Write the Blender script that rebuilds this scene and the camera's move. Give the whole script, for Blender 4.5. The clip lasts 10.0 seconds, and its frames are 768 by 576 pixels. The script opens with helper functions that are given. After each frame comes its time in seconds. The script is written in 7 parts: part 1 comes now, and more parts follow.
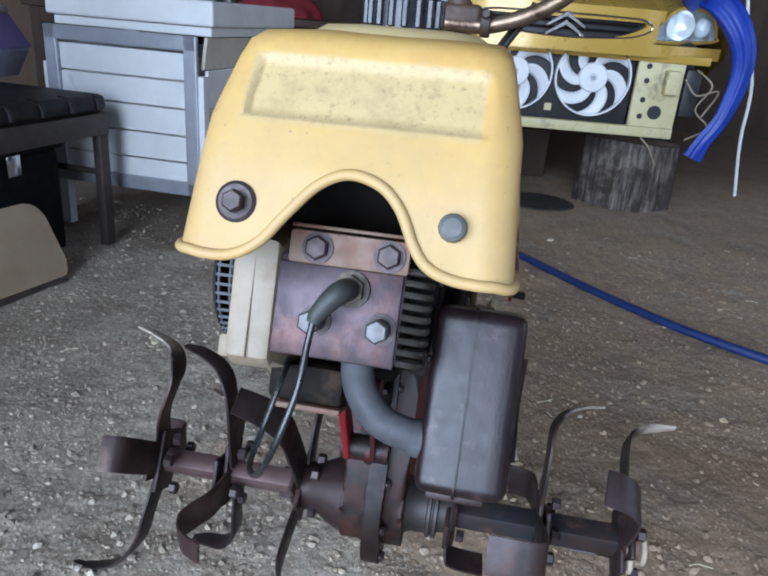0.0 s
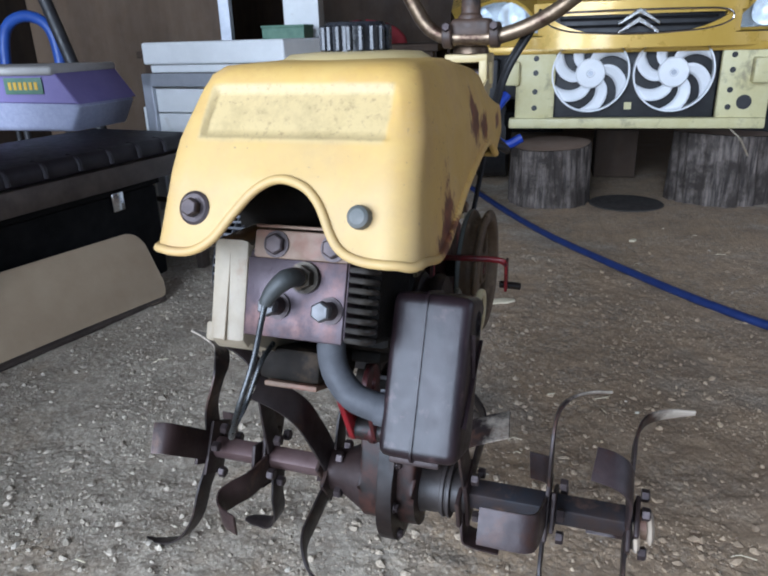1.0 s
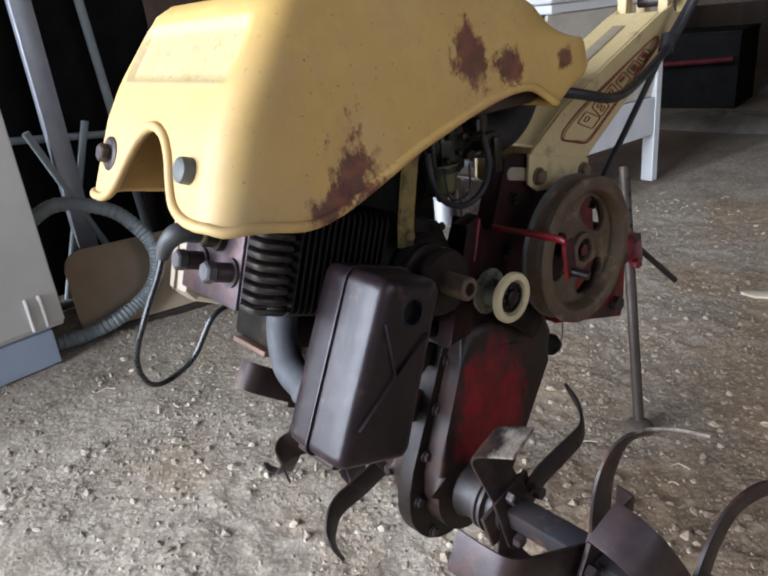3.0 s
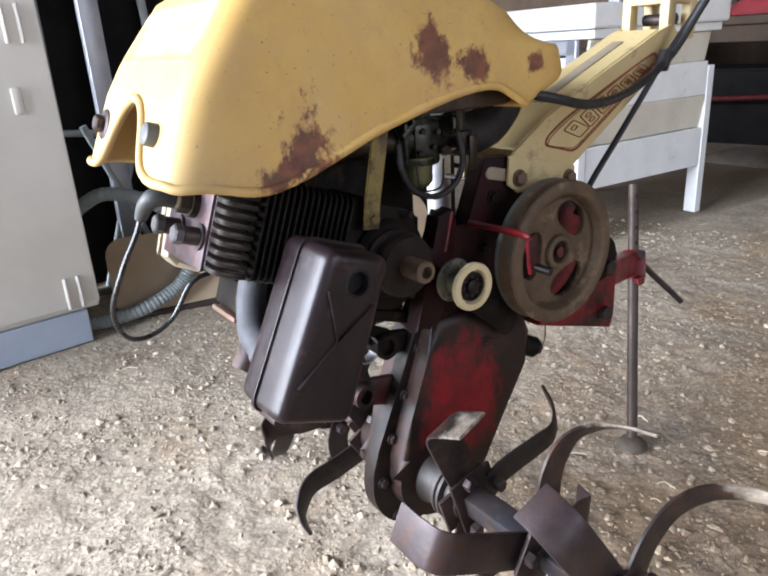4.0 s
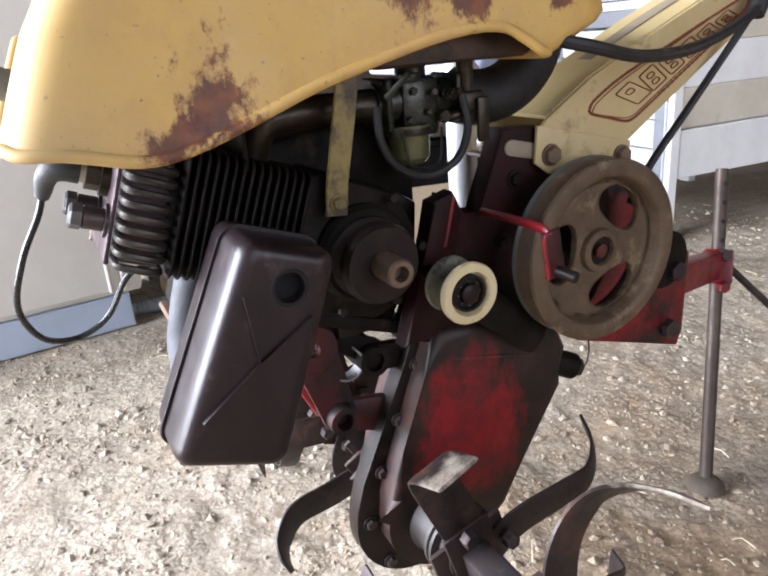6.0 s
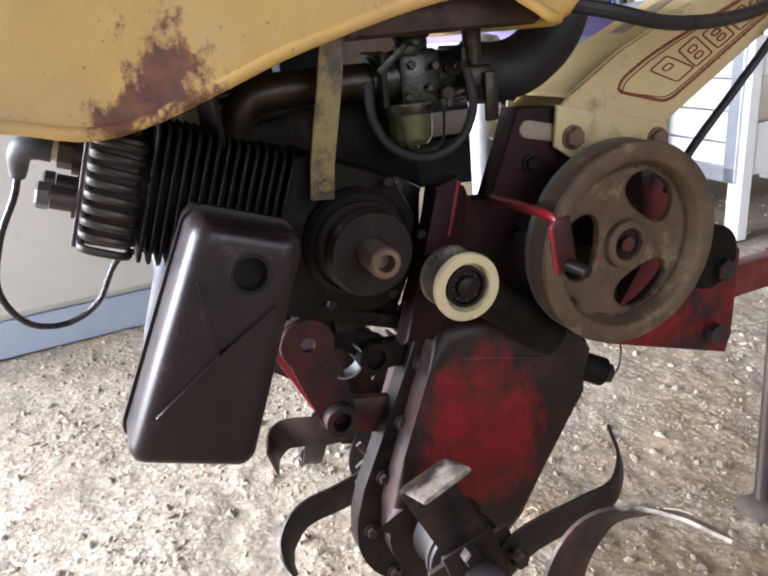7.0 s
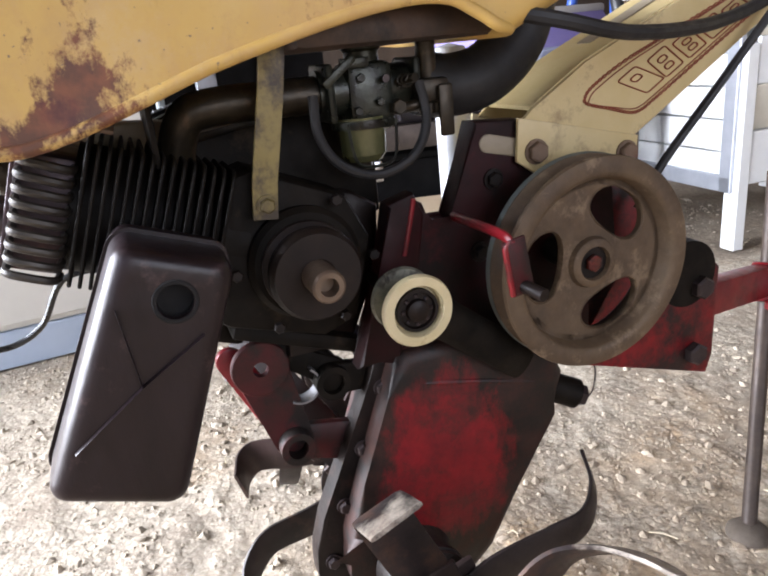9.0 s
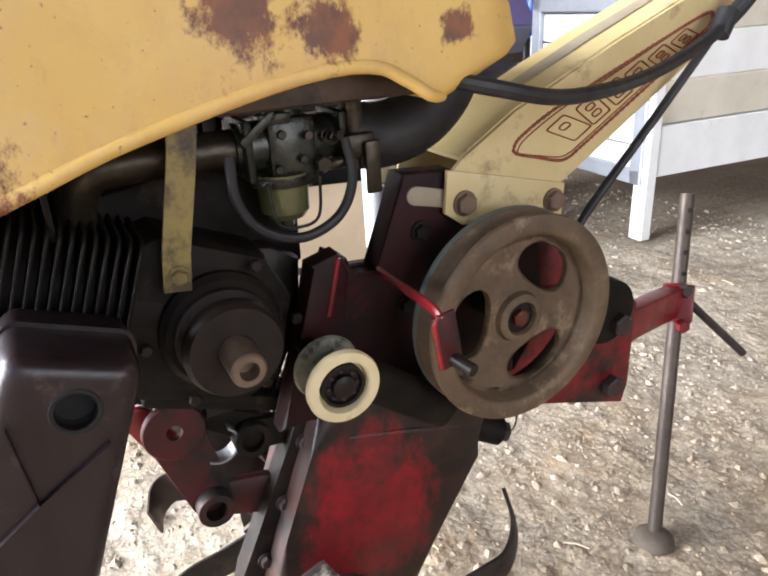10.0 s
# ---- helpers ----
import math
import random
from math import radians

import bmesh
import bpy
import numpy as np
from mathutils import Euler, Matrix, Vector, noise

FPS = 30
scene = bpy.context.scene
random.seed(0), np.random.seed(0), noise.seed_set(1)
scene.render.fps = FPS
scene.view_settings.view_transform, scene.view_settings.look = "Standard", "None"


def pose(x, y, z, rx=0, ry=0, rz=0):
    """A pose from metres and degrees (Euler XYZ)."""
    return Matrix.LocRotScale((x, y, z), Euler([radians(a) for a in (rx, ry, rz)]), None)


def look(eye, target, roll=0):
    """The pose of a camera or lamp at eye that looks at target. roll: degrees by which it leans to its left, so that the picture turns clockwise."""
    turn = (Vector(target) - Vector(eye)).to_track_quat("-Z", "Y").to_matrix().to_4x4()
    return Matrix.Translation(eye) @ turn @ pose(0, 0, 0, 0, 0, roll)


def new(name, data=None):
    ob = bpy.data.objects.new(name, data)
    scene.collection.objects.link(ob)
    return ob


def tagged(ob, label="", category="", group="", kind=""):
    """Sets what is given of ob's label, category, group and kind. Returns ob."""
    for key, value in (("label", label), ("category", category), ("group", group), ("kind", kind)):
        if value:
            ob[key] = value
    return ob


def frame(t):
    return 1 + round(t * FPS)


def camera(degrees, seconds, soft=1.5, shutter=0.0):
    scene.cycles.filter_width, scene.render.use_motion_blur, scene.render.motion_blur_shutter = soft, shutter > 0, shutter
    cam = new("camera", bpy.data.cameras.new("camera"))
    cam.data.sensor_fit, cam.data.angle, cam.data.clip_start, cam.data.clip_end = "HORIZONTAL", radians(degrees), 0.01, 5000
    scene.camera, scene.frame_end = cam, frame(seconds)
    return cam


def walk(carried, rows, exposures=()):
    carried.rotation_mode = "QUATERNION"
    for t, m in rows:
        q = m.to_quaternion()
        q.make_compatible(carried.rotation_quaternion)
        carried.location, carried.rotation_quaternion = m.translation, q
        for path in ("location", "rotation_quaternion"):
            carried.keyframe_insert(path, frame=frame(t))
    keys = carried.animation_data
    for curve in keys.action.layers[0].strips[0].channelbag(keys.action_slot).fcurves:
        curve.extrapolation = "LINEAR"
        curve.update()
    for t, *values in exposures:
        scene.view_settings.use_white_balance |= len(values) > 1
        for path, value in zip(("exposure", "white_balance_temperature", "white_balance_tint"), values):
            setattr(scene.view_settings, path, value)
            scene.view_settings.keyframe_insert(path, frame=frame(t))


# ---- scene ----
# camera and its walk
cam = camera(59.6, 10.0, soft=2.1)
PATH = [
    (0, (0.085, 0.026, 0.764), (0.006, 1.88, 0.02), 4.7),
    (0.5, (0.136, 0.002, 0.742), (-0.051, 1.844, -0.014), 2.6),
    (1, (0.24, -0.037, 0.771), (-0.186, 1.786, 0.068), -1.7),
    (1.5, (0.301, 0.043, 0.742), (-0.216, 1.833, 0.014), -0.5),
    (2, (0.361, 0.144, 0.738), (-0.41, 1.778, -0.12), -5.0),
    (2.5, (0.418, 0.209, 0.761), (-0.596, 1.652, -0.182), -5.9),
    (2.7, (0.462, 0.211, 0.749), (-0.712, 1.583, -0.109), -7.3),
    (4, (0.625, 0.237, 0.697), (-0.806, 1.454, 0.01), -3.6),
    (4.5, (0.622, 0.305, 0.683), (-0.774, 1.534, -0.051), -4.3),
    (5, (0.611, 0.354, 0.657), (-0.868, 1.462, -0.108), -6.6),
    (5.5, (0.578, 0.389, 0.641), (-0.94, 1.454, -0.109), -6.4),
    (6, (0.575, 0.412, 0.651), (-1.016, 1.398, -0.053), -4.5),
    (6.2, (0.574, 0.428, 0.652), (-1.054, 1.349, -0.056), -6.2),
    (7.3, (0.572, 0.499, 0.62), (-1.147, 1.267, -0.054), -5.6),
    (7.5, (0.575, 0.508, 0.625), (-1.159, 1.258, -0.031), -6.5),
    (8, (0.571, 0.529, 0.625), (-1.159, 1.291, -0.028), -7.2),
    (8.5, (0.569, 0.53, 0.624), (-1.158, 1.302, -0.025), -7.2),
    (9, (0.567, 0.533, 0.624), (-1.141, 1.329, -0.044), -5.7),
    (9.5, (0.549, 0.543, 0.653), (-1.084, 1.424, -0.093), -4.7),
    (10, (0.523, 0.557, 0.686), (-1.03, 1.538, -0.106), -3.0),
]
walk(cam, [(t, look(eye, target, roll)) for t, eye, target, roll in PATH],
     exposures=[(0, -0.55, 5500, 14), (1.5, -0.40, 5800, 14), (2.7, -0.20, 6100, 17), (4.0, 0.68, 6350, 18), (6.0, 0.95, 6450, 19.5), (9, 1.10, 6500, 19.5), (10, 1.38, 6700, 17)])

# world, daylight through the open barn front, exposure
world = bpy.data.worlds.new("sky")
scene.world = world
world.use_nodes = True
wn = world.node_tree
sky = wn.nodes.new("ShaderNodeTexSky")
sky.sky_type = 'NISHITA'
sky.sun_disc = False
sky.sun_elevation = radians(47)
sky.sun_rotation = radians(29)
wn.links.new(sky.outputs[0], wn.nodes["Background"].inputs[0])
wn.nodes["Background"].inputs[1].default_value = 0.12


def lamp(name, kind, m, power, colour, size=1.0, size_y=1.0, angle=0.0):
    data = bpy.data.lights.new(name, kind)
    data.energy, data.color = power, colour
    if kind == 'AREA':
        data.shape, data.size, data.size_y = 'RECTANGLE', size, size_y
    else:
        data.angle = radians(angle)
    ob = new(name, data)
    ob.matrix_world = m
    return ob


lamp("sun", 'SUN', look((5, 9, 11), (0, 0, 0)), 3.0, (1.0, 0.95, 0.88), angle=1.0)
# added fill lamp that brightens the machine's east flank, no known source
lamp("side_fill", 'AREA', look((4.2, 1.2, 1.7), (0.2, 1.1, 0.6)), 36, (0.92, 0.96, 1.0), 3.0, 2.2)
lamp("doorway_daylight", 'AREA', look((-2.5, -4.8, 2.2), (-0.6, 1.5, 0.8)), 1620, (0.84, 0.93, 1.0), 6.6, 4.2)

# ---- tools ----
class Nodes:
    """A small helper that builds one node material."""

    def __init__(self, name):
        self.m = bpy.data.materials.new(name)
        self.m.use_nodes = True
        self.t = self.m.node_tree
        self.b = self.t.nodes["Principled BSDF"]
        self.co = self.n("ShaderNodeTexCoord").outputs["Object"]

    def n(self, kind, **values):
        node = self.t.nodes.new(kind)
        for k, v in values.items():
            node.inputs[k].default_value = v
        return node

    def link(self, a, b):
        self.t.links.new(a, b)

    def noise(self, scale, detail=4.0, rough=0.6, co=None, stretch=None):
        node = self.n("ShaderNodeTexNoise", Scale=scale, Detail=detail, Roughness=rough)
        src = co or self.co
        if stretch:
            mp = self.n("ShaderNodeMapping")
            mp.inputs["Scale"].default_value = stretch
            self.link(src, mp.inputs[0])
            src = mp.outputs[0]
        self.link(src, node.inputs["Vector"])
        return node.outputs["Fac"]

    def remap(self, fac, a, b, lo=0.0, hi=1.0):
        node = self.n("ShaderNodeMapRange")
        node.inputs[1].default_value, node.inputs[2].default_value = a, b
        node.inputs[3].default_value, node.inputs[4].default_value = lo, hi
        self.link(fac, node.inputs[0])
        return node.outputs[0]

    def mix(self, fac, a, b):
        node = self.t.nodes.new("ShaderNodeMix")
        node.data_type = 'RGBA'
        if hasattr(fac, "links"):
            self.link(fac, node.inputs[0])
        else:
            node.inputs[0].default_value = fac
        for slot, v in ((6, a), (7, b)):
            if isinstance(v, tuple):
                node.inputs[slot].default_value = (*v, 1.0)
            else:
                self.link(v, node.inputs[slot])
        return node.outputs[2]

    def mul(self, a, b):
        node = self.t.nodes.new("ShaderNodeMath")
        node.operation = 'MULTIPLY'
        self.link(a, node.inputs[0])
        if hasattr(b, "links"):
            self.link(b, node.inputs[1])
        else:
            node.inputs[1].default_value = b
        return node.outputs[0]

    def blob(self, place, radius, soft=0.5, stretch=(1, 1, 1)):
        """1 inside a soft ball at place, 0 outside."""
        mp = self.n("ShaderNodeMapping")
        mp.inputs["Scale"].default_value = stretch
        mp.inputs["Location"].default_value = tuple(-p * s for p, s in zip(place, stretch))
        self.link(self.co, mp.inputs[0])
        ln = self.t.nodes.new("ShaderNodeVectorMath")
        ln.operation = 'LENGTH'
        self.link(mp.outputs[0], ln.inputs[0])
        return self.remap(ln.outputs["Value"], radius, radius * soft)

    def colour(self, out):
        self.link(out, self.b.inputs["Base Color"])

    def rough(self, fac, lo, hi):
        self.link(self.remap(fac, 0.3, 0.7, lo, hi), self.b.inputs["Roughness"])

    def bump(self, fac, strength, distance=0.002):
        node = self.n("ShaderNodeBump", Strength=strength, Distance=distance)
        self.link(fac, node.inputs["Height"])
        self.link(node.outputs[0], self.b.inputs["Normal"])


def plain(name, c1, c2, scale=12.0, rough=(0.5, 0.7), metal=0.0, bump=0.15, fine=180.0, dirt=None, dirt_at=(0.52, 0.68), dirt_scale=7.0, stretch=None, coat=0.0, coat_rough=0.1, spec=0.5):
    """Two tones in patches, a fine grain in the relief, and optional dirt or rust."""
    k = Nodes(name)
    big = k.noise(scale, 5.0, 0.65, stretch=stretch)
    col = k.mix(k.remap(big, 0.35, 0.65), c1, c2)
    grain = k.noise(fine, 3.0, 0.7, stretch=stretch)
    if dirt:
        mask = k.remap(k.noise(dirt_scale, 8.0, 0.7), *dirt_at)
        col = k.mix(mask, col, dirt)
    k.colour(col)
    k.rough(k.noise(scale * 3, 4.0), *rough)
    k.b.inputs["Metallic"].default_value = metal
    k.b.inputs["Coat Weight"].default_value = coat
    k.b.inputs["Coat Roughness"].default_value = coat_rough
    k.b.inputs["Specular IOR Level"].default_value = spec
    k.bump(grain, bump, 0.001)
    return k.m


def finish(bm, smooth=True, angle=35):
    bmesh.ops.recalc_face_normals(bm, faces=bm.faces)
    for f in bm.faces:
        f.smooth = smooth
    for e in bm.edges:
        if len(e.link_faces) == 2 and e.calc_face_angle(0) > radians(angle):
            e.smooth = False
    return bm


def part(name, bm, material, parent=None, label="", smooth=True, angle=35):
    """Links a bmesh as one mesh object, under a thing or a part where one is given."""
    finish(bm, smooth, angle)
    me = bpy.data.meshes.new(name)
    bm.to_mesh(me)
    bm.free()
    me.materials.append(material)
    ob = new(name, me)
    if parent:
        ob.parent = parent
    if label:
        tagged(ob, label)
    return ob


def thing(name, label, category, m=None, group="", kind=""):
    ob = new(name)
    ob.empty_display_size = 0.1
    if m is not None:
        ob.matrix_world = m
    return tagged(ob, label, category, group, kind)


def B():
    return bmesh.new()


def box(bm, centre, size, m=None, bevel=0.0, seg=2):
    r = bmesh.ops.create_cube(bm, size=1.0)
    vs = r["verts"]
    bmesh.ops.scale(bm, vec=size, verts=vs)
    if bevel:
        es = {e for v in vs for e in v.link_edges}
        r = bmesh.ops.bevel(bm, geom=list(es), offset=bevel, segments=seg, profile=0.5, affect='EDGES')
        vs = list({v for f in r["faces"] for v in f.verts} | {v for v in vs if v.is_valid})
    bmesh.ops.translate(bm, vec=centre, verts=vs)
    if m is not None:
        bmesh.ops.transform(bm, matrix=m, verts=vs)
    return bm


def rod(bm, p0, p1, r0, r1=None, seg=16, m=None):
    p0, p1 = Vector(p0), Vector(p1)
    d = p1 - p0
    q = d.to_track_quat('Z', 'Y').to_matrix().to_4x4()
    mm = Matrix.Translation((p0 + p1) / 2) @ q
    if m is not None:
        mm = m @ mm
    bmesh.ops.create_cone(bm, cap_ends=True, segments=seg, radius1=r0, radius2=r0 if r1 is None else r1, depth=d.length, matrix=mm)
    return bm


def lathe(bm, origin, axis, profile, seg=32, m=None):
    """Turns (along, radius) pairs about an axis through origin."""
    q = Vector(axis).to_track_quat('Z', 'Y').to_matrix().to_4x4()
    mm = Matrix.Translation(origin) @ q
    if m is not None:
        mm = m @ mm
    rings = []
    for h, r in profile:
        if r < 1e-6:
            rings.append([bm.verts.new(mm @ Vector((0, 0, h)))])
        else:
            rings.append([bm.verts.new(mm @ Vector((r * math.cos(2 * math.pi * i / seg), r * math.sin(2 * math.pi * i / seg), h))) for i in range(seg)])
    for a, b in zip(rings, rings[1:]):
        for i in range(seg):
            j = (i + 1) % seg
            if len(a) == 1 and len(b) == 1:
                continue
            if len(a) == 1:
                bm.faces.new((a[0], b[i], b[j]))
            elif len(b) == 1:
                bm.faces.new((a[i], a[j], b[0]))
            else:
                bm.faces.new((a[i], a[j], b[j], b[i]))
    return bm


def smooth_path(pts, steps=8, closed=False):
    pts = [Vector(p) for p in pts]
    out = []
    n = len(pts)
    for i in range(n if closed else n - 1):
        p1, p2 = pts[i], pts[(i + 1) % n]
        p0 = pts[i - 1] if closed or i else p1 + (p1 - p2)
        p3 = pts[(i + 2) % n] if closed or i + 2 < n else p2 + (p2 - p1)
        for s in range(steps):
            t = s / steps
            out.append(0.5 * (2 * p1 + (p2 - p0) * t + (2 * p0 - 5 * p1 + 4 * p2 - p3) * t * t + (3 * p1 - p0 - 3 * p2 + p3) * t ** 3))
    if not closed:
        out.append(pts[-1])
    return out


def pipe(bm, pts, radius, seg=10, steps=8, closed=False, m=None, flat=None):
    """Sweeps a round (or, with flat=(w, h), oblong) section along a smoothed path."""
    path = smooth_path(pts, steps, closed)
    n = len(path)
    rings = []
    up = None
    for i, p in enumerate(path):
        a = path[i - 1] if closed or i else p
        b = path[(i + 1) % n] if closed or i + 1 < n else p
        d = (b - a).normalized()
        if up is None:
            up = Vector((0, 0, 1)) if abs(d.z) < 0.9 else Vector((0, 1, 0))
        side = d.cross(up).normalized()
        up = side.cross(d).normalized()
        r = radius(i / (n - 1)) if callable(radius) else radius
        ring = []
        for k in range(seg):
            ang = 2 * math.pi * k / seg
            x, y = math.cos(ang) * r, math.sin(ang) * r
            if flat:
                x, y = x * flat[0], y * flat[1]
            v = p + side * x + up * y
            ring.append(bm.verts.new(m @ v if m is not None else v))
        rings.append(ring)
    for i in range(n if closed else n - 1):
        a, b = rings[i], rings[(i + 1) % n]
        for k in range(seg):
            j = (k + 1) % seg
            bm.faces.new((a[k], a[j], b[j], b[k]))
    if not closed:
        bm.faces.new(rings[0][::-1])
        bm.faces.new(rings[-1])
    return bm


def prism(bm, outline, lo, hi, bevel=0.0, m=None, axis='u', seg=2):
    """A plate: an outline in (v, w) pushed out from u = lo to u = hi, or in (u, w) along v, or in (u, v) along w."""
    def at(p, h):
        return {'u': (h, p[0], p[1]), 'v': (p[0], h, p[1]), 'w': (p[0], p[1], h)}[axis]
    a = [bm.verts.new(at(p, lo)) for p in outline]
    b = [bm.verts.new(at(p, hi)) for p in outline]
    fs = [bm.faces.new(a[::-1]), bm.faces.new(b)]
    n = len(outline)
    for i in range(n):
        j = (i + 1) % n
        fs.append(bm.faces.new((a[i], a[j], b[j], b[i])))
    vs = a + b
    if bevel:
        es = list({e for f in fs[:2] for e in f.edges})
        r = bmesh.ops.bevel(bm, geom=es, offset=bevel, segments=seg, profile=0.5, affect='EDGES')
        vs = list({v for f in r["faces"] for v in f.verts} | {v for v in vs if v.is_valid})
    if m is not None:
        bmesh.ops.transform(bm, matrix=m, verts=vs)
    return bm


def arc(cx, cy, r, a0, a1, n=12):
    return [(cx + r * math.cos(radians(a0 + (a1 - a0) * i / n)), cy + r * math.sin(radians(a0 + (a1 - a0) * i / n))) for i in range(n + 1)]


def rounded(cx, cy, w, h, r, n=5):
    out = []
    for sx, sy, a in ((1, 1, 0), (-1, 1, 90), (-1, -1, 180), (1, -1, 270)):
        out += arc(cx + sx * (w / 2 - r), cy + sy * (h / 2 - r), r, a, a + 90, n)
    return out


def band(bm, pts, thick, u0, u1, m=None):
    """A bent strip that follows (v, w) points, from u0 to u1."""
    pts = [Vector(p) for p in pts]
    ring = []
    for i, p in enumerate(pts):
        a, b = pts[max(i - 1, 0)], pts[min(i + 1, len(pts) - 1)]
        d = (b - a).normalized()
        nrm = Vector((-d.y, d.x)) * thick / 2
        ring.append([bm.verts.new((u, *(p + s * nrm))) for u, s in ((u0, 1), (u1, 1), (u1, -1), (u0, -1))])
    for a, b in zip(ring, ring[1:]):
        for k in range(4):
            j = (k + 1) % 4
            bm.faces.new((a[k], a[j], b[j], b[k]))
    bm.faces.new(ring[0][::-1])
    bm.faces.new(ring[-1])
    if m is not None:
        bmesh.ops.transform(bm, matrix=m, verts=[v for r in ring for v in r])
    return bm


def hexbolt(bm, p, d, size, height, washer=0.0, m=None):
    p, d = Vector(p), Vector(d).normalized()
    if washer:
        rod(bm, p, p + d * 0.002, washer, seg=24, m=m)
    rod(bm, p + d * 0.002, p + d * height * 0.85, size, seg=6, m=m)
    rod(bm, p + d * height * 0.85, p + d * height, size, size * 0.82, seg=6, m=m)
    return bm


# ---- materials ----
# the yellow hood: chalky moulded plastic, speckled panel, rust stains on its flank
k = Nodes("yellow_hood")
base = k.mix(k.remap(k.noise(9.0, 5.0, 0.65), 0.35, 0.68), (0.535, 0.334, 0.084), (0.585, 0.390, 0.123))
base = k.mix(k.mul(k.remap(k.noise(22.0, 8.0, 0.75), 0.48, 0.66), 0.5), base, (0.45, 0.25, 0.082))
base = k.mix(k.mul(k.remap(k.noise(11.0, 9.0, 0.8), 0.55, 0.70), 0.6), base, (0.60, 0.44, 0.20))
base = k.mix(k.mul(k.remap(k.noise(55.0, 9.0, 0.8, stretch=(1.0, 1.0, 0.4)), 0.60, 0.74), 0.4), base, (0.33, 0.19, 0.07))
base = k.mix(k.remap(k.noise(260.0, 2.0, 0.5), 0.70, 0.76), base, (0.20, 0.14, 0.08))
# front face darkened in colour to offset the doorway light; flanks stay brighter
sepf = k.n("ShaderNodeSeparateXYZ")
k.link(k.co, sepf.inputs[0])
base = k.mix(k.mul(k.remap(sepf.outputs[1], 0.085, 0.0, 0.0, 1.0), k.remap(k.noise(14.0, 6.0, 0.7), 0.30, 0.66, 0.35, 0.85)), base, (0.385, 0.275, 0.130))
base = k.mix(k.mul(k.remap(k.noise(17.0, 7.0, 0.7, stretch=(1.0, 1.0, 0.6)), 0.56, 0.72), 0.35), base, (0.40, 0.235, 0.095))
sepp = k.n("ShaderNodeSeparateXYZ")
k.link(k.co, sepp.inputs[0])
absx = k.t.nodes.new("ShaderNodeMath")
absx.operation = 'ABSOLUTE'
k.link(sepp.outputs[0], absx.inputs[0])
panel_mask = k.mul(k.remap(absx.outputs[0], 0.0860, 0.0820), k.mul(k.remap(sepp.outputs[2], 0.690, 0.695), k.mul(k.remap(sepp.outputs[2], 0.7370, 0.7335), k.remap(sepp.outputs[1], 0.12, 0.10))))
base = k.mix(k.mul(panel_mask, 0.7), base, (0.46, 0.365, 0.19))
base = k.mix(k.mul(panel_mask, k.mul(k.remap(k.noise(44.0, 7.0, 0.78), 0.46, 0.64), 0.65)), base, (0.35, 0.265, 0.115))
base = k.mix(k.mul(panel_mask, k.mul(k.remap(k.noise(150.0, 7.0, 0.78), 0.55, 0.67), 0.75)), base, (0.19, 0.135, 0.065))
base = k.mix(k.mul(k.remap(k.noise(6.0, 7.0, 0.75), 0.50, 0.68), 0.35), base, (0.47, 0.285, 0.145))
rust_noise = k.noise(38.0, 11.0, 0.72, stretch=(1.0, 1.1, 0.85))
rust_tone = k.mix(k.remap(k.noise(60.0, 5.0), 0.4, 0.6), (0.075, 0.018, 0.013), (0.17, 0.048, 0.024))
for place, radius, stretch in (((0.121, 0.112, 0.620), 0.040, (1, 1, 0.75)), ((0.121, 0.085, 0.600), 0.030, (1, 0.7, 1.2)),
                               ((0.117, 0.255, 0.682), 0.042, (1, 1, 0.75)), ((0.117, 0.300, 0.672), 0.026, (1, 1, 0.6)), ((0.117, 0.385, 0.668), 0.016, (1, 1, 1))):
    reach = k.t.nodes.new("ShaderNodeMath")
    k.link(k.mul(k.blob(place, radius * 1.15, 0.05, stretch), 0.40), reach.inputs[0])
    k.link(rust_noise, reach.inputs[1])
    base = k.mix(k.mul(k.remap(reach.outputs[0], 0.70, 0.79), 0.93), base, rust_tone)
k.colour(base)
k.rough(k.noise(30.0), 0.5, 0.66)
k.b.inputs["Subsurface Weight"].default_value = 0.0
k.bump(k.noise(240.0, 4.0, 0.7), 0.12, 0.0008)
YELLOW = k.m

CREAM = plain("cream_paint", (0.50, 0.385, 0.175), (0.57, 0.455, 0.235), 14, (0.35, 0.55), 0, 0.1, dirt=(0.17, 0.10, 0.045), dirt_at=(0.57, 0.71), dirt_scale=14)
RED = plain("oily_red_paint", (0.25, 0.007, 0.011), (0.14, 0.005, 0.008), 16, (0.40, 0.6), 0, 0.25, 140, dirt=(0.018, 0.007, 0.007), dirt_at=(0.42, 0.58), dirt_scale=15, coat=0.08, coat_rough=0.3, spec=0.35)
BRIGHTRED = plain("bright_red_paint", (0.21, 0.005, 0.010), (0.115, 0.004, 0.007), 22, (0.3, 0.45), 0, 0.1, dirt=(0.045, 0.012, 0.010), dirt_at=(0.52, 0.66), dirt_scale=24)
DARKRED = plain("dark_red_plate", (0.026, 0.004, 0.005), (0.008, 0.0045, 0.004), 18, (0.45, 0.65), 0.0, 0.25, 140, dirt=(0.055, 0.006, 0.007), dirt_at=(0.60, 0.72), dirt_scale=22, spec=0.16)
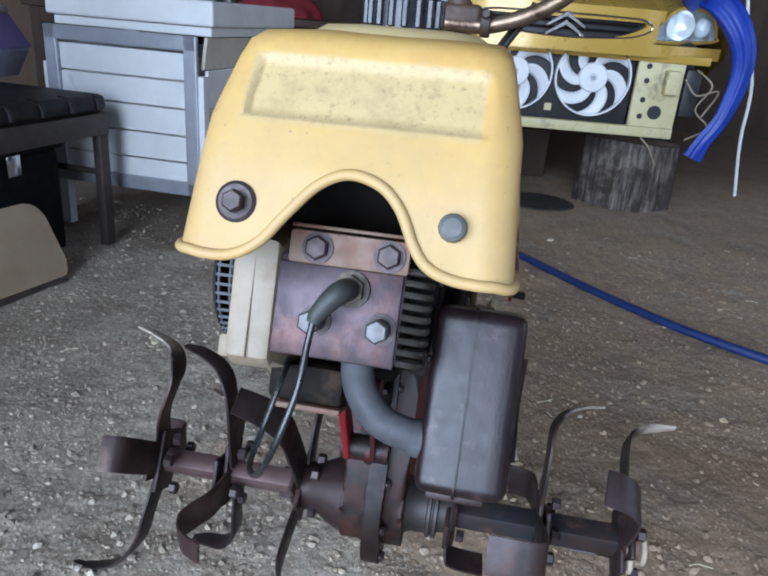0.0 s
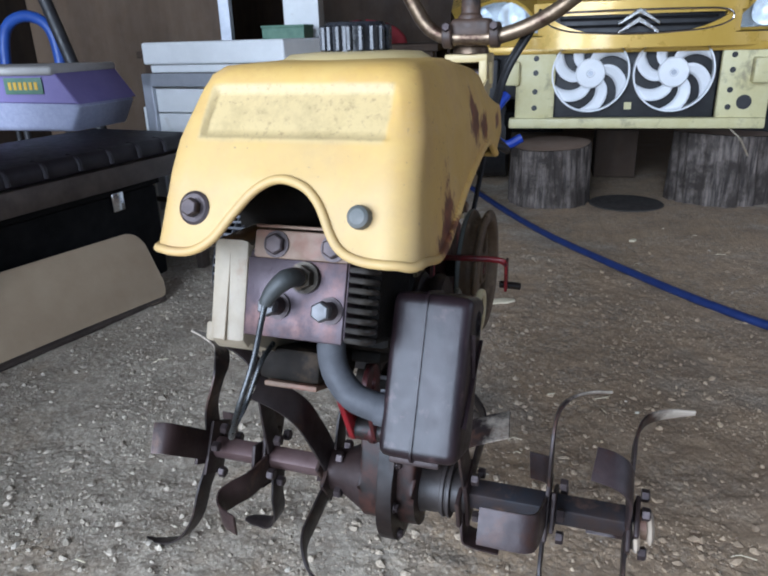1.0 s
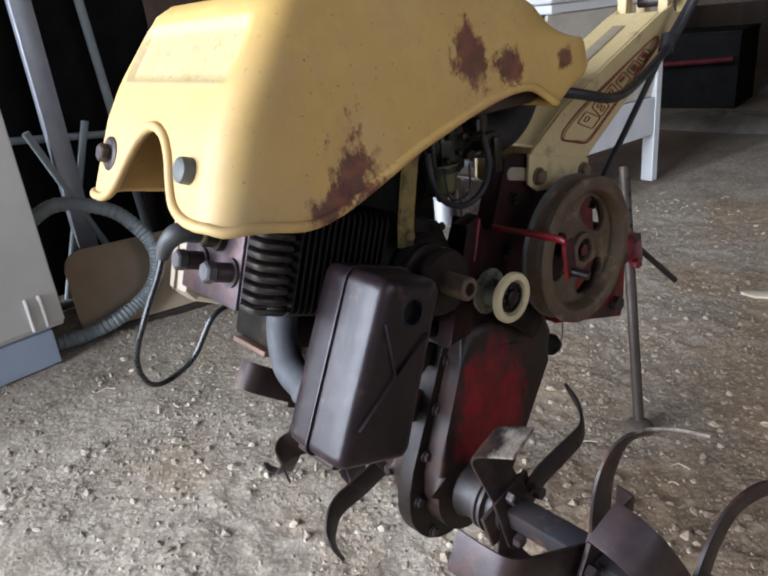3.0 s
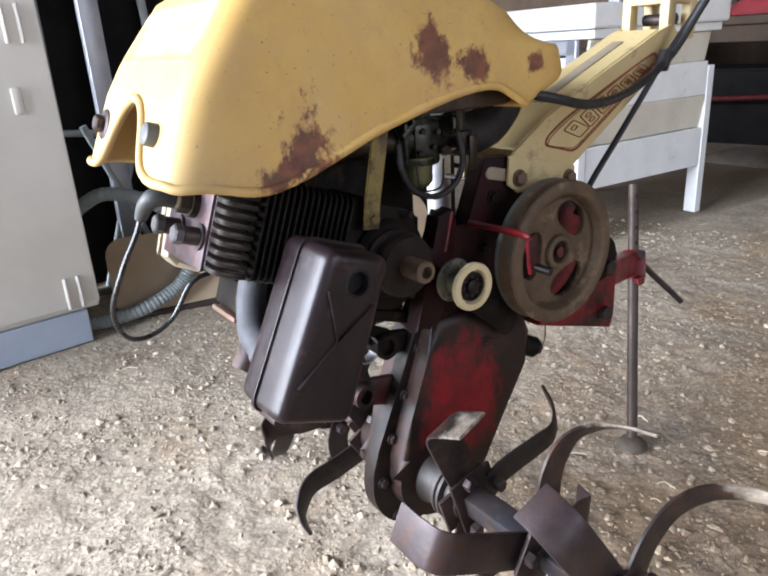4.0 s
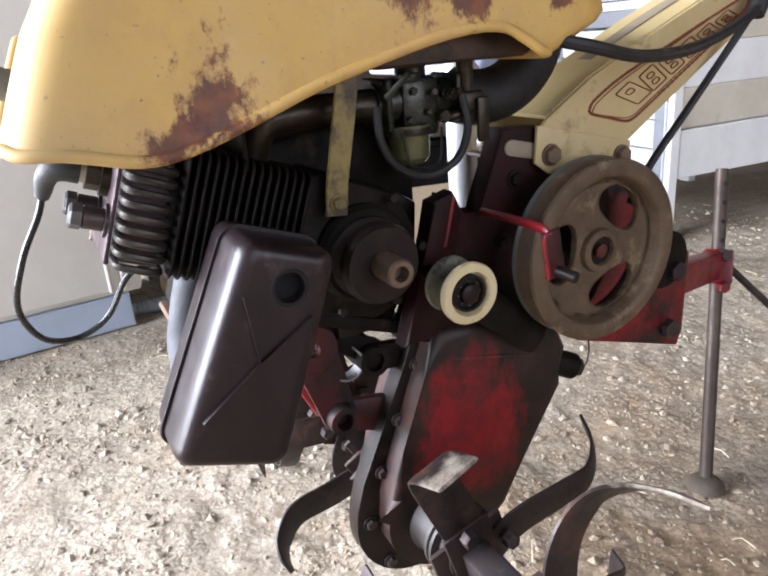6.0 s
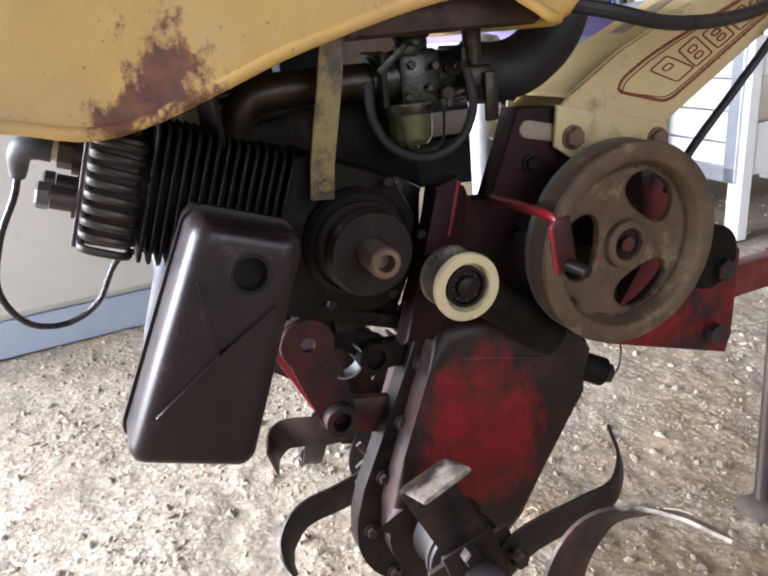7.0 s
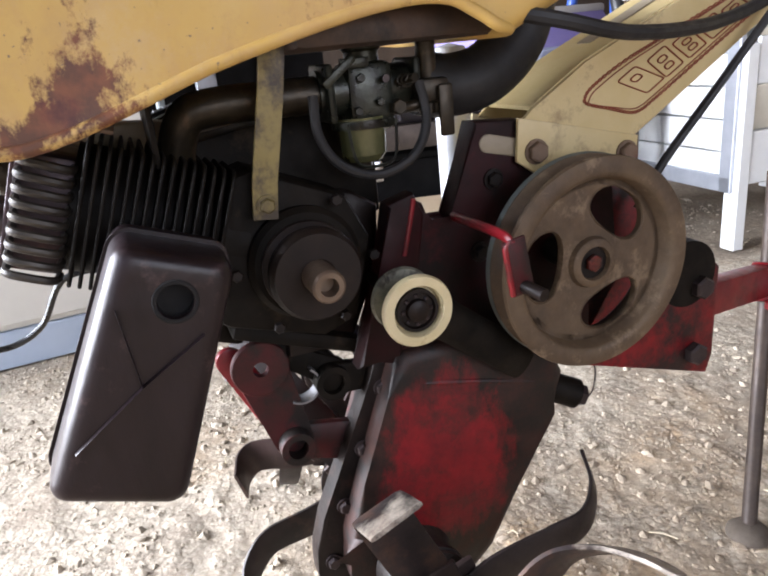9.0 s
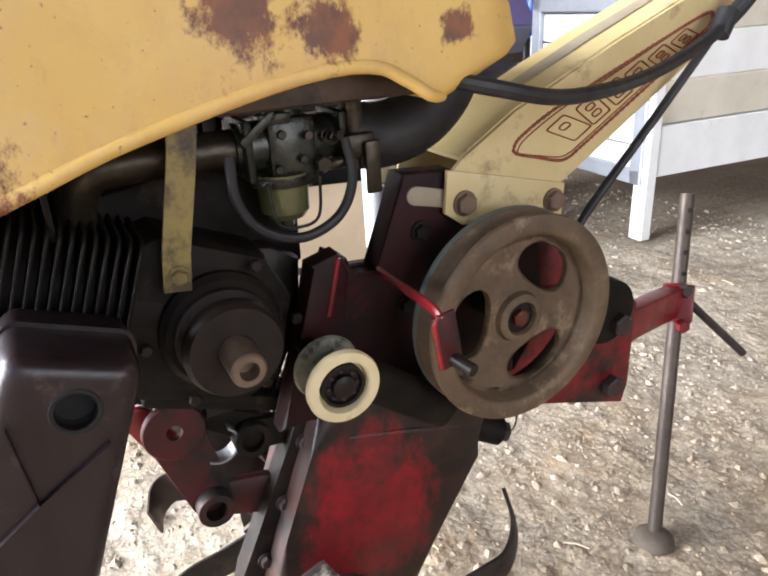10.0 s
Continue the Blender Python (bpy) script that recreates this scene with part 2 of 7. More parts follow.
MUFFLER = plain("burnt_muffler_steel", (0.0090, 0.0050, 0.0060), (0.0180, 0.0108, 0.0122), 26, (0.30, 0.42), 0.0, 0.16, 240, dirt=(0.070, 0.042, 0.042), dirt_at=(0.59, 0.75), dirt_scale=46, stretch=(1.4, 1.4, 0.45), spec=0.36)
PIPE = plain("grey_exhaust_pipe", (0.046, 0.047, 0.052), (0.074, 0.075, 0.081), 30, (0.6, 0.8), 0.1, 0.3, 260)
HEADPLATE = plain("cast_head_face", (0.032, 0.021, 0.026), (0.062, 0.047, 0.052), 24, (0.32, 0.5), 0.6, 0.3, 200, dirt=(0.10, 0.055, 0.05), dirt_at=(0.52, 0.68), dirt_scale=22, stretch=(1, 1, 0.4))
FIN = plain("oily_cast_fins", (0.016, 0.013, 0.011), (0.045, 0.038, 0.030), 26, (0.35, 0.55), 0.4, 0.3, 160, spec=0.4)
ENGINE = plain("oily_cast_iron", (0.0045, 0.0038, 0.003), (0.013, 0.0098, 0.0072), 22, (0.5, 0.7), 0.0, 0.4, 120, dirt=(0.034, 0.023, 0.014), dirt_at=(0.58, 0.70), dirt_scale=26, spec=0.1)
# darker than the head fins, for the barrel behind them
BARREL = plain("black_barrel_fins", (0.0045, 0.0036, 0.003), (0.010, 0.008, 0.006), 30, (0.5, 0.7), 0.0, 0.3, 150, spec=0.12)
SHROUD = plain("beige_shroud_paint", (0.23, 0.185, 0.125), (0.31, 0.26, 0.185), 16, (0.45, 0.65), 0.0, 0.2, 150, dirt=(0.22, 0.15, 0.09), dirt_at=(0.56, 0.72), dirt_scale=20)
RUSTPLATE = plain("rusty_painted_plate", (0.175, 0.115, 0.075), (0.11, 0.066, 0.042), 24, (0.5, 0.7), 0.2, 0.3, 160, dirt=(0.15, 0.07, 0.045), dirt_at=(0.50, 0.64), dirt_scale=26)

DARKBOLT = plain("dark_bolt", (0.034, 0.025, 0.025), (0.066, 0.048, 0.046), 60, (0.4, 0.55), 0.5, 0.2, 300)
GREYCAP = plain("grey_bolt_cap", (0.070, 0.074, 0.068), (0.105, 0.105, 0.095), 50, (0.5, 0.65), 0.1, 0.1, 300)
RUBBER = plain("black_rubber", (0.008, 0.008, 0.009), (0.018, 0.017, 0.017), 30, (0.45, 0.65), 0, 0.15, 200, spec=0.35)
BOOT = plain("grey_rubber_boot", (0.022, 0.024, 0.023), (0.040, 0.042, 0.040), 40, (0.5, 0.65), 0, 0.15, 220)
PORCELAIN = plain("plug_porcelain", (0.55, 0.50, 0.38), (0.45, 0.38, 0.26), 40, (0.25, 0.4), 0, 0.05)
TINE = plain("rusty_tine_steel", (0.019, 0.011, 0.010), (0.040, 0.025, 0.022), 18, (0.38, 0.6), 0.25, 0.35, 150, spec=0.35, dirt=(0.07, 0.042, 0.03), dirt_at=(0.60, 0.74), dirt_scale=24)

AXLE = plain("blued_axle_steel", (0.030, 0.038, 0.050), (0.052, 0.034, 0.028), 12, (0.35, 0.55), 0.4, 0.25, 160, dirt=(0.17, 0.10, 0.07), dirt_at=(0.56, 0.70), dirt_scale=14)
PULLEY = plain("brown_cast_pulley", (0.062, 0.037, 0.019), (0.120, 0.077, 0.041), 24, (0.55, 0.8), 0.0, 0.5, 150, dirt=(0.25, 0.175, 0.105), dirt_at=(0.56, 0.74), dirt_scale=30)
PULLEYIN = plain("grey_green_rim", (0.10, 0.12, 0.11), (0.15, 0.16, 0.145), 30, (0.4, 0.6), 0.3, 0.2, 200)
CRANK = plain("dark_crank_pulley", (0.011, 0.0075, 0.006), (0.020, 0.013, 0.010), 40, (0.42, 0.58), 0.1, 0.2, 200, spec=0.22)
SHAFT = plain("tan_steel_shaft", (0.13, 0.088, 0.060), (0.18, 0.13, 0.09), 50, (0.4, 0.55), 0.5, 0.15, 200)
NYLON = plain("ivory_nylon", (0.56, 0.47, 0.26), (0.64, 0.55, 0.34), 30, (0.35, 0.5), 0, 0.1, 200, dirt=(0.30, 0.2, 0.09), dirt_at=(0.6, 0.72), dirt_scale=50)
STRAP = plain("oily_yellow_strap", (0.20, 0.150, 0.040), (0.13, 0.095, 0.028), 30, (0.35, 0.55), 0.1, 0.25, 200, dirt=(0.035, 0.022, 0.010), dirt_at=(0.44, 0.58), dirt_scale=30)
CARB = plain("oily_carburettor", (0.010, 0.012, 0.009), (0.034, 0.037, 0.026), 60, (0.22, 0.45), 0.4, 0.35, 200, dirt=(0.008, 0.006, 0.004), dirt_at=(0.50, 0.62), dirt_scale=50)
BOWL = plain("olive_float_bowl", (0.075, 0.078, 0.036), (0.12, 0.118, 0.055), 50, (0.12, 0.25), 0.3, 0.1, 200)
BRASS = plain("oily_brass", (0.018, 0.014, 0.009), (0.045, 0.034, 0.021), 50, (0.3, 0.5), 0.6, 0.2, 200, dirt=(0.08, 0.05, 0.03), dirt_at=(0.55, 0.68), dirt_scale=50)
PRINT = plain("brown_red_print", (0.20, 0.040, 0.022), (0.27, 0.065, 0.036), 50, (0.5, 0.6), 0, 0.05)
BRONZE = plain("worn_handlebar_steel", (0.14, 0.10, 0.062), (0.27, 0.20, 0.135), 16, (0.32, 0.48), 0.8, 0.2, 200, dirt=(0.06, 0.032, 0.022), dirt_at=(0.48, 0.62), dirt_scale=20)
POLE = plain("brown_steel_stake", (0.040, 0.028, 0.022), (0.075, 0.052, 0.038), 30, (0.45, 0.65), 0.3, 0.25, 200)
WIREJACKET = plain("black_wire", (0.009, 0.010, 0.010), (0.018, 0.019, 0.019), 60, (0.22, 0.35), 0, 0.05, spec=0.5)
SOOT = plain("soot", (0.004, 0.004, 0.004), (0.008, 0.007, 0.007), 60, (0.9, 0.95))
BLACKCAP = plain("black_fuel_cap", (0.012, 0.013, 0.015), (0.022, 0.023, 0.027), 40, (0.2, 0.35), 0, 0.05)


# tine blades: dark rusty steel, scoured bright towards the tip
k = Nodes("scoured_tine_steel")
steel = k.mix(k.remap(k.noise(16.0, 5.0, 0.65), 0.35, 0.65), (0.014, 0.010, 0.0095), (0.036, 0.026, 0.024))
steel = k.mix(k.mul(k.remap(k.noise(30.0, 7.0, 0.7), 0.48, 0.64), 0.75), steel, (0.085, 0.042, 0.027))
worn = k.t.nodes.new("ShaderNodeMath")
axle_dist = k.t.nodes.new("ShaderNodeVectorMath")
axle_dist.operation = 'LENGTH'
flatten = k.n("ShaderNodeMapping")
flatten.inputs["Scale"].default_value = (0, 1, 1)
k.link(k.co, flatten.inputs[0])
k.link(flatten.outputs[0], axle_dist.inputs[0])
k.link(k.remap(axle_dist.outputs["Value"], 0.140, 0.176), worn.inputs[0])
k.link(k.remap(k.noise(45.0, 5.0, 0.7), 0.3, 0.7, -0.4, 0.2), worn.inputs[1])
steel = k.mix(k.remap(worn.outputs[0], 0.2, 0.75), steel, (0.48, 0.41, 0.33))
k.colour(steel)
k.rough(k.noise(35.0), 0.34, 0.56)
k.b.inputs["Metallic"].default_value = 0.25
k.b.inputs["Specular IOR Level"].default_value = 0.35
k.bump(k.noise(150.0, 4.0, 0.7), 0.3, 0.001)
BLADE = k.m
SILVER = plain("scuffed_silver_can", (0.55, 0.56, 0.58), (0.66, 0.67, 0.69), 30, (0.3, 0.5), 0.4, 0.1, 200, dirt=(0.25, 0.24, 0.23), dirt_at=(0.58, 0.70), dirt_scale=40)
RUSTRED = plain("scuffed_rust_red", (0.15, 0.012, 0.010), (0.085, 0.028, 0.016), 30, (0.4, 0.6), 0, 0.25, 160, dirt=(0.016, 0.010, 0.008), dirt_at=(0.48, 0.58), dirt_scale=26, spec=0.3)
MAROON = plain("oily_maroon_paint", (0.060, 0.007, 0.008), (0.030, 0.008, 0.007), 30, (0.4, 0.6), 0, 0.25, 160, dirt=(0.012, 0.008, 0.007), dirt_at=(0.48, 0.60), dirt_scale=26, spec=0.3)
k = Nodes("grimy_case_red")
red_ = k.mix(k.remap(k.noise(30.0, 6.0, 0.7), 0.35, 0.65), (0.24, 0.006, 0.010), (0.13, 0.005, 0.008))
red_ = k.mix(k.mul(k.remap(k.noise(24.0, 7.0, 0.75), 0.50, 0.66), 0.8), red_, (0.05, 0.013, 0.009))
reach = k.t.nodes.new("ShaderNodeMath")
k.link(k.mul(k.blob((0.02, 0.336, 0.262), 0.125, 0.1, (0.2, 1.25, 0.92)), 0.75), reach.inputs[0])
k.link(k.noise(22.0, 8.0, 0.72, stretch=(1, 1.3, 0.7)), reach.inputs[1])
grime_ = k.mix(k.remap(k.noise(40.0, 6.0, 0.7), 0.4, 0.65), (0.009, 0.0060, 0.0050), (0.042, 0.015, 0.010))
k.colour(k.mix(k.remap(reach.outputs[0], 0.74, 0.92), grime_, red_))
k.rough(k.noise(40.0), 0.42, 0.62)
k.b.inputs["Specular IOR Level"].default_value = 0.35
k.bump(k.noise(140.0, 5.0, 0.7), 0.3, 0.001)
CASERED = k.m
PLATERED = plain("oil_stained_red_plate", (0.10, 0.008, 0.009), (0.028, 0.010, 0.008), 22, (0.4, 0.6), 0, 0.25, 160, dirt=(0.011, 0.008, 0.0065), dirt_at=(0.44, 0.56), dirt_scale=18, spec=0.3)
GREYFLANGE = plain("grey_green_flange", (0.10, 0.105, 0.078), (0.15, 0.15, 0.115), 40, (0.4, 0.55), 0.2, 0.2, 200, dirt=(0.03, 0.025, 0.018), dirt_at=(0.5, 0.62), dirt_scale=60)
CLIPSTEEL = plain("bright_clip_steel", (0.20, 0.20, 0.215), (0.30, 0.30, 0.31), 30, (0.3, 0.45), 0.6, 0.2, 200)
# scoured tab steel, its base lightened for the sky sheen on the front tabs
TABSHEEN = plain("sheen_tab_steel", (0.030, 0.020, 0.020), (0.058, 0.041, 0.041), 18, (0.34, 0.50), 0.2, 0.4, 160, dirt=(0.050, 0.026, 0.020), dirt_at=(0.50, 0.64), dirt_scale=28, spec=0.35)
PALEMUD = plain("pale_dried_mud", (0.30, 0.235, 0.17), (0.40, 0.325, 0.245), 60, (0.8, 0.9), 0, 0.6, 120)
MUD = plain("dry_mud", (0.075, 0.057, 0.042), (0.11, 0.087, 0.065), 40, (0.8, 0.9), 0, 0.5, 120)
TABSTEEL = plain("bent_tab_steel", (0.024, 0.0135, 0.012), (0.046, 0.027, 0.024), 14, (0.38, 0.55), 0.12, 0.4, 150, dirt=(0.10, 0.055, 0.036), dirt_at=(0.57, 0.70), dirt_scale=24, spec=0.3)
HEADBOLT = plain("grey_head_bolt", (0.055, 0.054, 0.055), (0.10, 0.097, 0.097), 60, (0.35, 0.5), 0.4, 0.15, 300)
TANKPLATE = plain("grimy_tank_plate", (0.075, 0.042, 0.026), (0.035, 0.022, 0.016), 22, (0.5, 0.7), 0, 0.3, 160, dirt=(0.012, 0.009, 0.007), dirt_at=(0.52, 0.64), dirt_scale=18)
AXLEFAR = plain("rusty_axle_steel", (0.085, 0.048, 0.044), (0.13, 0.085, 0.08), 14, (0.35, 0.55), 0.4, 0.25, 160, dirt=(0.04, 0.028, 0.025), dirt_at=(0.54, 0.68), dirt_scale=16)

LAMPSILVER = plain("headlight_silver", (0.70, 0.75, 0.78), (0.80, 0.84, 0.86), 30, (0.12, 0.3), 0.35, 0.1, 120)
HUBSTEEL = plain("greasy_hub_steel", (0.018, 0.0145, 0.013), (0.036, 0.028, 0.025), 18, (0.45, 0.6), 0.1, 0.3, 150, dirt=(0.055, 0.040, 0.031), dirt_at=(0.57, 0.70), dirt_scale=26)
OILBLACK = plain("oil_black_steel", (0.006, 0.0045, 0.004), (0.016, 0.010, 0.008), 22, (0.36, 0.52), 0.0, 0.3, 140, dirt=(0.034, 0.017, 0.012), dirt_at=(0.58, 0.70), dirt_scale=28, spec=0.22)
BLADEDARK = plain("dark_tine_steel", (0.014, 0.010, 0.0095), (0.032, 0.023, 0.021), 16, (0.36, 0.56), 0.2, 0.3, 150, dirt=(0.06, 0.034, 0.024), dirt_at=(0.56, 0.72), dirt_scale=26, spec=0.35)
# ---- the place ----
k = Nodes("dirt_floor")
brown = k.mix(k.remap(k.noise(3.0, 6.0, 0.7), 0.35, 0.65), (0.42, 0.295, 0.177), (0.55, 0.398, 0.252))
grey = k.mix(k.remap(k.noise(5.0, 6.0, 0.7), 0.35, 0.65), (0.51, 0.442, 0.343), (0.63, 0.550, 0.430))
sep = k.n("ShaderNodeSeparateXYZ")
k.link(k.co, sep.inputs[0])
west = k.remap(sep.outputs[0], 0.45, -0.35)
mixd = k.t.nodes.new("ShaderNodeMath")
mixd.operation = 'ADD'
k.link(west, mixd.inputs[0])
k.link(k.remap(k.noise(2.2, 5.0, 0.65), 0.32, 0.68, -0.7, 0.7), mixd.inputs[1])
col_ = k.mix(k.remap(mixd.outputs[0], 0.2, 0.8), brown, grey)
# embedded gravel: two sizes of cells with uneven borders, patchy
warp = k.n("ShaderNodeVectorMath")
warp.operation = 'MULTIPLY_ADD'
wob = k.n("ShaderNodeTexNoise", Scale=60.0, Detail=3.0)
k.link(k.co, wob.inputs["Vector"])
k.link(wob.outputs["Color"], warp.inputs[0])
warp.inputs[1].default_value = (0.012, 0.012, 0.012)
k.link(k.co, warp.inputs[2])
cells = []
for size in (85.0, 190.0):
    vor = k.n("ShaderNodeTexVoronoi", Scale=size, Randomness=1.0)
    k.link(warp.outputs[0], vor.inputs["Vector"])
    tone_ = k.n("ShaderNodeSeparateXYZ")
    k.link(vor.outputs["Color"], tone_.inputs[0])
    cells.append((k.remap(vor.outputs["Distance"], 0.0, 0.75, 1.0, 0.0), tone_.outputs[0], tone_.outputs[1]))
loose = k.remap(k.noise(7.0, 5.0, 0.65), 0.40, 0.58)
for (hill, tone_a, tone_b), deep in zip(cells, (0.42, 0.42)):
    col_ = k.mix(k.mul(k.mul(k.remap(tone_a, 0.62, 0.80), loose), deep), col_, (0.15, 0.115, 0.08))
    col_ = k.mix(k.mul(k.mul(k.remap(tone_b, 0.70, 0.90), loose), deep), col_, (0.52, 0.455, 0.36))
    col_ = k.mix(k.mul(k.remap(hill, 0.42, 0.10), 0.26), col_, (0.13, 0.098, 0.07))
col_ = k.mix(k.mul(k.remap(k.noise(4.5, 7.0, 0.7), 0.50, 0.64), 0.45), col_, (0.19, 0.135, 0.09))
col_ = k.mix(k.mul(k.remap(k.noise(38.0, 6.0, 0.75), 0.48, 0.68), 0.35), col_, (0.20, 0.145, 0.10))
col_ = k.mix(k.mul(k.remap(k.noise(240.0, 4.0, 0.75), 0.52, 0.66), 0.35), col_, (0.16, 0.12, 0.085))
# darker soil tone: shade painted in under the chest and further back in the barn
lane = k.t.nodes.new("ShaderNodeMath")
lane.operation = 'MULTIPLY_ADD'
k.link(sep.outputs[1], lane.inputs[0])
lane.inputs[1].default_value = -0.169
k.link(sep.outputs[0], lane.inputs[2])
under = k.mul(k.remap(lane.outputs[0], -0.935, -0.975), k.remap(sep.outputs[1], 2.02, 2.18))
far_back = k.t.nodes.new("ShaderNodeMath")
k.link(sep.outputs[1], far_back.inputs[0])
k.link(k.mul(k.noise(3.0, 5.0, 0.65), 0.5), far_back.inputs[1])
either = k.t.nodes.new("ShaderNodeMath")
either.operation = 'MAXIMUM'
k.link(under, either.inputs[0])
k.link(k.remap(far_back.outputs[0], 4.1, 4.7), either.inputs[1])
# patchy darker brown on the near east ground
near_east = k.mul(k.remap(sep.outputs[0], 0.15, 0.6), k.remap(sep.outputs[1], 2.0, 1.2))
col_ = k.mix(k.mul(k.mul(near_east, k.remap(k.noise(4.0, 6.0, 0.7), 0.30, 0.58)), 0.70), col_, (0.185, 0.123, 0.070))
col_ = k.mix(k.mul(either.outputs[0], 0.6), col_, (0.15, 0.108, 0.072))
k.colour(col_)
k.rough(k.noise(20.0), 0.8, 0.95)
addb = k.t.nodes.new("ShaderNodeMath")
k.link(k.mul(cells[0][0], 1.0), addb.inputs[0])
k.link(k.mul(cells[1][0], 0.3), addb.inputs[1])
addc = k.t.nodes.new("ShaderNodeMath")
k.link(k.mul(addb.outputs[0], k.remap(k.noise(7.0, 5.0, 0.65), 0.36, 0.58, 0.35, 1.0)), addc.inputs[0])
k.link(k.mul(k.noise(230.0, 5.0, 0.8), 0.7), addc.inputs[1])
k.bump(addc.outputs[0], 0.55, 0.0040)
DIRT = k.m
WHITE = plain("white_enamel", (0.70, 0.71, 0.70), (0.78, 0.79, 0.78), 8, (0.4, 0.55), 0, 0.08, 150, dirt=(0.42, 0.38, 0.30), dirt_at=(0.62, 0.78), dirt_scale=9)
# white enamel with the ground's warm bounce light mixed into its colour
BOUNCEWHITE = plain("bounce_tinted_enamel", (0.58, 0.54, 0.44), (0.66, 0.62, 0.52), 8, (0.4, 0.55), 0, 0.08, 150, dirt=(0.42, 0.36, 0.26), dirt_at=(0.58, 0.76), dirt_scale=9)
GREYFRAME = plain("grey_aluminium", (0.36, 0.38, 0.42), (0.44, 0.46, 0.50), 12, (0.35, 0.5), 0.5, 0.1, 150)
DARKWOOD = plain("dark_barn_boards", (0.036, 0.023, 0.015), (0.070, 0.045, 0.029), 4, (0.75, 0.95), 0, 0.4, 60, stretch=(1, 1, 0.12))
BARK = plain("grey_stump_wood", (0.014, 0.010, 0.008), (0.20, 0.165, 0.14), 15, (0.75, 0.9), 0, 1.0, 30, dirt=(0.035, 0.026, 0.020), dirt_at=(0.44, 0.60), dirt_scale=9, stretch=(3.6, 3.6, 0.4))
CUTWOOD = plain("cut_wood_top", (0.30, 0.20, 0.14), (0.36, 0.26, 0.19), 14, (0.75, 0.9), 0, 0.4, 80)
CARPAINT = plain("ochre_car_paint", (0.52, 0.33, 0.055), (0.56, 0.365, 0.07), 6, (0.25, 0.35), 0.2, 0.02, 300, coat=0.5)
PRIMER = plain("pale_yellow_panel", (0.54, 0.48, 0.24), (0.62, 0.57, 0.33), 8, (0.4, 0.6), 0, 0.1, 150, dirt=(0.20, 0.17, 0.11), dirt_at=(0.54, 0.70), dirt_scale=9)
BLACKPLASTIC = plain("black_plastic", (0.014, 0.014, 0.015), (0.028, 0.028, 0.03), 12, (0.4, 0.6), 0, 0.1, 150)
FANWHITE = plain("white_fan_plastic", (0.72, 0.73, 0.74), (0.78, 0.79, 0.80), 14, (0.35, 0.5), 0, 0.05)
CHROME = plain("dull_chrome", (0.55, 0.55, 0.55), (0.65, 0.65, 0.66), 20, (0.12, 0.25), 1.0, 0.05)
TARP = plain("blue_tarpaulin", (0.007, 0.030, 0.26), (0.012, 0.05, 0.36), 10, (0.4, 0.55), 0, 0.3, 40)
HOSE = plain("blue_hose", (0.009, 0.022, 0.10), (0.015, 0.034, 0.14), 20, (0.4, 0.55), 0, 0.1, 150)
BEIGE = plain("beige_cabinet_paint", (0.62, 0.605, 0.555), (0.69, 0.67, 0.62), 5, (0.45, 0.6), 0, 0.05, 200, dirt=(0.36, 0.33, 0.28), dirt_at=(0.62, 0.8), dirt_scale=5)
PALEBLUE = plain("pale_blue_plinth", (0.40, 0.48, 0.60), (0.46, 0.54, 0.66), 6, (0.5, 0.65), 0, 0.08)
FOAM = plain("tan_board", (0.36, 0.265, 0.17), (0.43, 0.33, 0.22), 5, (0.7, 0.85), 0, 0.2, 90)
LILAC = plain("lilac_plastic", (0.19, 0.155, 0.37), (0.24, 0.20, 0.43), 6, (0.4, 0.55), 0, 0.05)
PALELILAC = plain("pale_lilac_fabric", (0.33, 0.35, 0.48), (0.40, 0.42, 0.54), 60, (0.7, 0.85), 0, 0.3, 200)
VINYL = plain("black_vinyl", (0.010, 0.008, 0.010), (0.020, 0.016, 0.019), 14, (0.5, 0.65), 0, 0.2, 60, spec=0.3)
STEELBROWN = plain("dull_brown_steel", (0.045, 0.034, 0.028), (0.075, 0.058, 0.048), 14, (0.45, 0.6), 0.4, 0.1)
GREYTUBE = plain("grey_plastic_tube", (0.25, 0.29, 0.29), (0.32, 0.36, 0.36), 12, (0.4, 0.55), 0, 0.1)
GREEN = plain("green_bucket", (0.012, 0.16, 0.07), (0.018, 0.20, 0.09), 10, (0.35, 0.5), 0, 0.05)
CLOTH = plain("dark_red_cloth", (0.16, 0.012, 0.018), (0.22, 0.02, 0.025), 14, (0.8, 0.9), 0, 0.4, 80)
# near-black: the shade of the barn interior is in this base colour
SHADECLUTTER = plain("shaded_clutter", (0.005, 0.005, 0.005), (0.011, 0.010, 0.010), 10, (0.75, 0.9), 0, 0.2, 80, spec=0.12)
DULLRED = plain("dull_red_steel", (0.06, 0.007, 0.009), (0.085, 0.012, 0.012), 14, (0.6, 0.8), 0, 0.2, 80, spec=0.2)
LABEL = plain("green_label", (0.10, 0.20, 0.14), (0.14, 0.26, 0.18), 20, (0.5, 0.6), 0, 0.02)
OILY = plain("oily_stain", (0.045, 0.040, 0.036), (0.075, 0.066, 0.058), 14, (0.5, 0.7), 0, 0.3, 90)
RIMCREAM = plain("cream_plastic_rim", (0.42, 0.40, 0.38), (0.50, 0.48, 0.45), 10, (0.5, 0.65), 0, 0.1)
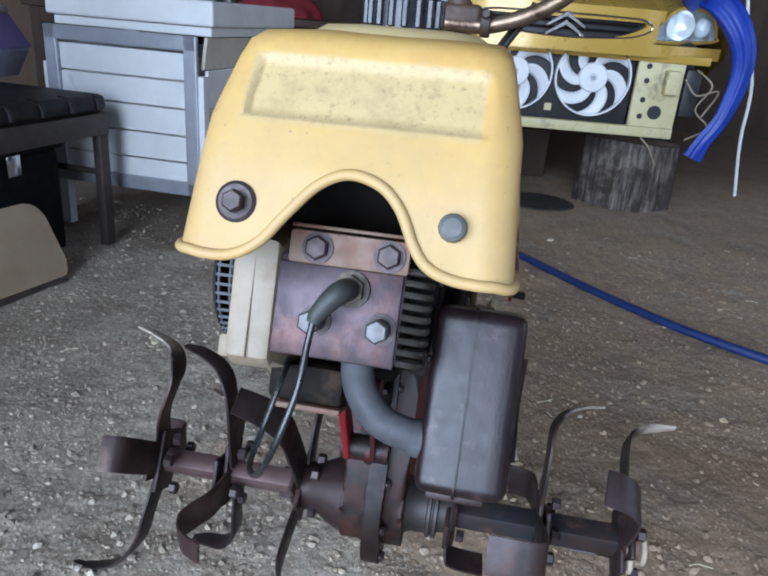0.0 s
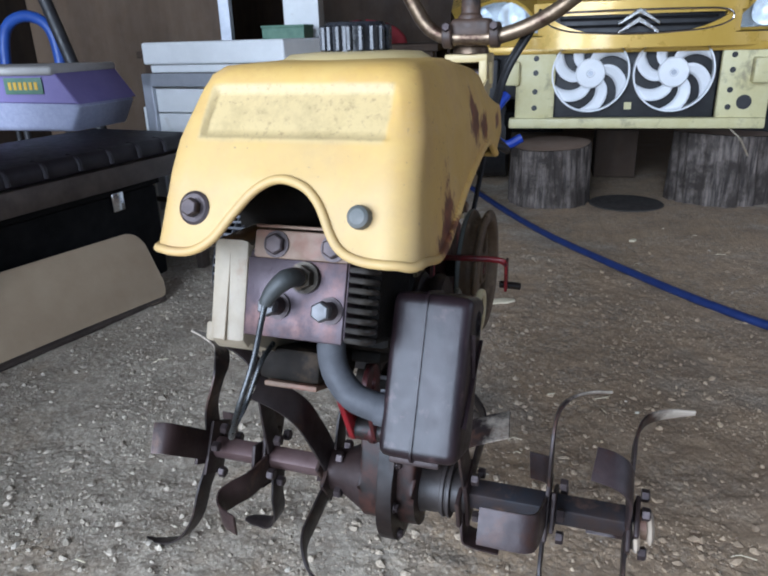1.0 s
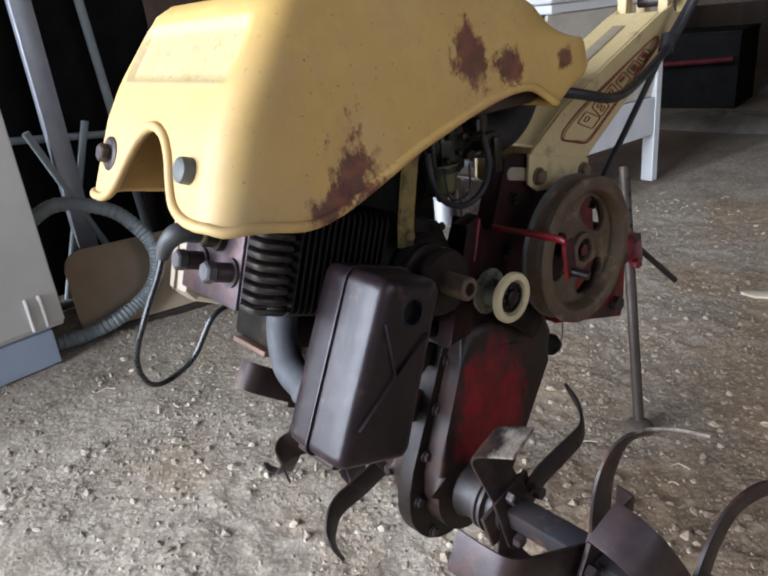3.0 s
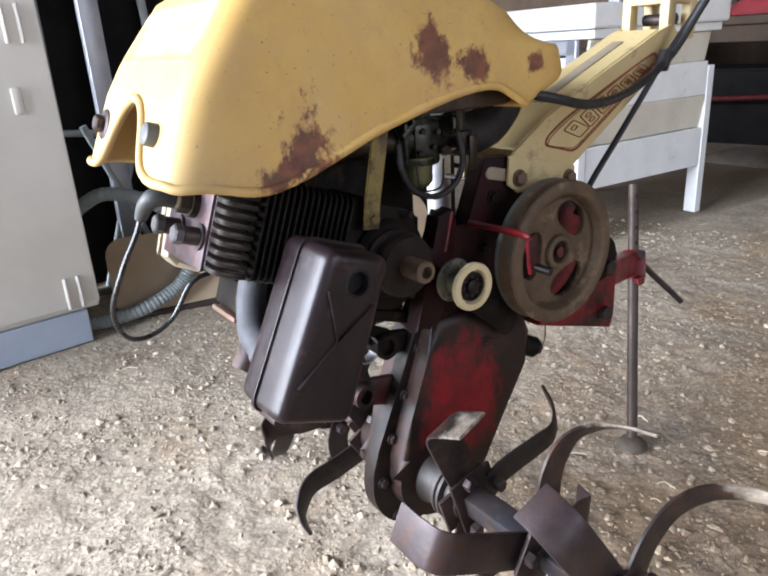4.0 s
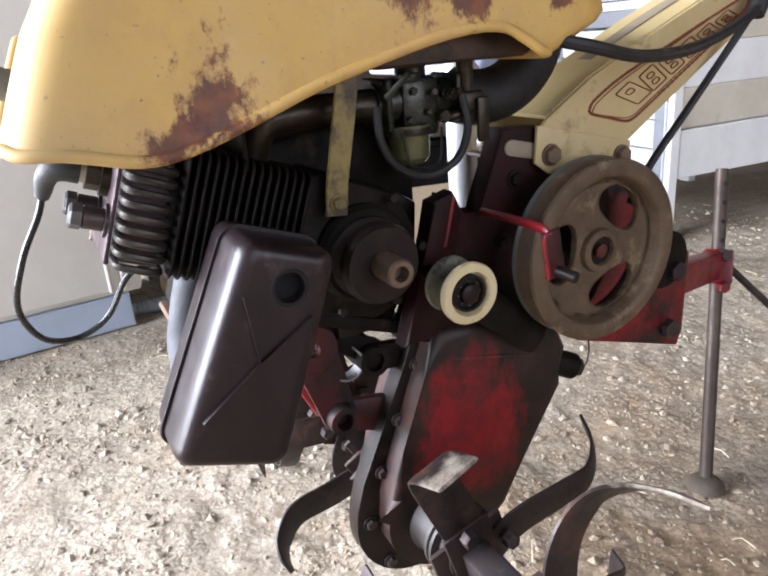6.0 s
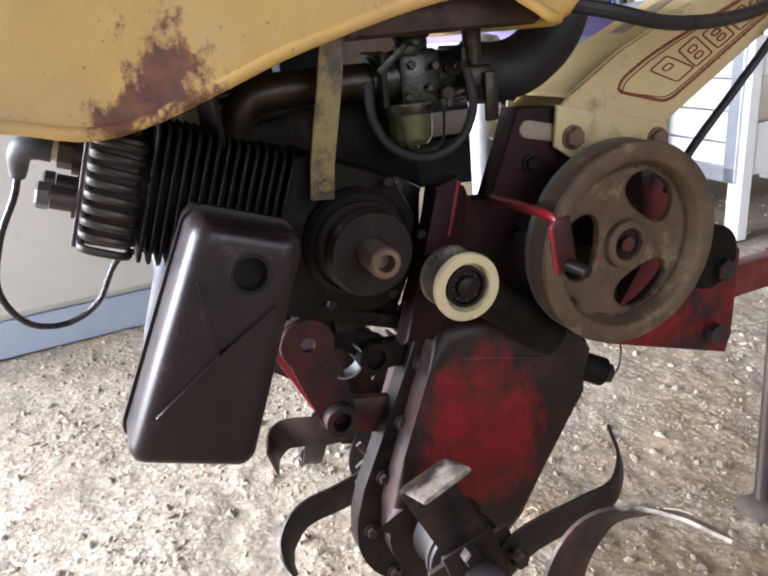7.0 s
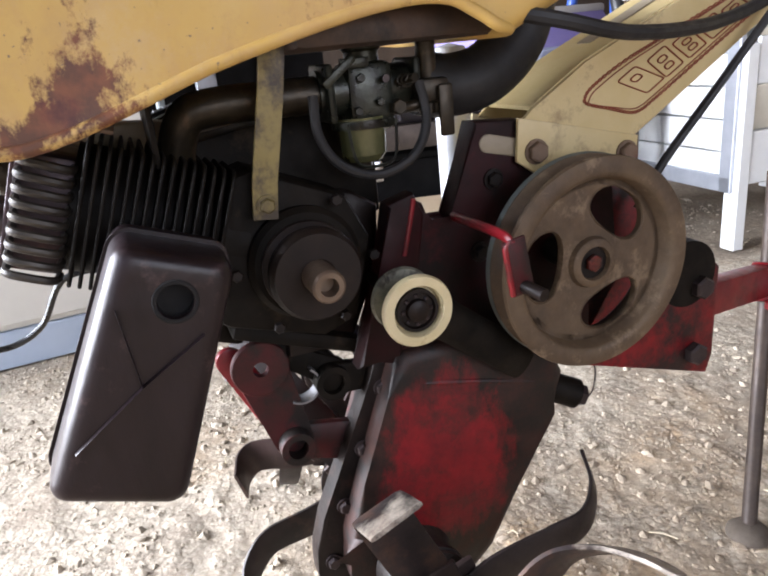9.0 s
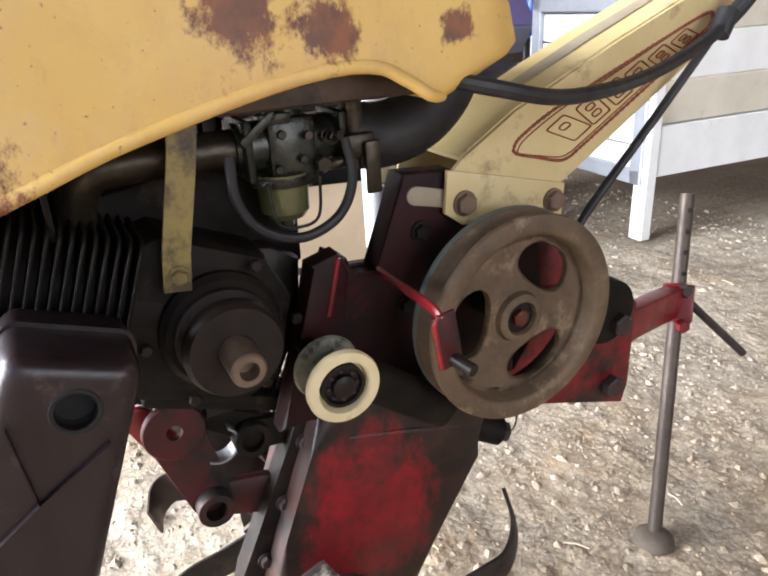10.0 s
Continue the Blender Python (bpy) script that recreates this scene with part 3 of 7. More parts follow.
COWL = plain("dark_grey_cowl", (0.014, 0.0145, 0.016), (0.026, 0.0265, 0.029), 10, (0.5, 0.65), 0, 0.1, 150)
BROWNWALL = plain("brown_board", (0.075, 0.047, 0.027), (0.115, 0.076, 0.046), 5, (0.65, 0.85), 0, 0.3, 60, stretch=(1, 1, 0.15))
BLUEPLASTIC = plain("blue_plastic", (0.02, 0.06, 0.26), (0.03, 0.085, 0.34), 8, (0.35, 0.5), 0, 0.05)
GREYCLOTH = plain("grey_sacking", (0.085, 0.072, 0.058), (0.13, 0.112, 0.092), 14, (0.8, 0.9), 0, 0.4, 90)
ORANGE = plain("yellow_orange_print", (0.70, 0.42, 0.04), (0.75, 0.48, 0.06), 20, (0.5, 0.6), 0, 0.02)
PALEWOOD = plain("pale_wood_chip", (0.60, 0.52, 0.35), (0.68, 0.60, 0.43), 30, (0.7, 0.85), 0, 0.2, 120)

# ground: one sheet, finely uneven near the machine
def ticks(lo, hi, step, far):
    xs = list(np.arange(lo, hi + step / 2, step))
    g = step
    while xs[-1] < far:
        g *= 1.35
        xs.append(xs[-1] + g)
    g = step
    while xs[0] > -far:
        g *= 1.35
        xs.insert(0, xs[0] - g)
    return xs


gx, gy = ticks(-1.35, 1.3, 0.0070, 60), ticks(0.25, 2.5, 0.0070, 60)
verts = []
for y in gy:
    for x in gx:
        near = max(0.0, 1 - max(abs(x), abs(y - 1.4) - 0.4) / 2.6)
        h = noise.noise((x * 6, y * 6, 0.3)) * 0.006 + noise.noise((x * 26, y * 26, 1.7)) * 0.0035 + max(0.0, noise.noise((x * 40, y * 40, 4.1))) * 0.0040 + noise.noise((x * 70, y * 70, 7.3)) * 0.0012
        verts.append((x, y, h * near - 0.004))
nx = len(gx)
faces = [(j * nx + i, j * nx + i + 1, (j + 1) * nx + i + 1, (j + 1) * nx + i) for j in range(len(gy) - 1) for i in range(nx - 1)]
me = bpy.data.meshes.new("ground")
me.from_pydata([tuple(map(float, v)) for v in verts], [], faces)
me.polygons.foreach_set("use_smooth", [True] * len(faces))
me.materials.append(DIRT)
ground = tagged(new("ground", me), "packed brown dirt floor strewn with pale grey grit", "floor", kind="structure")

# barn: dark boarded walls, open front; unseen roof and lintel added to shape the light
def slab(name, centre, size, material, label):
    ob = part(name, box(B(), centre, size), material, None, label, smooth=False)
    return tagged(ob, category="ceiling" if name == "ceiling" else "wall", kind="structure")


slab("wall_north", (0.75, 6.6, 2.05), (9.9, 0.12, 4.2), DARKWOOD, "dark brown boarded barn wall")
slab("wall_west", (-4.2, 2.1, 2.05), (0.12, 9.0, 4.2), DARKWOOD, "dark brown boarded barn wall")
# unseen east wall, its gap made up to let the side fill through
slab("wall_east", (4.4, 4.65, 2.05), (0.12, 3.9, 4.2), DARKWOOD, "unseen dark boarded barn wall beside a gap added for the fill lamp")
slab("wall_east_front", (4.4, -1.35, 2.05), (0.12, 2.1, 4.2), DARKWOOD, "unseen dark boarded barn wall beside a gap added for the fill lamp")
slab("wall_east_top", (4.4, 1.2, 3.6), (0.12, 3.0, 1.1), DARKWOOD, "unseen dark boards over the gap added for the fill lamp")
slab("wall_south", (0.1, -2.4, 3.95), (8.9, 0.12, 0.3), DARKWOOD, "unseen dark boarded lintel added over the open barn front")
slab("ceiling", (0.1, 2.1, 4.15), (8.9, 9.3, 0.1), DARKWOOD, "unseen dark roof boards added to close the barn")

# ---- things in the barn ----
# white slatted chest on legs
def chest():
    ang = math.degrees(math.atan2(0.11, 0.65))
    t = thing("slatted_chest", "white slatted chest on legs with a thick white lid", "chest", pose(-0.63, 2.19, 0, 0, 0, -ang))
    W, D = 0.56, 0.66
    for x, y in ((0, 0), (0, D), (-W, 0), (-W, D)):
        part("leg", box(B(), (x - 0.016 if x == 0 else x + 0.016, y, 0.275), (0.05, 0.035, 0.55), None, 0.003), WHITE, t, smooth=False)
    for i in range(5):
        z = 0.225 + i * 0.087
        part("slat", box(B(), (-W / 2, -0.004, z), (W - 0.06, 0.012, 0.082), None, 0.003), WHITE, t, smooth=False)
    # leaning slats carry the bounce tint, upright ones plain white
    for z, high, out, lean, paint in ((0.256, 0.142, 0.0, 0, WHITE), (0.388, 0.120, -0.007, 9, BOUNCEWHITE), (0.507, 0.118, 0.0, 0, WHITE), (0.616, 0.100, -0.007, 9, BOUNCEWHITE)):
        part("slat", box(B(), (0, 0, 0), (0.012, D - 0.04, high), pose(out, D / 2, z, 0, lean, 0), 0.003), paint, t, "" if lean == 0 else "white slat tinted for warm ground bounce", smooth=False)
    part("back_panel", box(B(), (-W + 0.005, D / 2, 0.40), (0.01, D - 0.04, 0.44), None, 0.002), WHITE, t, smooth=False)
    part("core", box(B(), (-W / 2, D / 2, 0.40), (W - 0.06, D - 0.06, 0.42), None, 0.002), WHITE, t, smooth=False)
    for c, s in (((-W / 2, -0.018, 0.645), (W - 0.02, 0.018, 0.045)), ((-W / 2, -0.018, 0.185), (W - 0.02, 0.018, 0.045)), ((-0.032, -0.018, 0.415), (0.045, 0.018, 0.505)), ((-W + 0.032, -0.018, 0.415), (0.045, 0.018, 0.505))):
        part("frame_bar", box(B(), c, s, None, 0.004), GREYFRAME, t, "grey metal frame bar", smooth=False)
    part("lid_upper", box(B(), (-W / 2 + 0.02, D / 2 + 0.02, 0.735), (W + 0.03, D + 0.04, 0.075), None, 0.008), WHITE, t, "thick white lid", smooth=False)
    part("lid_lower", box(B(), (-W / 2 + 0.02, D / 2 + 0.02, 0.682), (W, D, 0.028), None, 0.004), WHITE, t, smooth=False)
    return t


chest()


# dark padded bench with steel legs
def bench():
    t = thing("padded_bench", "old black vinyl bench with dull steel legs", "bench", pose(-0.90, 2.06, 0, 0, 0, 78))
    bm = B()
    box(bm, (-0.45, 0.26, 0.455), (1.0, 0.48, 0.055), None, 0.022, 3)
    seat = part("seat", bm, VINYL, t, "cracked black vinyl pad")
    for i in range(9):
        part("pleat", pipe(B(), [(-0.92 + i * 0.115, 0.015, 0.44), (-0.92 + i * 0.115, 0.022, 0.470), (-0.92 + i * 0.115, 0.06, 0.480)], 0.007, 8, 4), VINYL, seat)
    part("rail", box(B(), (-0.45, 0.03, 0.395), (0.98, 0.03, 0.065), None, 0.004), STEELBROWN, t)
    part("rail", box(B(), (-0.45, 0.49, 0.405), (0.96, 0.025, 0.035), None, 0.004), STEELBROWN, t)
    for x in (-0.92, 0.02):
        for y in (0.035, 0.485):
            part("leg", box(B(), (x, y, 0.205), (0.042, 0.030, 0.41), None, 0.004), STEELBROWN, t)
    part("stretcher", rod(B(), (0.02, 0.035, 0.24), (0.02, 0.485, 0.24), 0.010, seg=12), STEELBROWN, t)
    return t


bench()
# box coloured near-black so the space below the bench reads as shade
box_ = thing("storage_box", "box under the bench, coloured dark for the shade", "box", pose(-0.90, 2.06, -0.004, 0, 0, 78))
part("box_body", box(B(), (-0.48, 0.30, 0.16), (0.84, 0.34, 0.32), None, 0.01), SHADECLUTTER, box_)
part("box_lid", box(B(), (-0.48, 0.30, 0.332), (0.86, 0.36, 0.02), None, 0.006), SHADECLUTTER, box_)
for x_ in (-0.75, -0.25):
    part("buckle", box(B(), (x_, 0.122, 0.30), (0.05, 0.012, 0.06), None, 0.003), CHROME, box_, "dull chrome buckle")


# lilac cot lying on the bench
def cot():
    t = thing("lilac_cot", "lilac padded baby bath with a bright label on the bench", "baby bath", pose(-1.76, 2.26, 0.484, 0, 0, -3))
    body = B()
    prism(body, [(-0.40, 0.0), (0.40, 0.0), (0.45, 0.085), (0.36, 0.20), (-0.36, 0.21), (-0.45, 0.09)], -0.16, 0.16, 0.02, None, 'v', 3)
    shell_ = part("body", body, PALELILAC, t)
    part("rim", box(B(), (-0.01, -0.005, 0.208), (0.77, 0.36, 0.03), None, 0.012, 3), RIMCREAM, shell_, "cream rolled rim")
    part("lilac_band", prism(B(), [(-0.437, 0.110), (0.452, 0.095), (0.375, 0.198), (-0.375, 0.200)], -0.167, 0.167, 0.004, None, 'v', 1), LILAC, shell_, "lilac side band")
    lab = part("label_plate", box(B(), (0.24, -0.171, 0.158), (0.16, 0.004, 0.055), None, 0.001), LABEL, shell_, "green label with yellow bars")
    for i in range(6):
        part("label_bar", box(B(), (0.185 + i * 0.022, -0.174, 0.158), (0.013, 0.002, 0.026), None), ORANGE, lab)
    return t


cot()


# tan board leaning on the bench
t_ = thing("tan_board", "dusty tan board leaning with rounded corners", "board", Matrix.Translation((-0.985, 1.50, 0)) @ Matrix.Rotation(radians(72), 4, 'Z') @ Matrix.Rotation(radians(-28), 4, 'X'))
part("board", prism(B(), rounded(-0.22, 0.118, 1.02, 0.236, 0.05, 6), -0.012, 0.012, 0.006, None, 'v'), FOAM, t_)
part("edge_strip", pipe(B(), [(-0.70, -0.002, 0.006), (-0.2, -0.004, 0.006), (0.27, -0.002, 0.006)], 0.012, 8, 4), STEELBROWN, t_, "brown lower edging")


# beige locker on a pale blue plinth
def locker():
    t = thing("metal_locker", "beige sheet-metal locker on a pale blue plinth", "locker", pose(-1.13, 0.715, 0, 0, 0, 0))
    part("body", box(B(), (-0.22, -0.435, 0.98), (0.43, 0.93, 1.78), None, 0.006), BEIGE, t, smooth=False)
    part("plinth", box(B(), (-0.21, -0.452, 0.045), (0.424, 0.894, 0.09), None, 0.004), PALEBLUE, t, "pale blue plinth", smooth=False)
    for y in (-0.195, -0.665):
        d = part("door", box(B(), (0.003, y, 0.98), (0.012, 0.448, 1.75), None, 0.004), BEIGE, t, smooth=False)
        for z in (0.145, 0.785, 1.40):
            for dy in (0.148, 0.180):
                part("louvre", pipe(B(), [(0.009, y + dy, z - 0.04), (0.0105, y + dy, z - 0.03), (0.0105, y + dy, z + 0.03), (0.009, y + dy, z + 0.04)], 0.0065, 8, 3, flat=(1, 0.8)), BEIGE, d)
        part("door_pull", box(B(), (0.010, y + 0.14, 0.62), (0.010, 0.022, 0.06), None, 0.004), BEIGE, d)
    return t


locker()


# car nose with its bumper off
def car():
    t = thing("parked_car", "ochre yellow car with its bumper removed, resting on stumps", "car", pose(0.615, 3.10, 0))
    bm = B()
    secs = []
    n = 25
    for y, zt, zb, hw in ((0.0, 0.80, 0.705, 0.80), (-0.03, 0.84, 0.71, 0.79), (0.06, 0.90, 0.70, 0.82), (0.35, 0.98, 0.60, 0.85), (0.8, 1.06, 0.40, 0.87), (1.3, 1.12, 0.35, 0.88), (1.36, 1.14, 0.35, 0.88), (1.9, 1.50, 0.35, 0.88), (2.9, 1.55, 0.35, 0.86)):
        pts = []
        for i in range(n):
            x = -1 + 2 * i / (n - 1)
            yy = y + (0.28 * abs(x) ** 2.6 if y < 0.8 else 0.1 * abs(x) ** 2.6)
            pts.append((hw * x, yy, zt - 0.10 * abs(x) ** 3))
        secs.append((pts, zb, y, hw))
    top = [[bm.verts.new(p) for p in s[0]] for s in secs]
    for row_, (a, b) in enumerate(zip(top[1:], top[2:])):
        for i in range(n - 1):
            if row_ < 2 and not 6 <= i <= 17:
                continue
            bm.faces.new((a[i], a[i + 1], b[i + 1], b[i]))
    for a in top[0]:
        bm.verts.remove(a)
    for s in (0, n - 1):
        low = [bm.verts.new((v[s].co.x, v[s].co.y, z)) for v, z in zip(top[1:], (0.72, 0.70, 0.60, 0.40, 0.35, 0.35, 0.35, 0.35))]
        for i in range(len(low) - 1):
            bm.faces.new((top[i + 1][s], top[i + 2][s], low[i + 1], low[i]))
    body = part("body", bm, CARPAINT, t, "ochre yellow bonnet and wings", angle=50)
    # nose band under the bonnet: a lip with the grille opening
    def nose(x, z, out=0.0):
        return (x, -0.035 + 0.30 * abs(x / 0.80) ** 2.6 - out, z)
    def strip(z0, z1, x0, x1, out, mat_, name, parent_, m=22, depth=0.03, label=""):
        bm = B()
        f, g = [], []
        for i in range(m + 1):
            x = x0 + (x1 - x0) * i / m
            za, zb_ = (z(x) if callable(z) else z for z in (z0, z1))
            f.append([bm.verts.new(nose(x, za, out)), bm.verts.new(nose(x, zb_, out))])
            p0, p1 = nose(x, za, out - depth), nose(x, zb_, out - depth)
            g.append([bm.verts.new(p0), bm.verts.new(p1)])
        for i in range(m):
            a, b, c, d = f[i], f[i + 1], g[i], g[i + 1]
            bm.faces.new((a[0], b[0], b[1], a[1]))
            bm.faces.new((c[1], d[1], d[0], c[0]))
            bm.faces.new((a[1], b[1], d[1], c[1]))
            bm.faces.new((a[0], c[0], d[0], b[0]))
        bm.faces.new((f[0][0], f[0][1], g[0][1], g[0][0]))
        bm.faces.new((f[-1][0], g[-1][0], g[-1][1], f[-1][1]))
        return part(name, bm, mat_, parent_, label, angle=40)
    strip(0.698, lambda x: 0.748 + (0.085 * (abs(x) / 0.37) ** 3 if abs(x) < 0.37 else 0.0), -0.74, 0.74, 0.02, CARPAINT, "nose_lip", body, 74)
    strip(0.835, 0.88, -0.42, 0.42, 0.0, CARPAINT, "bonnet_edge", body)
    strip(0.752, 0.84, -0.34, 0.34, -0.03, BLACKPLASTIC, "grille", body, 22, 0.03, "black grille with chrome bars")
    for z in (0.780, 0.808):
        strip(z, z + 0.010, -0.31, 0.31, -0.014, SHADECLUTTER, "grille_bar", body, 22, 0.01)
    strip(0.828, 0.838, -0.37, 0.37, 0.012, CARPAINT, "grille_brow", body, 22, 0.02)
    part("grille_trim", pipe(B(), [nose(x, z, 0.018) for x, z in ((-0.36, 0.800), (-0.33, 0.836), (-0.18, 0.842), (0.0, 0.843), (0.18, 0.842), (0.33, 0.836), (0.36, 0.800), (0.28, 0.768), (0.14, 0.756), (0.0, 0.753), (-0.14, 0.756), (-0.28, 0.768))], 0.0045, 8, 5, True), CHROME, body, "thin chrome grille outline")
    for s in (-1, 1):
        strip(0.752, 0.86, s * 0.34 if s > 0 else -0.40, s * 0.40 if s > 0 else -0.34, 0.0, CARPAINT, "nose_cheek", body, 6)
        for zc in (0.766, 0.800):
            pts = [(-0.080, -0.055, zc - 0.016), (0, -0.062, zc + 0.034), (0.080, -0.055, zc - 0.016), (0.080, -0.055, zc - 0.003), (0, -0.062, zc + 0.051), (-0.080, -0.055, zc - 0.003)]
            if s > 0:
                part("chevron", prism(B(), [(p[0], p[2]) for p in pts], -0.064, -0.054, 0.002, None, 'v', 1), CHROME, body, "dull chrome chevron")
        # headlight
        outline = [(0.375, 0.757), (0.73, 0.775), (0.745, 0.80), (0.71, 0.87), (0.60, 0.905), (0.50, 0.895), (0.43, 0.84)]
        bm = B()
        cx = 0.56
        f = [bm.verts.new((s * x, 0.02 + 0.36 * (x / 0.80) ** 2.6, z)) for x, z in outline]
        g = [bm.verts.new((s * (cx + (x - cx) * 0.8), 0.075 + 0.36 * (x / 0.80) ** 2.6, 0.83 + (z - 0.83) * 0.8)) for x, z in outline]
        for i in range(len(f)):
            j = (i + 1) % len(f)
            bm.faces.new((f[i], f[j], g[j], g[i]))
        bm.faces.new(g)
        lamp_ = part("headlight", bm, LAMPSILVER, body, "clear headlight with a chrome bowl", angle=30)
        for bx, by, br in ((0.515, 0.150, 1.35), (0.645, 0.265, 0.9)):
            part("bowl", lathe(B(), (s * bx, by, 0.832), (0, -1, 0), [(0, 0.0), (0.0, 0.012 * br), (0.012, 0.030 * br), (0.032, 0.044 * br), (0.036, 0.046 * br), (0.032, 0.047 * br)], 28), LAMPSILVER, lamp_)
        bm = B()
        f = [bm.verts.new((s * x, 0.005 + 0.36 * (x / 0.80) ** 2.6, z)) for x, z in outline]
        bm.faces.new(f)
        part("lens", bm, GLASS, lamp_, "clear lens").visible_shadow = False
        bm = B()
        lo_ = [(0.40, 0.80), (0.44, 0.85), (0.50, 0.895), (0.60, 0.905), (0.69, 0.872), (0.74, 0.80), (0.76, 0.76)]
        low_ = [bm.verts.new((s * x, 0.0 + 0.36 * (x / 0.80) ** 2.6, z)) for x, z in lo_]
        high_ = [bm.verts.new((s * x, 0.35 + 0.28 * (x / 0.85) ** 2.6, 0.985 - 0.10 * (x / 0.85) ** 3)) for x in (0.40, 0.46, 0.52, 0.60, 0.69, 0.77, 0.85)]
        for i in range(len(low_) - 1):
            bm.faces.new((low_[i], low_[i + 1], high_[i + 1], high_[i]))
        part("wing_panel", bm, CARPAINT, body, angle=60)
        part("lamp_trim", pipe(B(), [(s * x, 0.008 + 0.36 * (x / 0.80) ** 2.6, z) for x, z in outline], 0.008, 8, 2, True), CARPAINT, lamp_)
    # front panel: pale yellow frame round the radiator
    pan = part("front_panel", box(B(), (-0.40, 0.05, 0.535), (0.17, 0.03, 0.33), None, 0.006), PRIMER, t, "pale yellow radiator panel", angle=30)
    part("panel_side", box(B(), (0.455, 0.05, 0.535), (0.20, 0.03, 0.33), None, 0.006), PRIMER, pan)
    part("panel_rail", box(B(), (0.02, 0.035, 0.385), (1.06, 0.05, 0.045), None, 0.008), PRIMER, pan)
    part("top_rail", box(B(), (0.0, 0.05, 0.695), (1.30, 0.05, 0.035), None, 0.006), CARPAINT, pan)
    for s in (-1, 1):
        part("crash_box", box(B(), (s * 0.50, 0.02, 0.60), (0.06, 0.07, 0.10), None, 0.008), PRIMER, pan)
        part("bracket", box(B(), (s * 0.60, 0.10, 0.56), (0.07, 0.12, 0.20), None, 0.01), BLACKPLASTIC, pan)
        for z in (0.45, 0.52, 0.60, 0.66):
            part("hole", rod(B(), (s * 0.40, 0.036, z), (s * 0.40, 0.0335, z), 0.012, seg=14), BLACKPLASTIC, pan)
    part("hole", rod(B(), (0.46, 0.036, 0.47), (0.46, 0.0325, 0.47), 0.03, seg=18), BLACKPLASTIC, pan)
    part("radiator", box(B(), (0.0, 0.09, 0.56), (0.70, 0.05, 0.31), None, 0.004), COWL, t, "dark grey radiator cowl")
    part("tag", box(B(), (0.0, 0.060, 0.455), (0.03, 0.004, 0.03), None), PRIMER, t)
    part("engine_bay", box(B(), (0.0, 0.75, 0.62), (1.3, 1.2, 0.30), None, 0.05), BLACKPLASTIC, t)
    part("subframe", box(B(), (0.0, 0.45, 0.36), (1.1, 0.14, 0.08), None, 0.02), SHADECLUTTER, t)
    for s in (-1, 1):
        w = part("wheel", lathe(B(), (s * 0.62, 0.72, 0.30), (1, 0, 0), [(-0.09, 0.0), (-0.09, 0.20), (-0.08, 0.29), (0.08, 0.29), (0.09, 0.20), (0.09, 0.0)], 36), RUBBER, t, "black tyre")
    # two fans
    for cx in (-0.169, 0.169):
        f = part("fan", lathe(B(), (cx, 0.055, 0.595), (0, -1, 0), [(0, 0.156), (0.0, 0.163), (0.03, 0.163), (0.03, 0.156), (0.0, 0.156)], 56), FANWHITE, t, "white radiator fan with six curved blades")
        part("fan_hub", lathe(B(), (cx, 0.055, 0.595), (0, -1, 0), [(0, 0.062), (0.028, 0.062), (0.034, 0.057), (0.034, 0.018), (0.030, 0.014), (0.030, 0.0)], 36), FANWHITE, f)
        part("hub_pin", rod(B(), (cx, 0.03, 0.595), (cx, 0.018, 0.595), 0.011, seg=14), GREYFRAME, f)
        for i in range(6):
            a0 = 2 * math.pi * i / 6 + 0.3
            bm = B()
            rows = []
            for q in range(8):
                r = 0.050 + 0.108 * q / 7
                skew = 0.80 * (q / 7) ** 1.4
                half = 0.33 - 0.06 * q / 7
                rows.append([bm.verts.new((cx + r * math.cos(a0 - skew + e * half), 0.042 - e * 0.010, 0.595 + r * math.sin(a0 - skew + e * half))) for e in (-1, -0.4, 0.4, 1)])
            for a, b in zip(rows, rows[1:]):
                for e in range(3):
                    bm.faces.new((a[e], a[e + 1], b[e + 1], b[e]))
            bl = part("fan_blade", bm, FANWHITE, f)
            bl.modifiers.new("thick", 'SOLIDIFY').thickness = 0.003
    for i, pts in enumerate((((0.60, 0.02, 0.66), (0.66, -0.02, 0.60), (0.62, 0.0, 0.50), (0.68, -0.02, 0.43), (0.60, -0.01, 0.37)), ((0.55, 0.0, 0.62), (0.60, -0.03, 0.56), (0.70, 0.0, 0.58), (0.66, 0.02, 0.47)), ((0.42, 0.02, 0.36), (0.46, 0.0, 0.32), (0.50, 0.0, 0.25)))):
        part("loose_wire", pipe(B(), pts, 0.004, 8, 6), SHROUD, t)
    return t


k = Nodes("clear_glass")
k.b.inputs["Base Color"].default_value = (0.9, 0.95, 1.0, 1)
k.b.inputs["Roughness"].default_value = 0.05
k.b.inputs["Transmission Weight"].default_value = 1.0
GLASS = k.m
car()


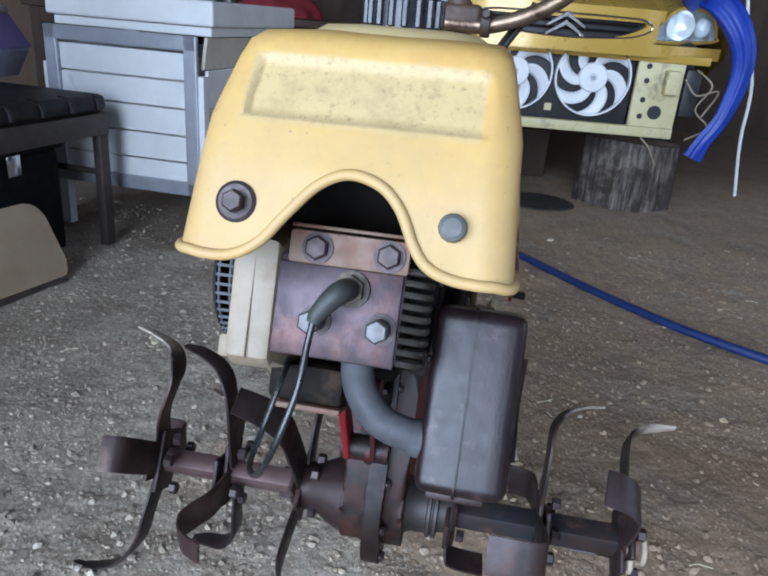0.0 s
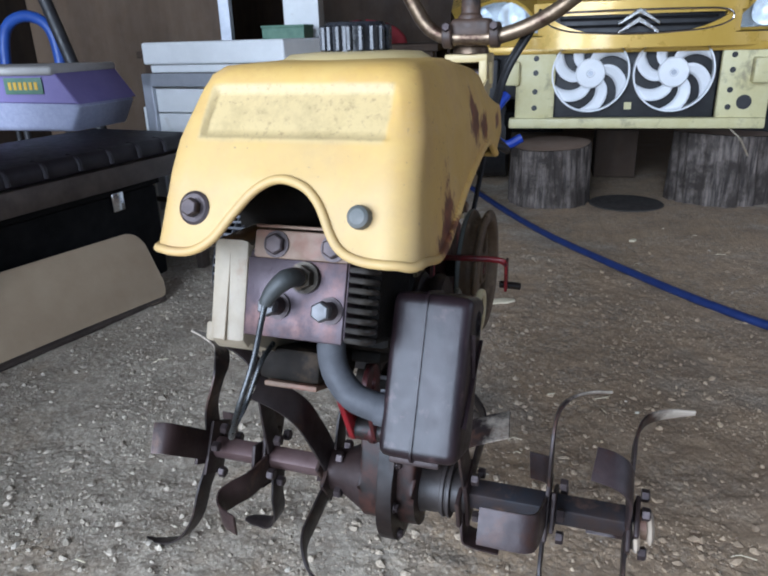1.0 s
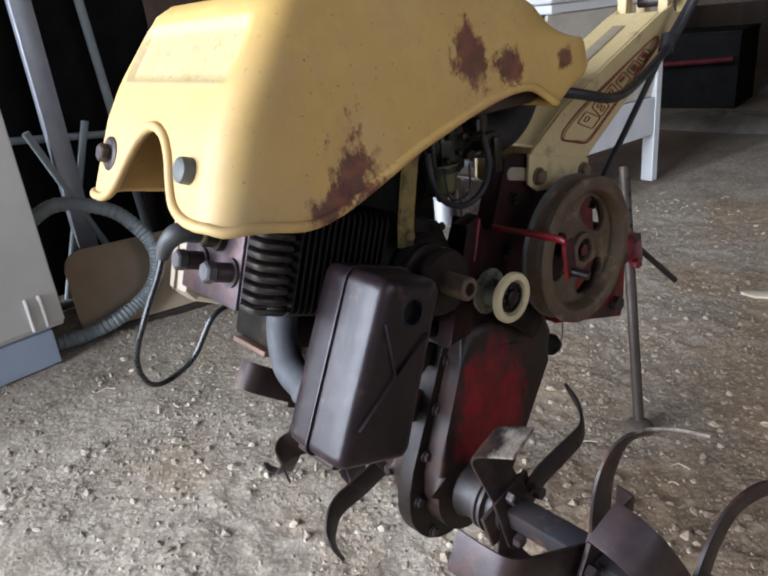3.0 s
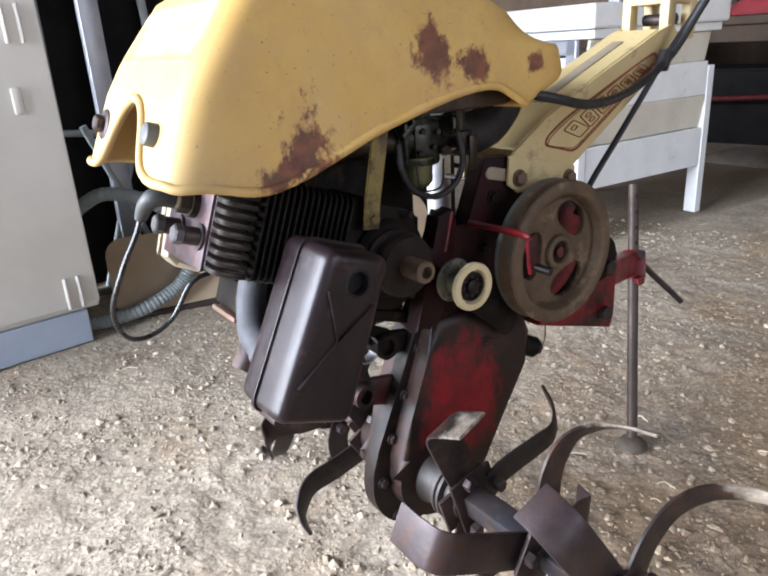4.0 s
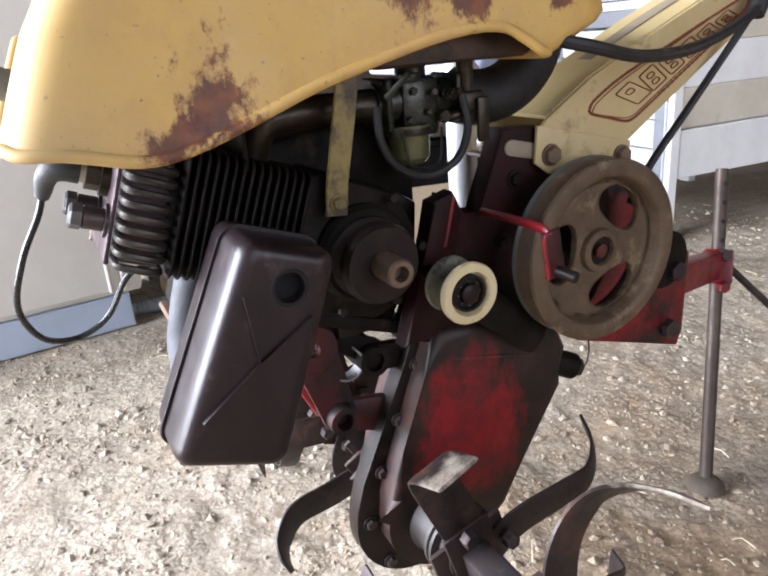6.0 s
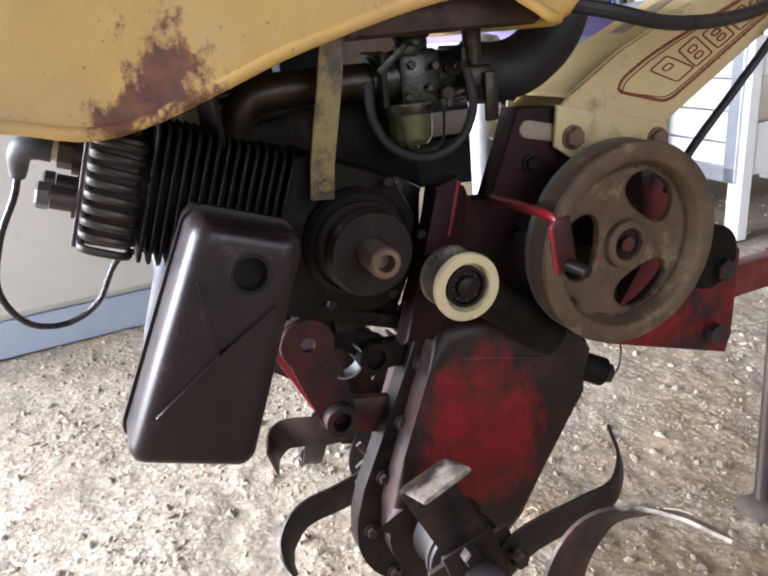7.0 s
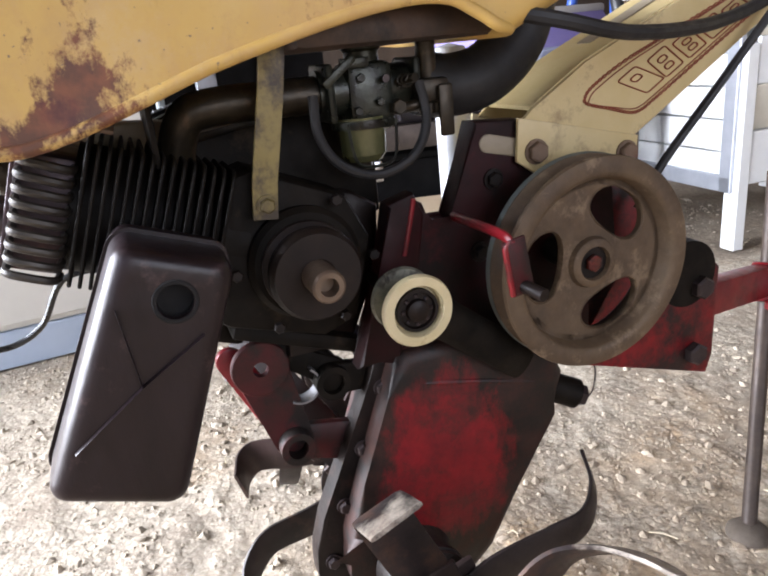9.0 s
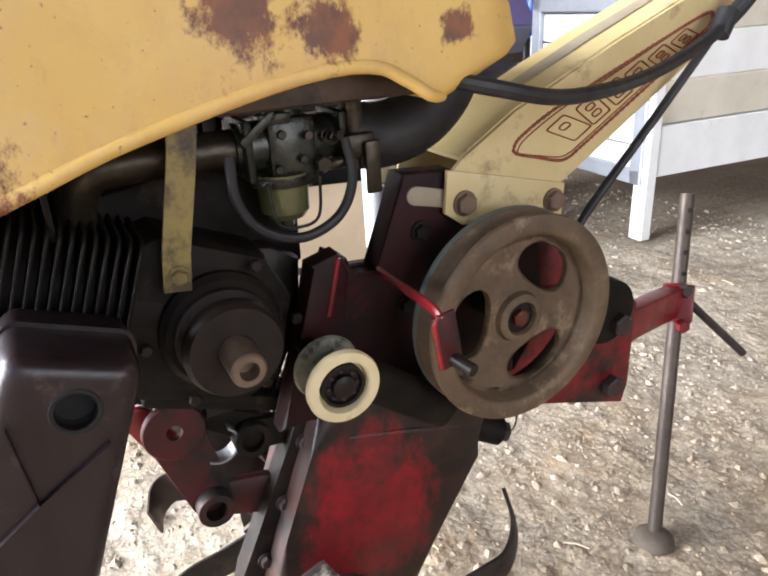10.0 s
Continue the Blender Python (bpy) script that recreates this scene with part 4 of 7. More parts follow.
# stumps under the car
def stump(x, y, r, h, seed, label):
    bm = B()
    rs = random.Random(seed)
    n, rows = 120, 9
    ph = [rs.uniform(0, 6.28) for _ in range(6)]
    grid = []
    for j in range(rows):
        ring = []
        for i in range(n):
            a = 2 * math.pi * i / n
            rr = r * (1 + 0.05 * math.sin(2 * a + ph[0]) + 0.03 * math.sin(5 * a + ph[1]) + 0.02 * math.sin(13 * a + ph[2])) * (1 + 0.05 * (1 - j / (rows - 1)) - 0.02)
            rr += 0.006 * abs(math.sin(13 * a + ph[3] + j * 0.25)) + 0.004 * math.sin(31 * a + ph[5] + j * 0.5) - 0.004
            ring.append(bm.verts.new((rr * math.cos(a), rr * math.sin(a), h * j / (rows - 1) + (0.012 * math.sin(a + ph[4]) if j == rows - 1 else 0))))
        grid.append(ring)
    for a, b in zip(grid, grid[1:]):
        for i in range(n):
            k_ = (i + 1) % n
            bm.faces.new((a[i], a[k_], b[k_], b[i]))
    bm.faces.new(grid[0][::-1])
    t = thing("tree_stump", label, "stump", pose(x, y, -0.004), "stumps under the car")
    part("trunk", bm, BARK, t, angle=50)
    bm = B()
    bm.faces.new([bm.verts.new((v.x, v.y, v.z + 0.001)) for v in [Vector(((r * 0.985) * (1 + 0.05 * math.sin(2 * a + ph[0]) + 0.03 * math.sin(5 * a + ph[1])) * math.cos(a), (r * 0.985) * (1 + 0.05 * math.sin(2 * a + ph[0]) + 0.03 * math.sin(5 * a + ph[1])) * math.sin(a), h + 0.002 + 0.012 * math.sin(a + ph[4]))) for a in [2 * math.pi * i / 40 for i in range(40)]]])
    part("cut_face", bm, CUTWOOD, t, "weathered sawn face")
    return t


stump(1.09, 3.43, 0.215, 0.31, 3, "weathered grey tree stump under the car, fissured bark")
stump(0.30, 3.27, 0.175, 0.275, 8, "brownish tree stump with a sloping sawn top under the car")
tagged(part("timber_block", box(B(), (0.66, 3.95, 0.13), (0.22, 0.20, 0.26), None, 0.01), DARKWOOD, None, "dark timber block under the car"), category="timber")
# oily stain on the dirt, built as a thin disc
bm = lathe(B(), (0.66, 3.25, -0.002), (0, 0, 1), [(0, 0.0), (0.0, 0.17), (0.004, 0.165), (0.006, 0.12), (0.006, 0.0)], 30)
tagged(part("oil_stain", bm, OILY, None, "flat black oily stain on the dirt"), category="tray")

# blue tarpaulin bunched over the car's flank, blue strap at the other
def bunched(pts, wide, seed):
    """A gathered cloth: a fat tube with lengthwise folds that wander."""
    path = smooth_path(pts, 7)
    bm, rows = B(), []
    for i, p in enumerate(path):
        q = i / (len(path) - 1)
        w = wide * (0.85 + 0.25 * math.sin(q * 5 + seed)) * (0.35 if i == 0 else 1)
        d = (path[min(i + 1, len(path) - 1)] - path[max(i - 1, 0)]).normalized()
        side = d.cross(Vector((0, 1, 0))).normalized()
        ring = []
        for j in range(36):
            a = 2 * math.pi * j / 36
            r = w * (1 + 0.13 * math.sin(5 * a + 3 * q + seed) + 0.08 * math.sin(9 * a - 6 * q))
            ring.append(bm.verts.new(p + side * r * math.cos(a) + Vector((0, 0.7 * r * math.sin(a), 0))))
        rows.append(ring)
    for a, b in zip(rows, rows[1:]):
        for j in range(36):
            bm.faces.new((a[j], a[(j + 1) % 36], b[(j + 1) % 36], b[j]))
    bm.faces.new(rows[0][::-1])
    bm.faces.new(rows[-1])
    return bm


tagged(part("tarpaulin", bunched([(1.12, 3.22, 0.93), (1.17, 3.06, 0.95), (1.26, 2.97, 0.85), (1.325, 2.96, 0.70), (1.305, 2.97, 0.50), (1.25, 2.98, 0.38), (1.225, 2.99, 0.31)], 0.050, 1.0), TARP, None, "bunched blue tarpaulin slung over the car wing", angle=70), category="tarpaulin")
tagged(part("blue_strap", pipe(B(), [(0.10, 3.02, 0.52), (0.05, 2.99, 0.45), (0.04, 2.98, 0.36), (0.10, 2.98, 0.31), (0.17, 2.99, 0.34)], 0.020, 10, 6), TARP, None, "blue strap hanging in a loop from the car"), category="strap")
tagged(part("white_rope", pipe(B(), [(1.82, 3.8, 0.0), (1.77, 3.8, 0.3), (1.75, 3.8, 0.6), (1.62, 3.8, 1.0), (1.55, 3.8, 1.6)], 0.009, 8, 5), WHITE, None, "white rope stretched down to the dirt beside the car"), category="rope")
# blue hose across the floor
tagged(part("garden_hose", pipe(B(), [(-0.60, 5.0, 0.01), (-0.35, 4.15, 0.01), (-0.02, 3.3, 0.010), (0.25, 2.71, 0.010), (0.48, 2.33, 0.010), (0.77, 1.92, 0.010), (1.04, 1.66, 0.010), (1.6, 1.25, 0.010), (2.4, 0.9, 0.010)], 0.0125, 12, 10), HOSE, None, "long blue hose lying on the dirt"), category="hose")

# ---- clutter behind the locker and along the back ----
tagged(part("green_bucket", lathe(B(), (-0.55, 5.65, -0.004), (0, 0, 1), [(0, 0.0), (0.0, 0.125), (0.33, 0.15), (0.34, 0.155), (0.35, 0.15), (0.33, 0.14), (0.02, 0.115)], 36), GREEN, None, "green plastic bucket on the floor"), category="bucket")


def heap(name, x, y, r, h, material, label, category, seed):
    """A slack heap of cloth or sacking."""
    bm, rows = B(), []
    for i in range(9):
        q = i / 8
        rows.append([bm.verts.new((x + r[0] * math.cos(a) * math.cos(q * 1.5) * (1 + 0.12 * math.sin(3 * a + seed) + 0.06 * math.sin(7 * a + q * 4)), y + r[1] * math.sin(a) * math.cos(q * 1.5) * (1 + 0.12 * math.sin(2 * a + seed)), -0.004 + h * math.sin(q * 1.5) * (1 + 0.14 * math.sin(4 * a + seed + q * 3)))) for a in [2 * math.pi * j / 40 for j in range(40)]])
    for a, b in zip(rows, rows[1:]):
        for j in range(40):
            bm.faces.new((a[j], a[(j + 1) % 40], b[(j + 1) % 40], b[j]))
    bm.faces.new(rows[-1])
    bm.faces.new(rows[0][::-1])
    return tagged(part(name, bm, material, None, label, angle=60), category=category)


heap("sack", -0.66, 5.18, (0.13, 0.10), 0.12, GREYCLOTH, "slack grey-brown sack lying on the dirt", "sack", 1.0)
heap("grey_sheet", -0.62, 4.02, (0.42, 0.20), 0.07, GREYCLOTH, "crumpled dusty grey-brown sheet on the dirt", "sheet", 2.3)


def work_table():
    t = thing("work_table", "dark wooden work table with junk on and under it", "table", pose(-1.45, 4.75, -0.004))
    part("tabletop", box(B(), (0, 0, 0.70), (2.1, 0.75, 0.045), None, 0.006), DARKWOOD, t, smooth=False)
    for x in (-0.98, 0.98):
        for y in (-0.31, 0.31):
            part("leg", box(B(), (x, y, 0.34), (0.07, 0.07, 0.68), None, 0.006), DARKWOOD, t, smooth=False)
    part("apron", box(B(), (0, -0.33, 0.63), (1.9, 0.025, 0.09), None, 0.004), DARKWOOD, t, smooth=False)
    return t


work_table()


def crate(x, y, z, sx, sy, sz, turn, material, label, name="crate", category="crate"):
    t = thing(name, label, category, pose(x, y, z, 0, 0, turn))
    for s in (-1, 1):
        part("side", box(B(), (0, s * (sy / 2 - 0.008), sz / 2), (sx, 0.016, sz), None, 0.004), material, t, smooth=False)
        part("end", box(B(), (s * (sx / 2 - 0.008), 0, sz / 2), (0.016, sy - 0.034, sz), None, 0.004), material, t, smooth=False)
    part("base", box(B(), (0, 0, 0.008), (sx - 0.034, sy - 0.034, 0.016), None, 0.002), material, t, smooth=False)
    part("lid", box(B(), (0, 0, sz + 0.008), (sx + 0.01, sy + 0.01, 0.016), None, 0.004), material, t, smooth=False)
    return t


# boxes coloured near-black for the unlit depth of the barn
crate(-1.05, 4.75, -0.004, 0.60, 0.45, 0.42, 4, SHADECLUTTER, "storage box under the table, coloured dark for shade")
crate(-1.78, 4.78, -0.004, 0.55, 0.45, 0.36, -6, SHADECLUTTER, "storage box under the table, coloured dark for shade")
crate(0.02, 5.95, -0.004, 0.80, 0.50, 0.70, 3, SHADECLUTTER, "large box by the barn wall, coloured for barn shade")
tagged(part("red_bar", rod(B(), (-1.38, 4.44, 0.255), (-0.74, 4.46, 0.285), 0.016, seg=14), DULLRED, None, "dark red steel bar lying across a dark box"), category="bar").location.z = 0.0
crate(-1.38, 4.72, 0.721, 0.24, 0.22, 0.30, 8, WHITE, "white box standing on the work table", "white_box", "box")
crate(-1.42, 4.48, 0.721, 0.30, 0.16, 0.12, -4, LABEL, "dark green flat box on the work table", "green_box", "box")
bm, rows = B(), []
for i in range(7):
    q = i / 6
    rows.append([bm.verts.new((-0.93 + 0.28 * math.cos(a) * math.cos(q * 1.45) * (1 + 0.1 * math.sin(5 * a)), 4.56 + 0.14 * math.sin(a) * math.cos(q * 1.45), 0.7235 + 0.13 * math.sin(q * 1.45) * (1 + 0.2 * math.sin(3 * a + 2 * q)))) for a in [2 * math.pi * j / 36 for j in range(36)]])
for a, b in zip(rows, rows[1:]):
    for j in range(36):
        bm.faces.new((a[j], a[(j + 1) % 36], b[(j + 1) % 36], b[j]))
bm.faces.new(rows[-1])
bm.faces.new(rows[0][::-1])
tagged(part("red_cloth", bm, CLOTH, None, "dark red cloth heaped on the work table", angle=60), category="cloth")
tagged(part("steel_post", box(B(), (-1.74, 4.24, 2.05), (0.075, 0.05, 4.12), None, 0.004), GREYFRAME, None, "pale grey steel post from floor to roof", smooth=False), category="post")
tagged(part("board_panel", box(B(), (-2.65, 4.52, 1.2), (1.5, 0.03, 2.4), None, 0.004), BROWNWALL, None, "brown board panel standing behind the bench", smooth=False), category="panel")
tagged(part("black_pole", rod(B(), (-2.09, 3.40, 0.0), (-2.66, 3.40, 1.9), 0.034, seg=20), BLACKPLASTIC, None, "leaning black plastic pole beside the bench"), category="pole")


def blue_chair():
    t = thing("blue_chair", "blue plastic chair with a rounded open back", "chair", pose(-2.68, 3.55, -0.004))
    part("backrest", pipe(B(), [(-0.17, 0.0, 0.44), (-0.185, 0.02, 0.70), (-0.14, 0.03, 0.88), (0, 0.03, 0.94), (0.14, 0.03, 0.88), (0.185, 0.02, 0.70), (0.17, 0, 0.44)], 0.032, 12, 6), BLUEPLASTIC, t)
    # seat and legs blackened to keep the gap under the cot dark
    part("seat", box(B(), (0, -0.18, 0.43), (0.42, 0.40, 0.03), None, 0.012), BLACKPLASTIC, t, "dark seat")
    for x in (-0.18, 0.18):
        for y in (-0.35, -0.01):
            part("leg", rod(B(), (x, y, 0), (x * 0.95, y, 0.42), 0.018, seg=12), BLACKPLASTIC, t)
    return t


blue_chair()


def folding_frame():
    t = thing("folding_frame", "folded grey steel tube frame leaning by the locker", "frame", pose(-1.5, 0.99, -0.004))
    part("upright", box(B(), (0, 0.0, 0.75), (0.03, 0.06, 1.5), None, 0.006), GREYFRAME, t)
    part("upright", rod(B(), (-0.06, -0.14, 0.0), (-0.10, -0.11, 1.3), 0.013, seg=12), GREYTUBE, t)
    part("brace", rod(B(), (0.0, -0.10, 0.02), (-0.02, 0.10, 0.52), 0.011, seg=12), GREYTUBE, t)
    part("brace", rod(B(), (0.02, 0.10, 0.02), (0.0, -0.08, 0.52), 0.011, seg=12), GREYTUBE, t)
    part("crossbar", rod(B(), (-0.07, -0.12, 0.50), (-0.02, 0.25, 0.46), 0.011, seg=12), GREYTUBE, t)
    part("foot", rod(B(), (0.03, -0.16, 0.015), (0.0, 0.24, 0.015), 0.013, seg=12), GREYTUBE, t)
    part("upright", rod(B(), (-0.02, 0.22, 0.0), (-0.06, 0.16, 1.4), 0.013, seg=12), GREYTUBE, t)
    return t


folding_frame()
tagged(part("plastic_tube", pipe(B(), [(-1.22, 0.70, 0.016), (-1.19, 0.78, 0.018), (-1.16, 0.86, 0.034), (-1.15, 0.935, 0.058), (-1.15, 0.985, 0.085), (-1.15, 1.020, 0.131), (-1.16, 1.032, 0.192), (-1.18, 1.010, 0.253), (-1.22, 0.96, 0.315), (-1.32, 0.87, 0.34), (-1.42, 0.80, 0.28)], lambda q: 0.019 + 0.0016 * math.sin(q * 400), 14, 18), GREYTUBE, None, "pale grey corrugated hose bent in a loop"), category="hose")
tagged(part("dark_panel", box(B(), (-1.62, 1.10, 0.55), (0.03, 0.62, 1.1), pose(0, 0, 0), 0.004), SHADECLUTTER, None, "dark wooden panel behind the steel frame", smooth=False), category="panel")
# ---- the motor cultivator: u to its side, v to its rear, w up ----
tiller = thing("motor_cultivator", "old yellow and red motor cultivator with rusty tines, standing on dirt", "cultivator", pose(0.035, 0.46, 0, 0, 0, -6))
E = Matrix.Translation((0, 0.03, 0.55)) @ Matrix.Rotation(radians(-20), 4, 'X')  # the pitched engine: u, a (back), b (up)
AXV, AXW = 0.296, 0.171


# hood: rounded rings stacked upward, lower edge cut to the arch and the flank line
def interp(x, table):
    return float(np.interp(x, [p[0] for p in table], [p[1] for p in table]))


HW = ((0.580, 0.122), (0.604, 0.1195), (0.655, 0.1150), (0.690, 0.1130), (0.702, 0.1105), (0.737, 0.1025), (0.745, 0.0985), (0.750, 0.090))
VF = ((0.580, -0.023), (0.604, -0.0145), (0.640, 0.0005), (0.665, 0.0115), (0.688, 0.026), (0.702, 0.036), (0.737, 0.060), (0.745, 0.068), (0.750, 0.080))
VR = ((0.580, 0.345), (0.622, 0.372), (0.653, 0.442), (0.680, 0.436), (0.705, 0.416), (0.737, 0.390), (0.745, 0.376), (0.750, 0.360))
FLANK = ((-0.02, 0.603), (0.03, 0.598), (0.075, 0.588), (0.10, 0.590), (0.13, 0.601), (0.225, 0.642), (0.25, 0.649), (0.275, 0.649), (0.345, 0.629), (0.375, 0.625), (0.443, 0.645))


ARCH = smooth_path([(-0.1212, 0.6077, 0), (-0.0999, 0.6029, 0), (-0.0748, 0.6034, 0), (-0.0555, 0.614, 0), (-0.0391, 0.6343, 0), (-0.0207, 0.6536, 0), (0.0005, 0.6623, 0), (0.0237, 0.6575, 0), (0.0392, 0.644, 0), (0.0498, 0.6241, 0), (0.0585, 0.613, 0), (0.072, 0.6068, 0), (0.0933, 0.6048, 0), (0.13, 0.6087, 0)], 8)


def front_edge(u):
    return float(np.interp(u, [p.x for p in ARCH], [p.y for p in ARCH]))


def ring_point(s, h):
    """s: 0..1 from the middle of the rear round the right flank to the front and back by the left."""
    hw, vf, vr = interp(h, HW), interp(h, VF), interp(h, VR)
    rf, rr = 0.026, 0.028
    side, s = (1, s * 2) if s <= 0.5 else (-1, (1 - s) * 2)
    if s < 0.10:
        u, v = (hw - rr) * s / 0.10, vr
    elif s < 0.18:
        a = (s - 0.10) / 0.08 * math.pi / 2
        u, v = hw - rr + rr * math.sin(a), vr - rr + rr * math.cos(a)
    elif s < 0.56:
        u, v = hw, vr - rr + (vf + rf - vr + rr) * (s - 0.18) / 0.38
    elif s < 0.66:
        a = (s - 0.56) / 0.10 * math.pi / 2
        u, v = hw - rf + rf * math.cos(a), vf + rf - rf * math.sin(a)
    else:
        u, v = (hw - rf) * (1 - (s - 0.66) / 0.34), vf
    return side * u, v


def hood_mesh():
    bm = B()
    half = [i * 0.0125 / 2 for i in range(0, 53)] + [0.33 + 0.17 * i / 44 for i in range(1, 45)]
    half = sorted(set(round(x, 5) for x in half if x < 0.33) | set(round(0.33 + 0.17 * i / 44, 5) for i in range(45)))
    ss = half + [1 - x for x in half[-2:0:-1]]
    heights = [0.693, 0.6950, 0.6972, 0.703, 0.712, 0.722, 0.731, 0.736, 0.7385, 0.7415, 0.745, 0.748, 0.750]
    cols = []
    rim = []
    for s in ss:
        u0, v0 = ring_point(s, 0.62)
        on_front = 0.31 < s < 0.69
        low = front_edge(u0) if on_front else interp(v0, FLANK)
        if on_front and abs(u0) > 0.09:
            low += (interp(v0, FLANK) - low) * (abs(u0) - 0.09) / 0.032
        col = []
        levels = [low + (0.690 - low) * q for q in (0, 0.03, 0.07, 0.14, 0.24, 0.36, 0.48, 0.6, 0.72, 0.84, 0.93, 1.0)] + heights
        for h in levels:
            u, v = ring_point(s, h)
            drop = max(0.0, v - 0.20) * 0.12 + max(0.0, v - 0.34) * 0.25
            w = h - drop * max(0.0, min(1.0, (h - 0.685) / 0.05))
            w += 0.004 * max(0.0, min(1.0, (h - 0.74) / 0.01)) - 0.0045 * max(0.0, min(1.0, (h - 0.70) / 0.04))
            if 0.6965 < h < 0.7385 and on_front and abs(u - 0.003) < 0.0845 - (h - 0.697) * 0.07:
                v += 0.0036
                w -= 0.0022
            col.append((u, v, w))
        rim.append(Vector(col[0]))
        cols.append([bm.verts.new(p) for p in col])
    n = len(cols)
    for i in range(n):
        a, b = cols[i], cols[(i + 1) % n]
        for x, y, z, w in zip(a, b, b[1:], a[1:]):
            bm.faces.new((x, y, z, w))
    # top cap: rings shrinking to the middle
    last = [c[-1] for c in cols]
    mid = Vector((0, 0.2, 0.748))
    for q, rise in ((0.7, 0.0025), (0.4, 0.004), (0.15, 0.005)):
        cur = []
        for v in (c[-1] for c in cols):
            p = mid.lerp(v.co, q)
            p.z = v.co.z * q + (1 - q) * (0.748 - max(0, p.y - 0.20) * 0.12) + rise
            cur.append(bm.verts.new(p))
        for i in range(n):
            j = (i + 1) % n
            bm.faces.new((last[i], last[j], cur[j], cur[i]))
        last = cur
    bm.faces.new(last)
    return bm, rim


bm, rim = hood_mesh()
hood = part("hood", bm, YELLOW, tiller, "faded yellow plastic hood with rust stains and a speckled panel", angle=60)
sol = hood.modifiers.new("shell", 'SOLIDIFY')
sol.thickness, sol.offset = 0.004, -1
part("rim", pipe(B(), [p + Vector((0, 0.0008 if p.y < 0.03 else 0.0, 0.0024)) for p in rim[::2]], 0.0040, 12, 2, True), YELLOW, hood, "rounded yellow lower lip")
for u, washer, m_ in ((-0.0757, 0.0165, DARKBOLT), (0.0742, 0.0, GREYCAP)):
    hm = pose(u, 0.0005, 0.6395, -20, 0, 0)
    bm = B()
    if washer:
        lathe(bm, (0, 0, 0), (0, -1, 0), [(-0.002, 0.0), (-0.002, 0.0145), (0.001, 0.0145), (0.0025, 0.0120), (0.0020, 0.0)], 28, hm)
        hexbolt(bm, (0, -0.001, 0), (0, -1, 0), 0.0080, 0.009, m=hm)
    else:
        lathe(bm, (0, 0, 0), (0, -1, 0), [(-0.002, 0.0), (-0.002, 0.0098), (0.006, 0.0096), (0.0085, 0.0088), (0.0098, 0.0062), (0.0100, 0.0)], 14, hm)
    part("hood_bolt", bm, m_, hood, "rusty bolt with a wide washer" if washer else "grey hexagon bolt", angle=25)
# filler neck and cap
lathe_at = (0.0, 0.20, 0.0)
bm = lathe(B(), lathe_at, (0, 0, 1), [(0.735, 0.078), (0.751, 0.075), (0.756, 0.066), (0.758, 0.036), (0.759, 0.0)], 48)
part("filler_neck", bm, CREAM, hood, "cream raised filler ring")
bm = lathe(B(), lathe_at, (0, 0, 1), [(0.757, 0.032), (0.781, 0.032), (0.785, 0.029), (0.785, 0.0)], 48)
cap = part("fuel_cap", bm, BLACKCAP, hood, "glossy black ribbed fuel cap")
for i in range(18):
    a = 2 * math.pi * i / 18
    part("cap_rib", box(B(), (0.0330 * math.cos(a), 0.20 + 0.0330 * math.sin(a), 0.770), (0.006, 0.006, 0.024), None, 0.0015, 1), BLACKCAP, cap)
# tank underside
part("tank_floor", box(B(), (0.0, 0.315, 0.640), (0.17, 0.16, 0.026), None, 0.008), TANKPLATE, tiller, "grimy brown tank underside", angle=40)

# cylinder head with plate, fins, plug and bolts
head = part("cylinder_head", box(B(), (-0.010, 0.033, 0.006), (0.102, 0.036, 0.078), E, 0.003), HEADPLATE, tiller, "purplish cast cylinder head")
part("head_face", box(B(), (-0.011, 0.0145, 0.001), (0.100, 0.004, 0.074), E, 0.0015), HEADPLATE, head)
for i in range(9):
    b = -0.031 + i * 0.0091
    part("head_fin", pipe(B(), [(0.040, 0.018, b), (0.056, 0.020, b - 0.0006), (0.060, 0.034, b - 0.001), (0.056, 0.048, b - 0.002), (0.040, 0.050, b - 0.002)], 0.0026, 8, 5, m=E, flat=(1, 1.15)), FIN, head)
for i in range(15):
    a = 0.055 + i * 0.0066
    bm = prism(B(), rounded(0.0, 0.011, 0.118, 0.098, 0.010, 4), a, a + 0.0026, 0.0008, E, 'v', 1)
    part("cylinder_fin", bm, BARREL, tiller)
part("cylinder", rod(B(), (0, 0.05, 0.008), (0, 0.17, 0.008), 0.046, seg=32, m=E), BARREL, tiller, "near-black cylinder barrel")
for u, b in ((-0.026, -0.006), (0.026, -0.006)):
    bm = rod(B(), (u, 0.014, b), (u, -0.004, b), 0.0085, seg=16, m=E)
    rod(bm, (u, 0.013, b), (u, 0.010, b), 0.0125, seg=24, m=E)
    nut = part("head_bolt", bm, DARKBOLT, head)
    part("bolt_head", hexbolt(B(), (u, -0.003, b), (0, -1, 0), 0.0095, 0.0105, m=E), HEADBOLT, nut, "worn grey hexagon head", angle=25)
bm = rod(B(), (0.0, 0.014, 0.022), (0.0, 0.006, 0.022), 0.0145, seg=24, m=E)
rod(bm, (0.0, 0.006, 0.022), (0.0, -0.004, 0.022), 0.0115, seg=6, m=E)
plug = part("spark_plug", bm, BRASS, head, "dirty brass spark plug", angle=25)
